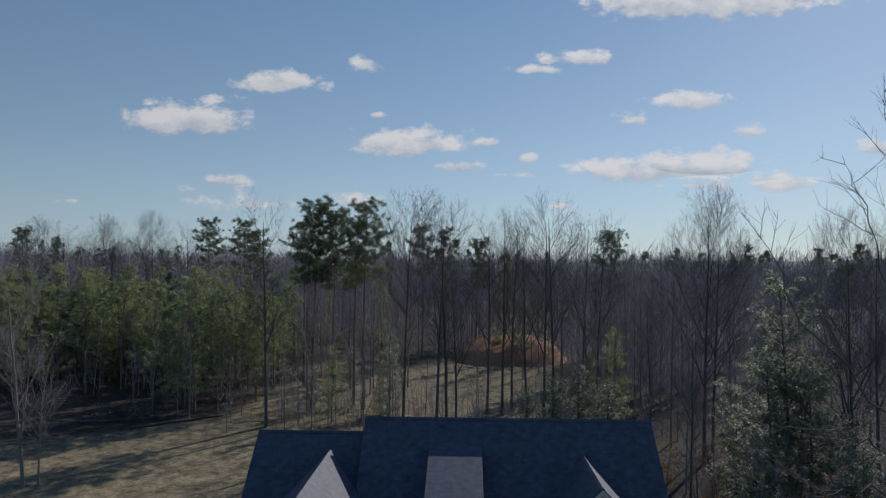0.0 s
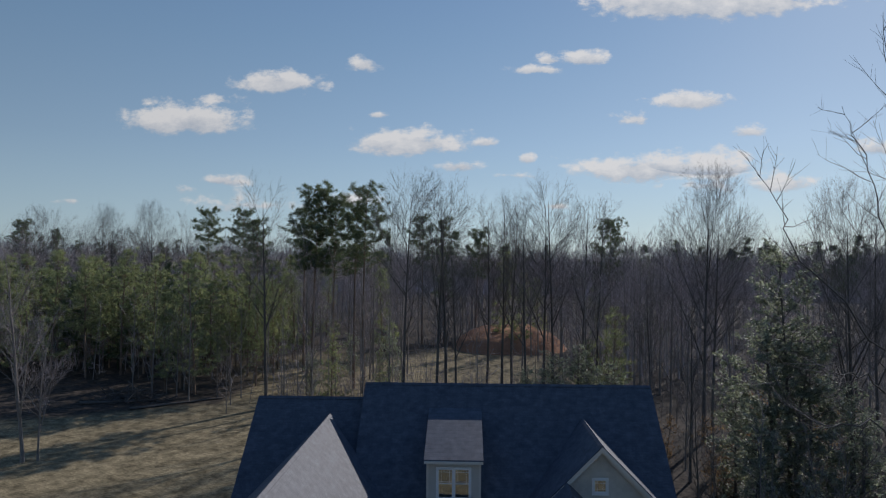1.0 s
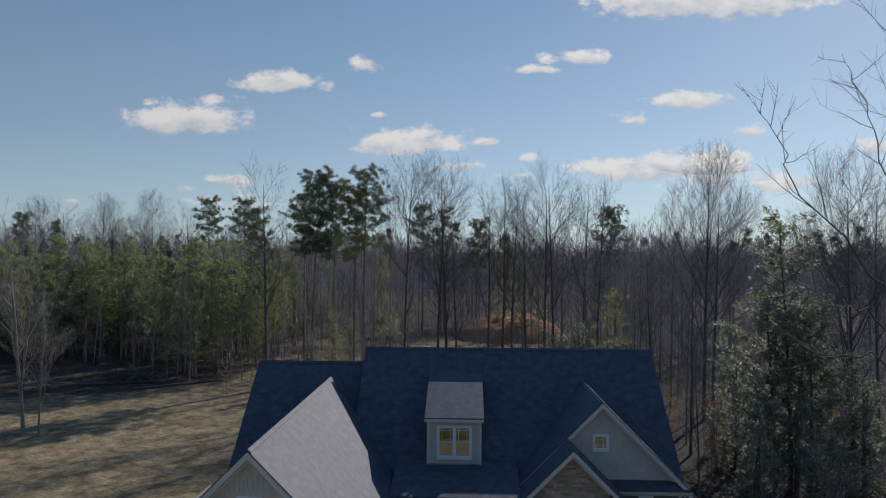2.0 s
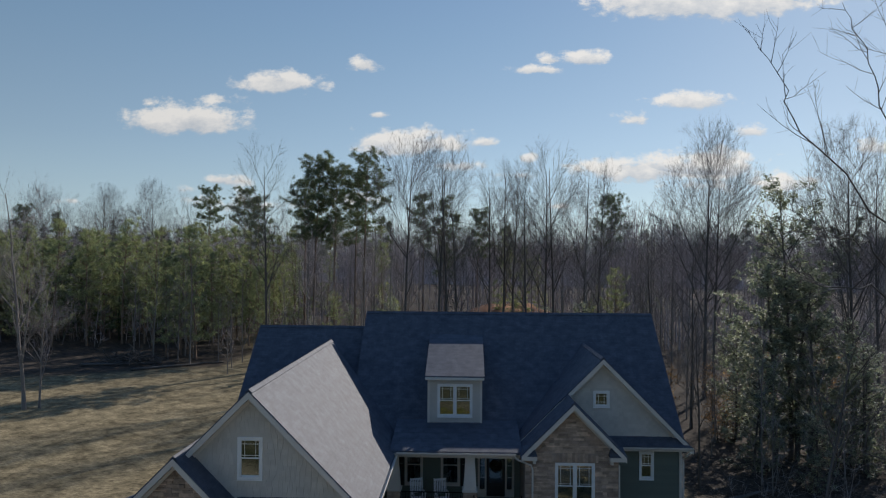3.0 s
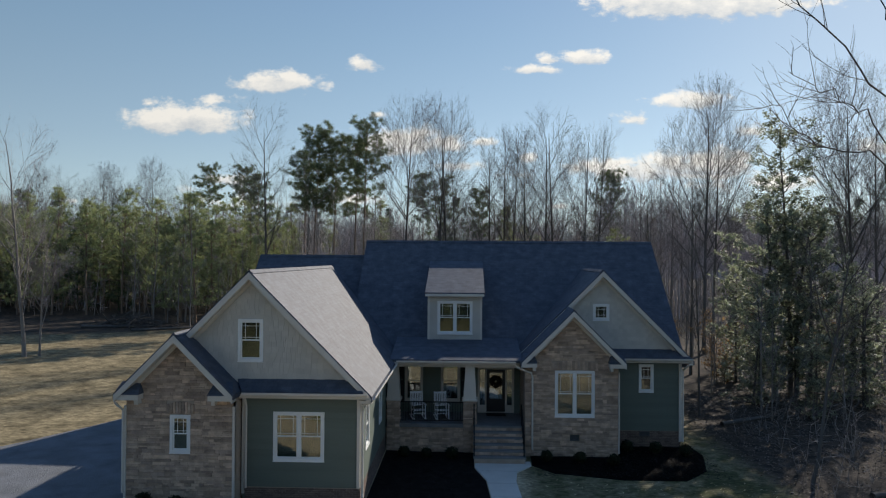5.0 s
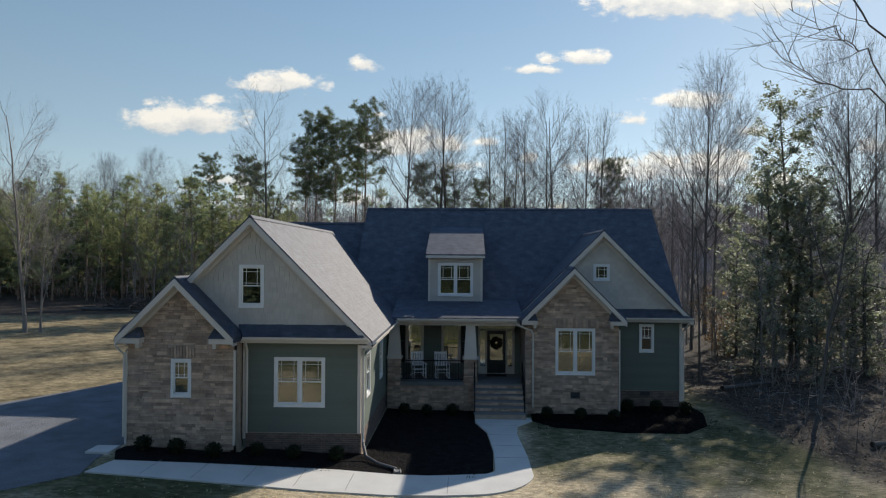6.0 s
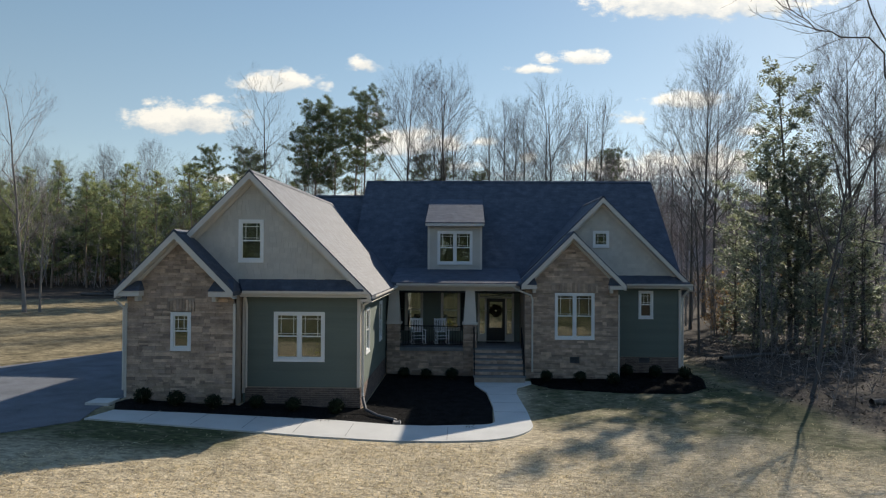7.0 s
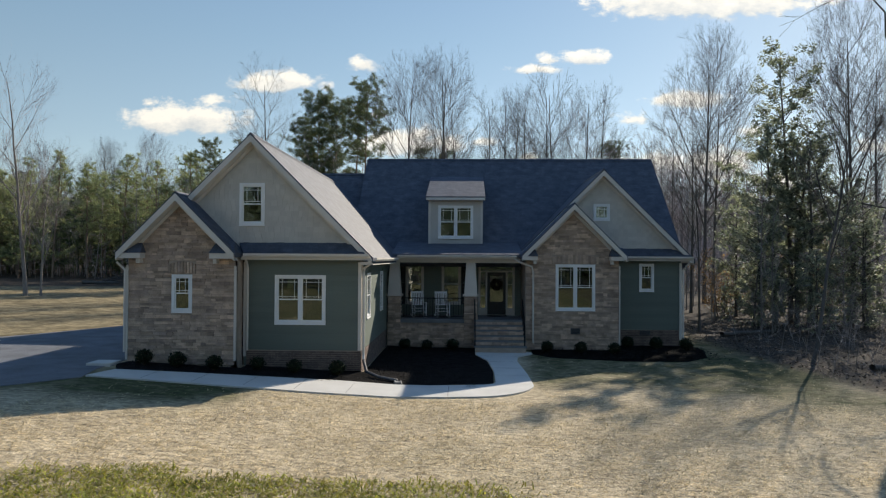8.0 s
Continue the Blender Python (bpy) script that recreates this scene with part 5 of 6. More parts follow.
def bare_tree(seed, H, clear=0.4, limbs=15, fine=2, width=0.17, r0=None, forks=2, lean=(0, 0), thin=1.0, wob=0.014, pale=False):
    """Straight trunk, rising limbs and a rounded crown of branches and fine twigs without leaves. fine: how many orders of twigs."""
    rnd = random.Random(seed)
    r0 = r0 or H * 0.0068
    V, F, V2, F2 = [], [], [], []
    ra, rb = H * width, H * (1 - clear) * 0.56
    cz = H * 1.01 - rb
    trunk = wander(rnd, Vector((0, 0, -0.3)), Vector((lean[0], lean[1], 1)), H * 0.88, 10, wob, 0.012)
    rad = [r0 * (1.3 if i == 0 else 1.0) * (1 - i / 10.4) ** 0.85 + 0.008 for i in range(11)]
    add_tube(V, F, trunk, rad, 6)
    stems = [(trunk, rad, clear, limbs)]

    def axis(z):
        return along(trunk, min(1.0, max(0.0, (z + 0.3) / (H * 0.88))))[0]

    def reach(p, d):
        o = axis(p.z)
        return room(Vector((p.x - o.x, p.y - o.y, p.z)), d, cz, ra, rb)

    def strip(p, e, w):
        s = (e - p).cross(Vector((rnd.gauss(0, 1), rnd.gauss(0, 1), rnd.gauss(0, 0.4)))).normalized() * w
        i = len(V2)
        V2.extend((p - s, p + s, e))
        F2.append((i, i + 1, i + 2))

    turn = rnd.uniform(0, 6.28)
    for k in range(forks):                           # leaders that leave the trunk low and rise with it
        f = clear * rnd.uniform(0.8, 1.0) + 0.16 * k * (1 - clear)
        p, d = along(trunk, f)
        turn += 2.4 + rnd.gauss(0, 0.4)
        a = rnd.uniform(0.45, 0.7)
        dd = Vector((math.cos(turn) * math.sin(a), math.sin(turn) * math.sin(a), math.cos(a)))
        L = max(2.5, reach(p, dd) * rnd.uniform(0.9, 1.0))
        pts = wander(rnd, p, dd, L, 7, 0.05, 0.05)
        rr = rad[min(10, int(f * 10))] * 0.55
        rs = [rr * (1 - i / 7.4) + 0.007 for i in range(8)]
        add_tube(V, F, pts, rs, 5)
        stems.append((pts, rs, 0.2, max(4, int(limbs * 0.55))))
    for pts, rs, c, n in stems:
        for k in range(n):
            t = ((k + rnd.random()) / n) ** 1.25
            f = c + (0.98 - c) * t
            p, d = along(pts, f)
            turn += 2.4 + rnd.gauss(0, 0.5)
            a = 0.80 - 0.22 * t + rnd.gauss(0, 0.12)
            ld = Vector((math.cos(turn) * math.sin(a), math.sin(turn) * math.sin(a), math.cos(a)))
            L = min(H * 0.42, reach(p, ld) * rnd.uniform(0.86, 1.0))
            if L < 0.7:
                continue
            lp = wander(rnd, p, ld, L, 5, 0.055, 0.03)
            lr = max(0.009, min(rs[min(len(rs) - 1, int(f * (len(rs) - 1)))] * 0.5, L * 0.013))
            add_tube(V, F, lp, [lr * (1 - i / 5.5) + 0.003 for i in range(6)], 3)
            nb = max(3, int(L * (2.3 if fine > 1 else 1.2)))
            for b in range(nb):
                g = 0.18 + 0.8 * (b + rnd.random()) / nb
                q, dd = along(lp, g)
                bd = (side_dir(rnd, dd, rnd.uniform(0.45, 0.75)) + Vector((0, 0, 0.18))).normalized()
                bl = min(max(0.7, L * (0.62 - 0.3 * g) * rnd.uniform(0.7, 1.15)), reach(q, bd) + 0.25)
                bp = wander(rnd, q, bd, bl, 2, 0.06, 0.07)
                add_tube(V2, F2, bp, [0.012 * thin, 0.009 * thin, 0.004 * thin], 3)
                n3 = max(2, int(bl * (3.7 if fine > 1 else 1.8)))
                for c3 in range(n3):
                    q3, d3 = along(bp, 0.15 + 0.85 * (c3 + rnd.random()) / n3)
                    s3 = (side_dir(rnd, d3, rnd.uniform(0.4, 0.7)) + Vector((0, 0, 0.15))).normalized()
                    e3 = q3 + s3 * min(rnd.uniform(0.45, 1.15) * (H / 22), reach(q3, s3) + 0.2)
                    strip(q3, e3, 0.0065 * thin)
                    if H > 12:
                        for c4 in range(3 if fine > 1 else 2):
                            q4 = q3.lerp(e3, rnd.uniform(0.25, 1.0))
                            d4 = (side_dir(rnd, (e3 - q3).normalized(), 0.55) + Vector((0, 0, 0.15))) * rnd.uniform(0.3, 0.7) * (1 if fine > 1 else 1.4)
                            strip(q4, q4 + d4, 0.0055 * thin)
    return mesh_of("trunk", V, F, PALE_BARK if pale else BARK), mesh_of("crown", V2, F2, PALE_TWIG if pale else TWIG)


def add_clump(rnd, V, F, c, r, n, w, up=0.25):
    """A tuft of narrow needle blades round c."""
    for _ in range(n):
        d = Vector((rnd.gauss(0, 1), rnd.gauss(0, 1), rnd.gauss(0, 0.8) + up)).normalized()
        s = d.cross(Vector((rnd.gauss(0, 1), rnd.gauss(0, 1), rnd.gauss(0, 1)))).normalized() * w
        b = len(V)
        a = c + d * r * rnd.uniform(0.0, 0.35)
        V.extend((a - s, a + s, a + d * r * rnd.uniform(0.5, 1.0)))
        F.append((b, b + 1, b + 2))


def pine_tree(seed, H, clear=0.5, whorls=13, reach=0.16, blades=20, r=0.5, w=0.028, r0=None, cone=False, inner=0.35, mat=None, puffs=3):
    """A pine: straight trunk, whorls of boughs that fork into sprays, each spray ending in dense puffs of needles."""
    rnd = random.Random(seed)
    r0 = r0 or H * 0.0085
    V, F, V2, F2 = [], [], [], []
    trunk = wander(rnd, Vector((0, 0, -0.3)), Vector((0, 0, 1)), H * 0.98, 8, 0.018, 0.02)
    rad = [r0 * (1 - 0.93 * i / 8) + 0.015 for i in range(9)]
    add_tube(V, F, trunk, rad, 6)
    for k in range(int(whorls * 0.7)):            # dead stubs below the crown
        p, d = along(trunk, rnd.uniform(clear * 0.35, clear))
        add_tube(V, F, wander(rnd, p, side_dir(rnd, d, 1.3), rnd.uniform(0.4, 1.8), 2, 0.1, 0.0), [0.025, 0.018, 0.008], 3)
    a = rnd.uniform(0, 6.28)
    for k in range(whorls):
        f = clear + (0.985 - clear) * (k + rnd.random() * 0.7) / whorls
        t = (f - clear) / (1 - clear)
        size = H * reach * (0.5 + 0.75 * math.sin(math.pi * min(1, 0.2 + 0.72 * t)))
        if cone:
            size = H * reach * (0.25 + 1.0 * (1 - t) ** 0.8)
        for b in range(rnd.randint(2, 4)):
            p, d = along(trunk, min(0.995, f + rnd.uniform(-0.02, 0.02)))
            a += 2.1 + rnd.gauss(0, 0.5)
            L = size * rnd.uniform(0.45, 1.2)
            dd = Vector((math.cos(a), math.sin(a), 0.12 + 0.75 * t))
            bp = wander(rnd, p, dd, L, 3, 0.12, 0.06)
            add_tube(V, F, bp, [0.035, 0.027, 0.018, 0.008], 3)
            for c in range(max(2, int(L * puffs))):
                q, qd = along(bp, inner + (1 - inner) * (c + rnd.random()) / max(2, int(L * puffs)))
                e = q + Vector((rnd.gauss(0, 0.42), rnd.gauss(0, 0.42), rnd.uniform(0.0, 0.45))) * (r / 0.5)
                add_tube(V, F, [q, e], [0.012, 0.006], 3)
                add_clump(rnd, V2, F2, e, r * rnd.uniform(0.75, 1.25), blades, w, 0.45)
    add_clump(rnd, V2, F2, trunk[-1], r, blades, w, 0.6)
    return mesh_of("trunk", V, F, PINE_BARK), mesh_of("crown", V2, F2, mat or NEEDLE, smooth=False)


def leafy_tree(seed, H, radius, leaves, size=0.11, mat=None, low=0.06, stems=1, top=1.6):
    """An evergreen or leaf-holding tree: trunks, boughs, and single leaves set in tufted sprays."""
    rnd = random.Random(seed)
    V, F, V2, F2 = [], [], [], []
    sprays = []
    for s in range(stems):
        many = stems > 1
        h = H * (1.0 if s == 0 else rnd.uniform(0.6, 0.9))
        lean = Vector((rnd.gauss(0, 0.05), rnd.gauss(0, 0.05), 1)) if s else Vector((-0.02, 0, 1))
        trunk = wander(rnd, Vector((rnd.gauss(0, radius * 0.25), rnd.gauss(0, radius * 0.25), -0.3)) if s else Vector((0, 0, -0.3)), lean, h * 0.98, 8, 0.03, 0.02)
        add_tube(V, F, trunk, [H * 0.009 * (1 - 0.93 * i / 8) + 0.012 for i in range(9)], 6)
        n = int(h * (4.5 if many else 6.5))
        a = rnd.uniform(0, 6.28)
        for k in range(n):
            f = low + (0.99 - low) * (k + rnd.random()) / n
            p, d = along(trunk, f)
            a += 2.4 + rnd.gauss(0, 0.5)
            t = (f - low) / (1 - low)
            L = radius * (0.75 + 0.35 * math.sin(math.pi * min(1.0, 0.1 + t * 0.7))) * max(0.1, 1.0 - max(0, t - 0.72) * top) * rnd.uniform(0.4, 1.15) * (0.8 if many else 1)
            if L < 0.2:
                continue
            lp = wander(rnd, p, Vector((math.cos(a), math.sin(a), 0.15 + 0.5 * t)), L, 4, 0.12, 0.03)
            add_tube(V, F, lp, [0.03, 0.025, 0.02, 0.014, 0.008], 3)
            for c in range(max(2, int(L * 3.2))):
                q, qd = along(lp, rnd.uniform(0.3, 1.0))
                sprays.append((q + Vector((rnd.gauss(0, 0.24), rnd.gauss(0, 0.24), rnd.gauss(0, 0.2))), (qd + Vector((rnd.gauss(0, 0.5), rnd.gauss(0, 0.5), 0.2))).normalized()))
    per = max(2, leaves // max(1, len(sprays)))
    for q, g in sprays:
        for _ in range(per):
            c = q + g * rnd.uniform(-0.22, 0.22) + Vector((rnd.gauss(0, 0.1), rnd.gauss(0, 0.1), rnd.gauss(0, 0.08)))
            d = (g * 0.5 + Vector((rnd.gauss(0, 1), rnd.gauss(0, 1), rnd.gauss(-0.25, 0.6)))).normalized()
            s = d.cross(Vector((rnd.gauss(0, 0.45), rnd.gauss(0, 0.45), 1))).normalized()
            l, b = size * rnd.uniform(0.7, 1.3), len(V2)
            V2.extend((c - d * l, c + s * l * 0.45, c + d * l, c - s * l * 0.45))
            F2.append((b, b + 1, b + 2, b + 3))
    return mesh_of("trunk", V, F, BARK), mesh_of("crown", V2, F2, mat or LEAF, smooth=False)


KINDS = {}


def plant(kind, make, x, y, turn=0.0, scale=1.0, label="", category="tree", group="", name="tree", crown_label="", lift=0.0):
    """Stands a tree of a kind at a place; the first of its kind is built, the others are copies."""
    m = pose(x, y, ground_z(x, y) + lift, 0, 0, turn) @ Matrix.Scale(scale, 4)
    if kind not in KINDS:
        t = thing(name, label, category, group=group)
        a, b = make()
        part("trunk", a, None, t)
        part("crown", b, None, t, crown_label)
        t.matrix_basis = m
        KINDS[kind] = t
        return t
    o = KINDS[kind]
    c = o.copy()
    scene.collection.objects.link(c)
    c.matrix_basis = m
    c.name = name
    for ch in o.children:
        k = ch.copy()
        scene.collection.objects.link(k)
        k.parent = c
        k.matrix_parent_inverse = Matrix.Identity(4)
    return tagged(c, label, category, group)


BARE = "tall bare grey-brown hardwood tree in the winter woods"
hero = [lambda s=s, c=c, n=n, sp=sp, f=f: bare_tree(s, 24, c, n, 2, sp, forks=f, thin=0.8) for s, c, n, sp, f in ((11, 0.40, 13, 0.145, 1), (23, 0.46, 11, 0.165, 3), (37, 0.42, 12, 0.132, 2), (41, 0.32, 14, 0.20, 4), (43, 0.38, 13, 0.16, 2))]
mid = [lambda s=s, c=c, f=f: bare_tree(s, 20, c, 13, 1, 0.14, r0=0.11, forks=f, thin=1.3, pale=True) for s, c, f in ((51, 0.36, 1), (62, 0.28, 2), (73, 0.44, 1), (84, 0.32, 2))]
slim = [lambda s=s: bare_tree(s, 10, 0.2, 9, 1, 0.13, r0=0.045, forks=1, pale=True) for s in (91, 92, 93)]
tall_pine = [lambda s=s, c=c, re=re, n=n: pine_tree(s, 25, c, n, re, 52, 0.56, 0.021, mat=DARK_NEEDLE, puffs=3.1) for s, c, re, n in ((101, 0.66, 0.088, 12), (102, 0.56, 0.118, 18), (103, 0.62, 0.105, 15))]
young_pine = [lambda s=s, c=c: pine_tree(s, 14, c, 15, 0.15, 36, 0.50, 0.028, cone=True, puffs=2.3) for s, c in ((111, 0.26), (112, 0.38), (113, 0.12))]

# single trees that stand out: kind, x, y, height, turn
for k, x, y, h, t in ((0, -20.9, 72.0, 25.0, 20), (1, -6.43, 71.5, 26.0, 100), (2, -2.75, 66.6, 24.6, 200), (2, -1.8, 67.2, 25.6, 40), (0, -0.9, 69.0, 20.5, 80),
                      (4, 2.6, 82.0, 24.4, 10), (2, 4.4, 82.5, 25.6, 120), (0, 5.6, 83.5, 25.4, 250), (2, 6.4, 72.5, 23.2, 310),
                      (4, 9.1, 80.0, 26.2, 75), (0, 10.3, 80.5, 26.8, 15), (2, 13.1, 78.0, 25.0, 160), (0, 14.2, 75.0, 23.8, 222),
                      (3, 21.7, 63.4, 24.9, 60), (2, 23.4, 66.0, 23.0, 140), (2, 17.6, 66.0, 17.0, 30), (3, 25.6, 46.5, 21.6, 280), (4, 33.5, 57.0, 22.5, 190),
                      (4, 28.2, 43.0, 20.5, 320), (2, 12.9, 38.5, 10.5, 40), (2, 16.8, 52.0, 15.5, 100), (4, -74.0, 124.0, 24.0, 30), (3, -69.0, 128.0, 24.5, 110), (4, -63.5, 122.0, 23.5, 210),
                      (3, -58.0, 126.0, 25.0, 330), (4, -53.5, 130.0, 24.0, 70), (3, -82.0, 128.0, 24.0, 160)):
    plant(("hero", k), hero[k], x, y, t, h / 24, BARE, "tree", "bare trees")
plant("edge_tree", lambda: bare_tree(61, 19, 0.26, 8, 2, 0.19, r0=0.14, forks=3, wob=0.04, thin=0.7, pale=True), -33.4, 51.2, 0, 1.0, "pale grey bare tree standing alone at the edge of the field", "tree")
plant("edge_tree", None, -32.6, 51.8, 130, 0.62, "pale grey bare tree beside a taller one in the field", "tree")
# tall pines
for k, x, y, h, t in ((2, -12.1, 81.6, 24.8, 0), (0, -13.6, 84.0, 23.0, 50), (1, -20.6, 92.0, 25.8, 10), (1, -17.4, 91.0, 24.5, 120), (2, -22.4, 95.0, 23.0, 80), (2, -47.0, 124.0, 24.0, 30),
                      (2, -40.5, 125.0, 24.0, 200), (2, -36.0, 118.0, 22.0, 90), (1, 23.0, 112.7, 23.0, 60), (2, -8.0, 128.0, 24.0, 100), (0, -4.0, 130.0, 24.0, 300), (1, 2.0, 135.0, 22.0, 20), (1, -116.0, 175.0, 24.0, 70)):
    plant(("tall_pine", k), tall_pine[k], x, y, t, h / 25, "tall dark green pine with a bare trunk", "pine tree", "tall pines", name="pine_tree")

rnd = random.Random(5)


def scatter(n, box4, gap, keep=lambda x, y: True, taken=None):
    """Random places in a rectangle, no two nearer than gap."""
    out = taken if taken is not None else []
    made, tries = [], 0
    while len(made) < n and tries < n * 60:
        tries += 1
        x, y = rnd.uniform(box4[0], box4[1]), rnd.uniform(box4[2], box4[3])
        if keep(x, y) and all((x - a) ** 2 + (y - b) ** 2 > gap * gap for a, b in out):
            out.append((x, y))
            made.append((x, y))
    return made


# the young pine stand beyond the left field
for x, y in scatter(104, (-84, -25, 74, 108), 2.3, lambda x, y: y > 84 + 0.36 * (-50 - x) * (1 if x > -50 else -0.15) and not (x > -32 and y < 76)):
    k = rnd.randrange(3)
    plant(("young_pine", k), young_pine[k], x, y, rnd.uniform(0, 360), rnd.uniform(0.72, 1.2), "young green pine in a dense stand", "pine tree", "pine stand", name="pine_tree")
# slim trees along its edge and behind the house
for x, y in scatter(26, (-38, -4, 60, 80), 1.6, lambda x, y: y > 66 - 0.3 * (x + 4) * (1 if x > -24 else 0.2) + (6 if x < -26 else 0)):
    k = rnd.randrange(3)
    plant(("slim", k), slim[k], x, y, rnd.uniform(0, 360), rnd.uniform(0.8, 1.6), "slim bare sapling at the wood's edge", "sapling", "saplings", name="sapling")
for x, y in scatter(16, (-2, 22, 55, 78), 1.6):
    k = rnd.randrange(3)
    plant(("slim", k), slim[k], x, y, rnd.uniform(0, 360), rnd.uniform(0.7, 1.5), "slim bare sapling at the wood's edge", "sapling", "saplings", name="sapling")
# bare woods: right of the house, behind the clearing, to the left behind the pines
TAKEN = []
for n, area, gap, keep in ((15, (17, 72, 48, 100), 5.0, lambda x, y: x > 17 + 0.12 * (y - 38) and x < y * 0.85 and not (x < 33 and y < 60 and (x - 20) ** 2 + (y - 44) ** 2 < 30)),
                           (36, (-36, 40, 100, 136), 3.6, lambda x, y: abs(x + 2) > 10 or y > 118), (14, (-100, -40, 112, 140), 5.0, lambda x, y: True), (12, (12, 30, 66, 100), 3.5, lambda x, y: True), (10, (-22, -8, 84, 104), 3.5, lambda x, y: True)):
    for x, y in scatter(n, area, gap, keep, TAKEN):
        k = rnd.randrange(4)
        plant(("mid", k), mid[k], x, y, rnd.uniform(0, 360), rnd.uniform(0.85, 1.12), "bare hardwood tree among others in the woods", "tree", "woods")
for x, y in scatter(34, (13.5, 48, 33, 75), 1.8, lambda x, y: x > 14 + 0.1 * (y - 33) and x < y * 0.8):
    k = rnd.randrange(3)
    plant(("slim", k), slim[k], x, y, rnd.uniform(0, 360), rnd.uniform(0.5, 1.3), "slim bare sapling in the undergrowth", "sapling", "saplings", name="sapling")
# evergreens
EVER = lambda: leafy_tree(201, 17.6, 4.1, 48000, 0.108, low=0.06, stems=4, top=1.5)
plant("ever", EVER, 20.7, 44.6, 0, 1.0, "tall dense evergreen with glossy dark leaves", "tree", name="evergreen_tree")
SMALL = lambda: leafy_tree(203, 8.0, 2.2, 4600, 0.11, stems=2)
for x, y, s, t in ((8.0, 64.0, 1.05, 0), (10.8, 66.0, 1.1, 70), (13.0, 63.0, 0.95, 140), (23.5, 41.5, 1.0, 30), (17.4, 41.6, 0.95, 300),  (29.0, 42.0, 1.2, 120), (19.0, 49.0, 1.1, 190), (6.0, 66.5, 0.8, 220), (19.0, 38.0, 0.6, 250),
                   (25.5, 46.0, 1.1, 200), (31.5, 47.0, 1.3, 75)):
    plant("small_ever", SMALL, x, y, t, s, "shrubby evergreen with glossy dark leaves at the wood's edge", "tree", "evergreen undergrowth", name="evergreen_tree")
for x, y, s, t in ((-14.5, 74.5, 0.72, 0), (15.0, 70.0, 1.0, 80), (-9.5, 77.0, 0.5, 150), (12.8, 72.5, 0.7, 10)):
    plant("edge_pine", lambda: pine_tree(115, 12, 0.06, 18, 0.20, 30, 0.38, 0.022, cone=True, inner=0.25), x, y, t, s, "small yellow-green pine at the wood's edge", "pine tree", name="pine_tree")
for x, y in scatter(9, (-34, 44, 92, 134), 5.0, lambda x, y: abs(x + 2) > 10 or y > 118):
    plant(("young_pine", 2), young_pine[2], x, y, rnd.uniform(0, 360), rnd.uniform(0.8, 1.3), "green pine among the bare hardwoods", "pine tree", "pines in the woods", name="pine_tree")
for x, y in scatter(3, (-24, 34, 72, 96), 6.0, lambda x, y: x > 14 or x < -8):
    plant("small_ever", SMALL, x, y, rnd.uniform(0, 360), rnd.uniform(0.6, 1.0), "shrubby evergreen with glossy dark leaves in the woods", "tree", "evergreen undergrowth", name="evergreen_tree")
BEECH = lambda: leafy_tree(207, 5.0, 1.6, 1500, 0.09, mat=DRY, stems=2, low=0.12)
for x, y, s, t in ((18.5, 52.0, 1.0, 0), (27.0, 52.0, 1.3, 80), (24.0, 58.0, 1.2, 150), (16.5, 57.0, 0.8, 220), (31.0, 46.0, 1.1, 280), (17.5, 48.5, 0.7, 20)):
    plant("beech", BEECH, x, y, t, s, "young tree that still holds dry russet leaves", "tree", "russet saplings", name="young_tree")


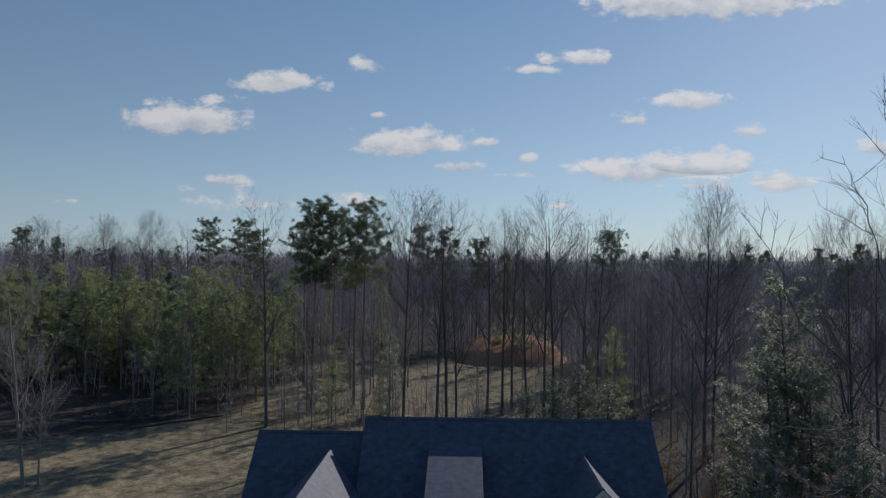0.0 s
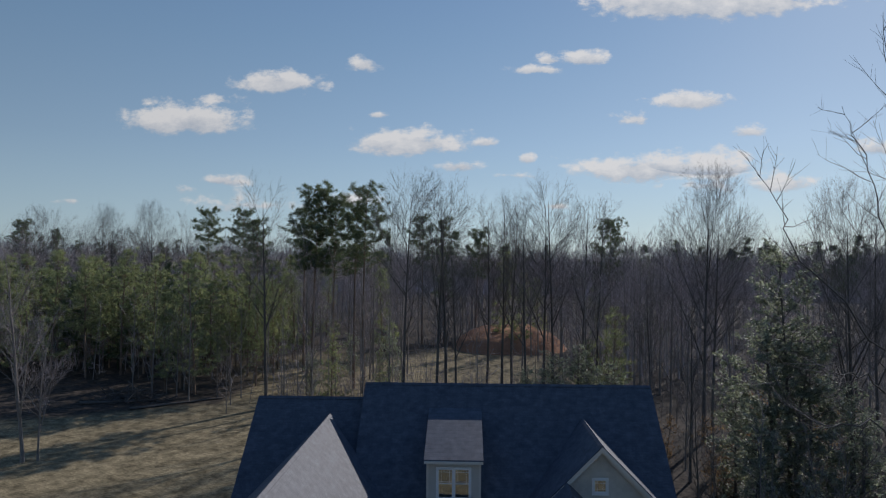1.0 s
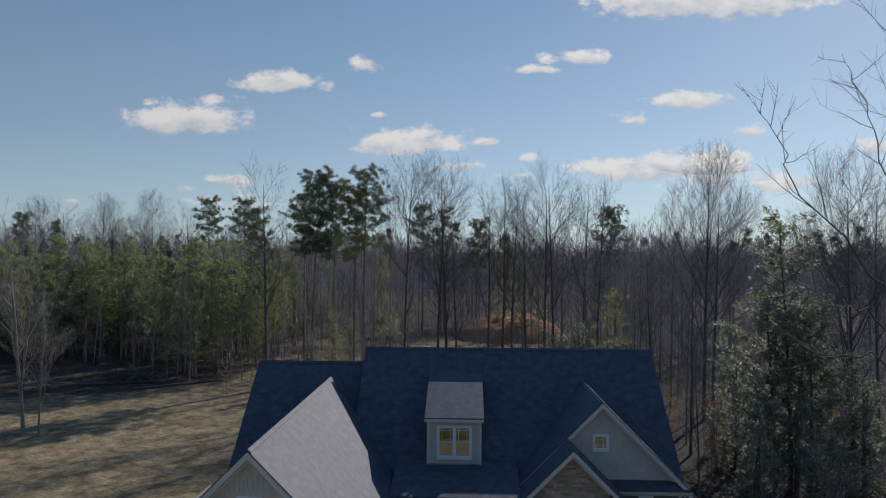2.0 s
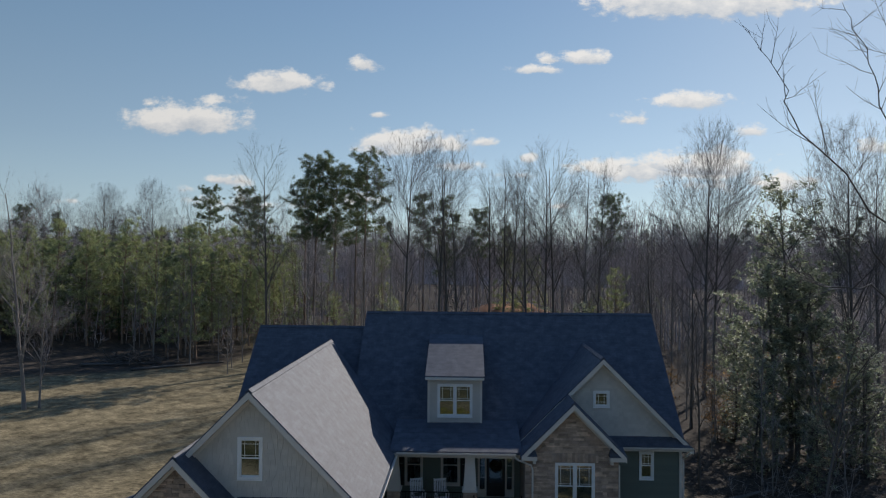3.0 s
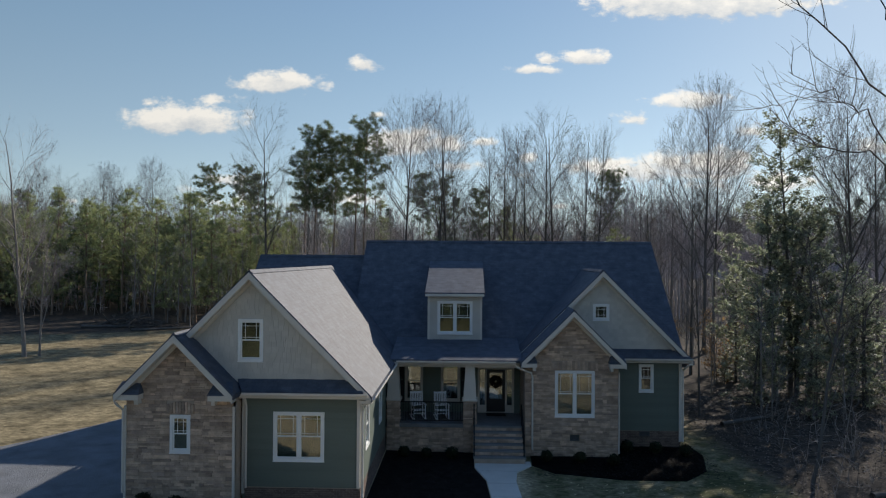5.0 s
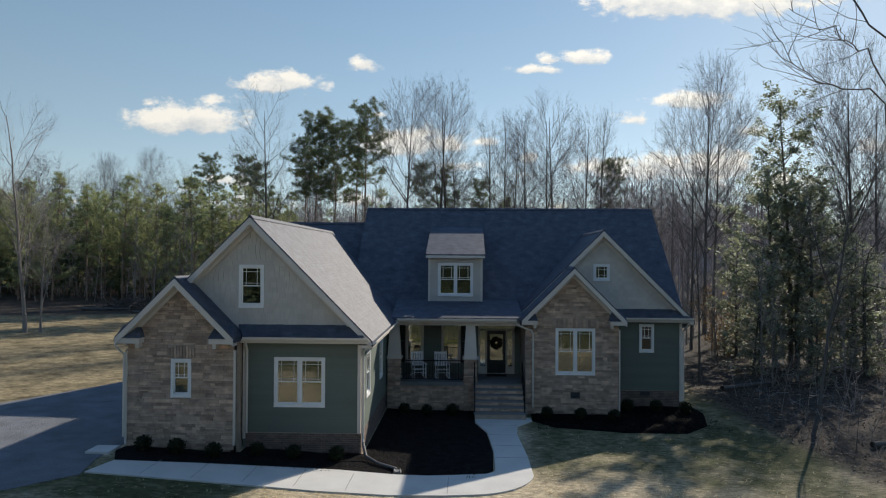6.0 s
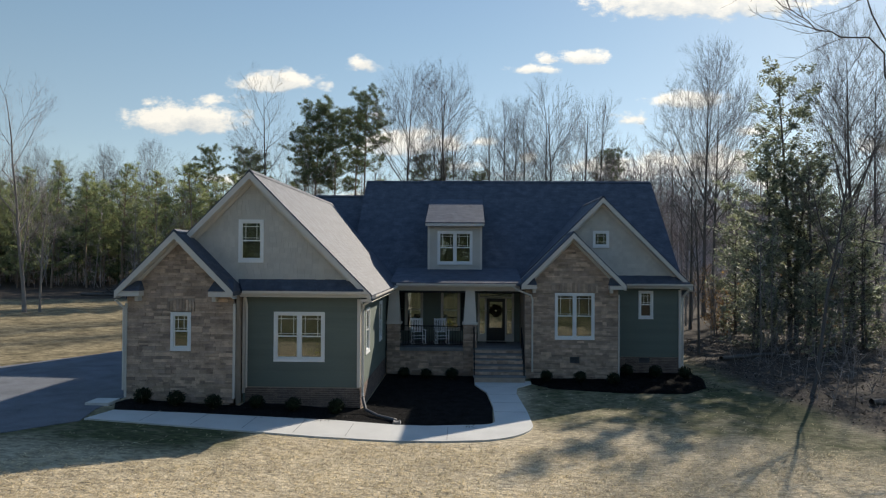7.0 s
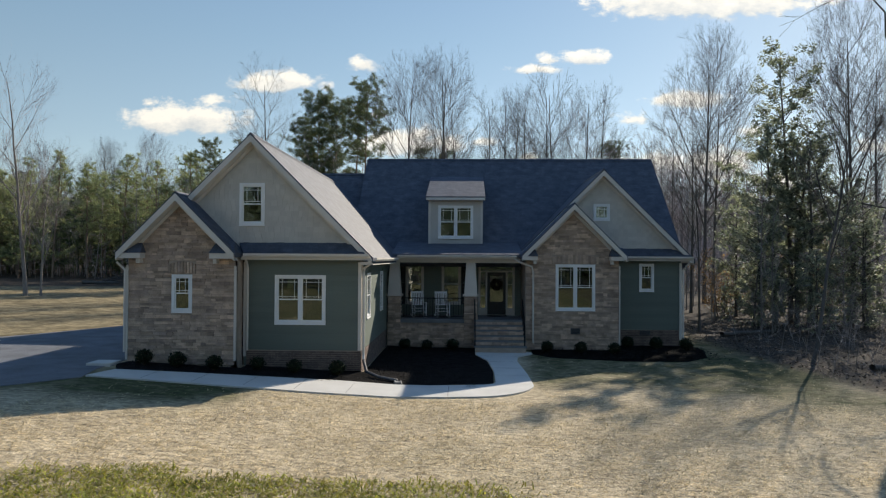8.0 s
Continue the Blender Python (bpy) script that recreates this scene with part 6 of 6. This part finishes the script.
# the near tree whose limbs reach into the picture, and a leaning one
def near_tree():
    rr = random.Random(301)
    V, F, V2, F2 = [], [], [], []
    trunk = [Vector((0.12 * i + 0.22 * math.sin(i * 1.3), 0.16 * math.sin(i * 2.3), -0.3 + 2.6 * i)) for i in range(10)]
    add_tube(V, F, trunk, [0.14 * (1 - 0.93 * i / 9) + 0.02 for i in range(10)], 8)
    limbs = [[Vector(p) for p in ((0.1, 0, 10.2), (-1.4, -1.8, 13.4), (-2.7, -2.1, 14.9), (-4.3, -2.1, 16.8), (-5.0, -2.2, 17.9), (-5.5, -2.1, 19.3))],
             [Vector(p) for p in ((0.2, 0, 13.0), (-0.6, -1.0, 16.0), (-1.2, -1.8, 19.0), (-1.6, -2.2, 22.0), (-1.9, -2.3, 24.2))],
             [Vector(p) for p in ((0.2, 0, 11.0), (1.5, 1.0, 14.0), (2.6, 1.8, 18.0), (3.0, 2.2, 21.5))],
             [Vector(p) for p in ((0.2, 0, 15.0), (0.2, 1.4, 18.0), (0.2, 2.4, 20.6), (-0.4, 3.0, 22.6))],
             [Vector(p) for p in ((0.0, 0, 10.4), (-2.5, -3.0, 11.7), (-4.2, -3.6, 11.9), (-5.3, -3.8, 12.3), (-6.3, -3.8, 13.5))],
             [Vector(p) for p in ((0.0, 0, 11.5), (-2.4, -2.6, 13.0), (-3.9, -3.4, 13.3), (-5.5, -3.6, 14.0))],
             [Vector(p) for p in ((0.1, 0, 5.2), (-1.0, 0.5, 6.2), (-0.6, 0.2, 7.4), (0.4, -0.6, 8.4), (1.8, -1.2, 8.8))]]
    for lp in limbs:
        lp[:] = [along(lp, i / 14)[0] + Vector((rr.gauss(0, 0.10), rr.gauss(0, 0.10), rr.gauss(0, 0.10))) * (0 < i) for i in range(15)]
        n = len(lp) - 1
        add_tube(V, F, lp, [(0.034 if lp is limbs[0] else 0.026) * (1 - 0.92 * i / n) + 0.005 for i in range(n + 1)], 6)
        for b in range(11):
            f = rr.uniform(0.3, 1.0)
            q, dd = along(lp, f)
            bp = wander(rr, q, side_dir(rr, dd, rr.uniform(0.4, 0.9)), rr.uniform(0.9, 2.6) * (1.3 - f * 0.6), 4, 0.12, 0.10)
            add_tube(V2, F2, bp, [0.015, 0.012, 0.009, 0.007, 0.004], 4)
            for c3 in range(5):
                q3, d3 = along(bp, rr.uniform(0.2, 1.0))
                tp = wander(rr, q3, side_dir(rr, d3, rr.uniform(0.4, 0.8)), rr.uniform(0.3, 0.9), 2, 0.12, 0.08)
                add_tube(V2, F2, tp, [0.006, 0.005, 0.003], 3)
    return mesh_of("trunk", V, F, BARK), mesh_of("crown", V2, F2, TWIG)


plant("near", near_tree, 14.7, 23.8, 0, 1.0, "bare tree whose long limbs reach over the lawn", "tree")
plant("leaning", lambda: bare_tree(305, 13, 0.45, 8, 2, 0.15, r0=0.065, forks=2, lean=(0.24, 0.0), wob=0.085), 13.3, 27.0, 0, 1.0, "slim bare tree leaning away from the lawn", "tree")
# trees behind the camera, which the windows mirror
def rear_pines():
    r = random.Random(80)
    V, F = [], []
    for i in range(84):
        x, y = -84 + i * 2.0 + r.gauss(0, 0.8), -24 - r.random() * 14
        z, h = ground_z(x, y), r.uniform(11, 16)
        add_tube(V, F, [Vector((x, y, z - 0.3)), Vector((x, y, z + h))], [0.16, 0.03], 4)
        for k in range(44):
            f = r.uniform(0.12, 1.0)
            w = (1.04 - f) ** 0.6 * 4.6
            add_clump(r, V, F, Vector((x + r.gauss(0, w * 0.45), y + r.gauss(0, w * 0.45), z + h * f)), 1.6, 14, 0.22)
    tagged(new("rear_pines", mesh_of("rear_pines", V, F, DARK_NEEDLE, smooth=False)), "dense row of dark green pines across the road", "woods", kind="stuff")


rear_pines()
for x, y in scatter(10, (-40, 40, -50, -40), 5.0):
    k = rnd.randrange(4)
    plant(("mid", k), mid[k], x, y, rnd.uniform(0, 360), rnd.uniform(0.8, 1.1), "bare hardwood tree across the road", "tree", "woods")


def far_woods():
    """The woods beyond, to the horizon: trees with rounded crowns of fine twigs, joined."""
    r = random.Random(77)
    V, F = [], []
    for _ in range(1250):
        y = 96 + 300 * r.random() ** 1.5
        x = r.uniform(-0.78, 0.78) * (y + 12)
        if y < 132 and (-95 < x < 22) or x > 20 and y < 84 + 0.4 * x:
            continue
        z, h, rc = ground_z(x, y), r.uniform(16.5, 21.5), r.uniform(2.6, 4.6)
        thick = 1 + y / 110
        top = Vector((x + r.gauss(0, 0.5), y, z + h * 0.9))
        add_tube(V, F, [Vector((x, y, z - 0.5)), top], [0.17, 0.03], 3)
        mid, hh = Vector((x, y, z + h * 0.66)), h * 0.34
        for k in range(10):
            p = Vector((x, y, z)).lerp(top, r.uniform(0.35, 0.8))
            a = r.uniform(0, 6.28)
            add_tube(V, F, [p, p + Vector((math.cos(a) * rc * 0.7, math.sin(a) * rc * 0.7, hh * r.uniform(0.4, 0.8)))], [0.022 * thick, 0.008 * thick], 3)
        for k in range(150 if y < 220 else 105):
            d = Vector((r.gauss(0, 1), r.gauss(0, 1), r.gauss(0.15, 1))).normalized() * r.random() ** 0.35
            p = mid + Vector((d.x * rc, d.y * rc, d.z * hh)) * 0.85
            g = (Vector((d.x, d.y, d.z * 0.6 + 0.75)) + Vector((r.gauss(0, 0.3), r.gauss(0, 0.3), 0))).normalized()
            w = g.cross(Vector((r.gauss(0, 1), r.gauss(0, 1), 0.2))).normalized() * 0.017 * thick
            n = len(V)
            V.extend((p - w, p + w, p + g * r.uniform(1.0, 2.4)))
            F.append((n, n + 1, n + 2))
    tagged(new("far_woods", mesh_of("far_woods", V, F, PALE_TWIG)), "bare brown winter woods reaching to the horizon", "woods", kind="stuff")


far_woods()


def far_pines():
    r = random.Random(78)
    V, F = [], []
    for _ in range(110):
        y = 135 + 230 * r.random()
        x = r.uniform(-0.75, 0.75) * y
        z, h = ground_z(x, y), r.uniform(15, 22)
        for k in range(26):
            f = r.uniform(0.55, 1.0)
            w = (1.02 - f) ** 0.6 * 4.2
            add_clump(r, V, F, Vector((x + r.gauss(0, w * 0.45), y + r.gauss(0, w * 0.45), z + h * f)), 1.1, 22, 0.13)
    tagged(new("far_pines", mesh_of("far_pines", V, F, DARK_NEEDLE, smooth=False)), "scattered dark green pine crowns in the far woods", "woods", kind="stuff")


far_pines()


def pine_thicket():
    """The dense heart of the young pine stand, its inner shade put into darker needles."""
    r = random.Random(81)
    V, F = [], []
    for _ in range(150):
        x, y = r.uniform(-100, -32), r.uniform(92, 126)
        z, h = ground_z(x, y), r.uniform(9, 14)
        add_tube(V, F, [Vector((x, y, z - 0.3)), Vector((x, y, z + h))], [0.1, 0.02], 4)
        for k in range(24):
            f = r.uniform(0.06, 1.0)
            w = (1.04 - f) ** 0.7 * 3.4
            add_clump(r, V, F, Vector((x + r.gauss(0, w * 0.45), y + r.gauss(0, w * 0.45), z + h * f)), 0.85, 22, 0.10)
    tagged(new("pine_thicket", mesh_of("pine_thicket", V, F, DARK_NEEDLE, smooth=False)), "dense green thicket of young pines", "woods", kind="stuff")


pine_thicket()


def canopy():
    """The last woods towards the horizon: a ragged sheet of tree tops."""
    r = random.Random(79)
    V, F = [], []
    rows = [300 * 1.045 ** k for k in range(46)]
    n = 300
    for j, dist in enumerate(rows):
        for i in range(n + 1):
            a = -0.95 + 1.9 * (i + 0.5 * (j % 2)) / n
            z = 12.0 + 2.6 * min(1, dist / 700) + 1.8 * noise.noise(Vector((i * 0.09, j * 0.6, 0))) + r.uniform(-1.6, 2.0)
            V.append(Vector((math.sin(a) * dist, math.cos(a) * dist, z if j else 0.0)))
    for j in range(len(rows) - 1):
        for i in range(n):
            o = j * (n + 1) + i
            F.append((o, o + 1, o + n + 2, o + n + 1))
    tagged(new("horizon_woods", mesh_of("horizon_woods", V, F, PALE_TWIG, smooth=False)), "grey-brown woods along the horizon", "woods", kind="stuff")


canopy()


def brush(name, label, n, area, keep, seed, lo, hi, w=1.0, twigs=1.0, mat=None):
    """Thin stems and twigs that fill the woods between the trunks."""
    r = random.Random(seed)
    V, F = [], []
    made = 0
    while made < n:
        x, y = r.uniform(area[0], area[1]), r.uniform(area[2], area[3])
        if not keep(x, y):
            continue
        made += 1
        z, h = ground_z(x, y), r.uniform(lo, hi)
        top = Vector((x + r.gauss(0, 0.17 * h), y + r.gauss(0, 0.17 * h), z + h))
        foot = Vector((x, y, z - 0.2))
        add_tube(V, F, [foot, top], [0.010 + 0.003 * h, 0.006], 3)
        for _ in range(int((5 + h * 0.7) * twigs)):
            p = foot.lerp(top, r.uniform(0.15, 1.0))
            d = Vector((r.gauss(0, 0.8), r.gauss(0, 0.8), r.uniform(-0.1, 1.1))).normalized()
            e = p + d * r.uniform(0.25, 0.4) * (0.8 + h * 0.35)
            add_tube(V, F, [p, e], [0.014 * w, 0.006 * w], 3)
            q = p.lerp(e, r.uniform(0.4, 0.9))
            g = q + (d + Vector((r.gauss(0, 0.7), r.gauss(0, 0.7), 0.3))).normalized() * r.uniform(0.3, 0.9)
            s = d.cross(g - q).normalized() * 0.009 * w
            i = len(V)
            V.extend((q - s, q + s, g))
            F.append((i, i + 1, i + 2))
            q = p.lerp(e, r.uniform(0.3, 1.0))
            g = q + (d + Vector((r.gauss(0, 0.8), r.gauss(0, 0.8), 0.2))).normalized() * r.uniform(0.3, 0.8)
            V.extend((q - s, q + s, g))
            F.append((i + 3, i + 4, i + 5))
    tagged(new(name, mesh_of(name, V, F, mat or PALE_TWIG)), label, "undergrowth", kind="stuff")


brush("undergrowth", "thin bare undergrowth under the hardwoods", 420, (12.5, 66, 34, 92), lambda x, y: x > 13.5 + 0.10 * (y - 30) and x < y * 0.85 and not (x < y * 0.39 and 37 < y < 66), 401, 1.0, 6, 1.1, 1.4, mat=GREY_TWIG)
brush("undergrowth", "dense bare thicket in the far woods", 350, (-130, 130, 132, 185), lambda x, y: abs(x) < y * 0.74, 405, 7, 17, 2.0)
brush("undergrowth", "thin bare undergrowth behind the clearing", 800, (-80, 70, 84, 132), lambda x, y: woods_floor(x, y) > 0.6 and abs(x) < y * 0.7, 402, 2.5, 13, 1.7, 1.2)
brush("undergrowth", "thin bare undergrowth along the far edge of the yard", 330, (-24, 14, 62, 82), lambda x, y: y > 66 - 0.3 * (x + 4) * (1 if x > -24 else 0.2), 403, 1.0, 7, 1.1)
brush("undergrowth", "low bare undergrowth beside the lawn", 150, (12.8, 26, 14, 38), lambda x, y: x > 12.6 + 0.1 * max(0.0, y - 26), 404, 0.5, 2.4, mat=GREY_TWIG)


# ---- the yard ----
SHRUB = material("shrub_leaves", (0.011, 0.016, 0.009), rough=0.75, vary=0.3, scale=3, fine=20, bump=0, spec=0.12, tint=(0.022, 0.032, 0.014), island=0.4)
STEM = material("shrub_stems", (0.09, 0.07, 0.05), rough=0.9, vary=0.2, bump=0)


def shrub(seed, r=0.28):
    """A clipped round shrub: stems and many small leaves."""
    rr = random.Random(seed)
    V, F, V2, F2 = [], [], [], []
    for k in range(9):
        d = Vector((rr.gauss(0, 0.5), rr.gauss(0, 0.5), 1)).normalized()
        add_tube(V, F, [Vector((0, 0, -0.05)), d * r * 1.6], [0.012, 0.004], 3)
    for k in range(900):
        d = Vector((rr.gauss(0, 1), rr.gauss(0, 1), rr.gauss(0, 1))).normalized()
        c = Vector((0, 0, r * 0.85)) + Vector((d.x, d.y, d.z * 0.85)) * r * rr.uniform(0.55, 1.0) * (1 + 0.22 * noise.noise(d * 2.2 + Vector((seed, 0, 0))))
        if c.z < 0.01:
            continue
        a = Vector((rr.gauss(0, 1), rr.gauss(0, 1), rr.gauss(0, 1))).normalized()
        s = a.cross(d).normalized()
        l = rr.uniform(0.025, 0.045)
        n = len(V2)
        V2.extend((c - a * l, c + s * l * 0.6, c + a * l, c - s * l * 0.6))
        F2.append((n, n + 1, n + 2, n + 3))
    return mesh_of("stems", V, F, STEM), mesh_of("leaves", V2, F2, SHRUB, smooth=False)


for i, (x, y, s) in enumerate(((-10.35, 21.9, 1.05), (-9.25, 21.85, 1.05), (-8.0, 21.75, 1.0), (-6.75, 22.2, 0.95), (-5.55, 22.2, 0.95), (-4.15, 22.25, 1.05),
                               (-2.6, 29.5, 1.0), (-1.65, 29.5, 0.95), (-0.55, 29.5, 1.05), (3.45, 29.3, 1.0), (4.85, 29.15, 1.0), (6.2, 28.9, 1.0), (7.2, 30.9, 1.1), (8.4, 30.7, 1.1), (9.6, 30.4, 1.1))):
    plant(("shrub", i % 3), lambda i=i: shrub(500 + i), x, y, i * 47, s, "small round dark green shrub in the mulch", "shrub", "foundation shrubs", name="shrub", lift=0.03)
for o in bpy.data.objects:
    if o.parent and o.parent.name.startswith("shrub"):
        o.name = "stems" if o.data.name.startswith("stems") else "leaves"


def blades(name, label, n, area, keep, seed, mat, lo, hi, width, flat):
    """Single blades of grass, joined."""
    r = random.Random(seed)
    V, F = [], []
    made = 0
    while made < n:
        x, y = r.uniform(area[0], area[1]), r.uniform(area[2], area[3])
        k = keep(x, y)
        if r.random() > k:
            made += 0.2
            continue
        made += 1
        a = r.gauss(0.35, 0.9) if flat > 1 else r.uniform(0, 6.28)
        d = Vector((math.cos(a), math.sin(a), abs(r.gauss(0, 0.25)) if flat > 1 else r.uniform(0.15, 1.1))).normalized() * r.uniform(lo, hi)
        s = Vector((-math.sin(a), math.cos(a), 0)) * width
        p = Vector((x, y, ground_z(x, y) + r.uniform(0.0, 0.03) * flat))
        b = len(V)
        V.extend((p - s, p + s, p + d * 0.6 + s * 0.7, p + d * 0.6 - s * 0.7, p + d + Vector((0, 0, -0.15 * d.length))))
        F.extend(((b, b + 1, b + 2, b + 3), (b + 3, b + 2, b + 4)))
    tagged(new(name, mesh_of(name, V, F, mat, smooth=False)), label, "grass", kind="stuff")


STRAW = material("straw_grass", (0.585, 0.492, 0.35), rough=0.8, vary=0.25, scale=0.6, fine=5, bump=0, spec=0.2, tint=(0.44, 0.37, 0.25), island=0.45)
WEED = material("green_weeds", (0.24, 0.27, 0.07), rough=0.7, vary=0.3, scale=0.8, fine=5, bump=0, spec=0.2, tint=(0.36, 0.30, 0.12), island=0.4)

translucent(STRAW, 0.3)
translucent(WEED, 0.45, (1.0, 1.05, 0.5))


def on_lawn(x, y):
    if y > 19.2 - 0.02 * x and -12 < x < 2.3:
        return 0.0
    if x > 11.5 or x < -10.6 and y > 15.0:
        return 0.0
    clump = 0.5 + 0.5 * noise.noise(Vector((x * 1.3, y * 1.3, 4.0))) + 0.35 * noise.noise(Vector((x * 0.35, y * 0.35, 1.0)))
    return min(1.0, max(0.08, clump)) * (1.0 if y < 20 else 0.5) * (1 - 0.92 * min(1.0, sprout_and_shade(x, y)))


blades("straw_grass", "matted dry straw-coloured lawn grass", 66000, (-14, 13, 9.5, 27), on_lawn, 601, STRAW, 0.06, 0.15, 0.009, 2)


def weedy(x, y):
    edge = 12.3 + 0.4 * noise.noise(Vector((x * 0.8, 0, 2))) - 0.03 * max(0.0, abs(x + 2.6) - 2.2) ** 2
    return ramp01(1.7 - x, 0, 2.4) * ramp01(x, -8.2, -6.6) * max(0.0, min(1.0, (edge - y) * 1.6)) * (0.45 + 0.55 * (noise.noise(Vector((x * 1.6, y * 1.6, 7))) > -0.15))


blades("green_weeds", "low green weeds at the foot of the lawn", 20000, (-8, 4.5, 9.0, 13.0), weedy, 602, WEED, 0.06, 0.19, 0.013, 0.3)


# leaf litter under the edge of the woods
LITTER = material("fallen_leaves", (0.115, 0.09, 0.074), rough=0.85, vary=0.3, scale=0.8, fine=5, bump=0, spec=0.15, tint=(0.17, 0.14, 0.118), island=0.4)
r = random.Random(9)
V, F = [], []
for k in range(14000):
    x, y = r.uniform(11.0, 24), r.uniform(14, 46)
    if woods_floor(x, y) < r.random():
        continue
    c = Vector((x, y, ground_z(x, y) + r.uniform(0.01, 0.06)))
    a = r.uniform(0, 6.28)
    d, s = Vector((math.cos(a), math.sin(a), r.gauss(0, 0.3))) * 0.055, Vector((-math.sin(a), math.cos(a), r.gauss(0, 0.3))) * 0.035
    n = len(V)
    V.extend((c - d, c + s, c + d, c - s))
    F.append((n, n + 1, n + 2, n + 3))
tagged(new("leaf_litter", mesh_of("leaf_litter", V, F, LITTER, smooth=False)), "fallen brown leaves under the trees", "leaf litter", kind="stuff")

# mulch chips
CHIPS = material("bark_chips", (0.009, 0.0086, 0.0084), rough=0.9, vary=0.4, scale=3, fine=30, bump=0, tint=(0.032, 0.030, 0.029), island=0.5, spec=0.08)
r = random.Random(10)
V, F = [], []
for k in range(9000):
    x, y = (r.uniform(-11, 0.9), r.uniform(21, 30)) if k % 3 else (r.uniform(2.9, 10.5), r.uniform(27.2, 31))
    if y > 22.5 and x < -3.4 or (x < 0 and y < 21.45 and x > -4) or (x > 0.35 and x < 2.9):
        continue
    c = Vector((x, y, ground_z(x, y) + 0.05 + r.uniform(0, 0.03)))
    a = r.uniform(0, 6.28)
    d, s = Vector((math.cos(a), math.sin(a), r.gauss(0, 0.35))) * r.uniform(0.03, 0.07), Vector((-math.sin(a), math.cos(a), r.gauss(0, 0.3))) * 0.014
    n = len(V)
    V.extend((c - d, c + s, c + d, c - s))
    F.append((n, n + 1, n + 2, n + 3))
tagged(new("mulch_chips", mesh_of("mulch_chips", V, F, CHIPS, smooth=False)), "loose black bark chips", "mulch", kind="stuff")

# mound of red clay beyond the clearing
CLAY = material("red_clay", (0.36, 0.205, 0.125), rough=0.95, vary=0.3, scale=0.25, fine=2.5, bump=1.0, depth=0.3, tint=(0.30, 0.15, 0.09), spec=0.1)
V, F = [], []
nx, ny = 44, 26
for j in range(ny + 1):
    for i in range(nx + 1):
        u, v = -1 + 2 * i / nx, -1 + 2 * j / ny
        x, y = 8.2 + u * 10.5, 129 + v * 12
        e = max(0.0, 1 - (abs(u) ** 3 + abs(v) ** 2.5))
        V.append(Vector((x, y, ground_z(x, y) - 0.3 + 3.9 * e ** 0.8 + 0.7 * e * noise.noise(Vector((x * 0.3, y * 0.3, 5))))))
for j in range(ny):
    for i in range(nx):
        o = j * (nx + 1) + i
        F.append((o, o + 1, o + nx + 2, o + nx + 1))
tagged(new("clay_mound", mesh_of("clay_mound", V, F, CLAY)), "long mound of bare red clay beyond the clearing", "mound")


# brush pile and fallen logs at the edge of the pines
def log(x0, y0, x1, y1, rad, name="log", label="fallen grey log lying in the dry grass"):
    rr = random.Random(int(x0 * 10))
    V, F = [], []
    a, b = Vector((x0, y0, ground_z(x0, y0) + rad)), Vector((x1, y1, ground_z(x1, y1) + rad * 0.7))
    add_tube(V, F, [a.lerp(b, i / 6) + Vector((0, rr.gauss(0, 0.06), rr.gauss(0, 0.02))) for i in range(7)], [rad * (1 - 0.06 * i) for i in range(7)], 7)
    tagged(new(name, mesh_of(name, V, F, BARK)), label, "log", "fallen logs")


log(-34.0, 69.0, -27.0, 76.0, 0.14)
log(-40.0, 70.5, -33.5, 73.5, 0.18)
log(14.6, 25.2, 17.5, 27.0, 0.12)
log(13.2, 36.0, 16.8, 38.0, 0.13)
V, F = [], []
r = random.Random(12)
for k in range(150):
    c = Vector((-36 + r.gauss(0, 1.9), 73.5 + r.gauss(0, 0.9), 0))
    c.z = ground_z(c.x, c.y) + r.uniform(0.05, 1.3) * max(0.1, 1 - abs(c.x + 36) / 4)
    d = Vector((r.gauss(0, 1), r.gauss(0, 1), r.gauss(0, 0.4))).normalized() * r.uniform(0.5, 1.6)
    add_tube(V, F, [c - d, c + d], [r.uniform(0.02, 0.07), 0.015], 4)
tagged(new("brush_pile", mesh_of("brush_pile", V, F, BARK)), "heap of cut branches before the pines", "brush pile", kind="stuff")
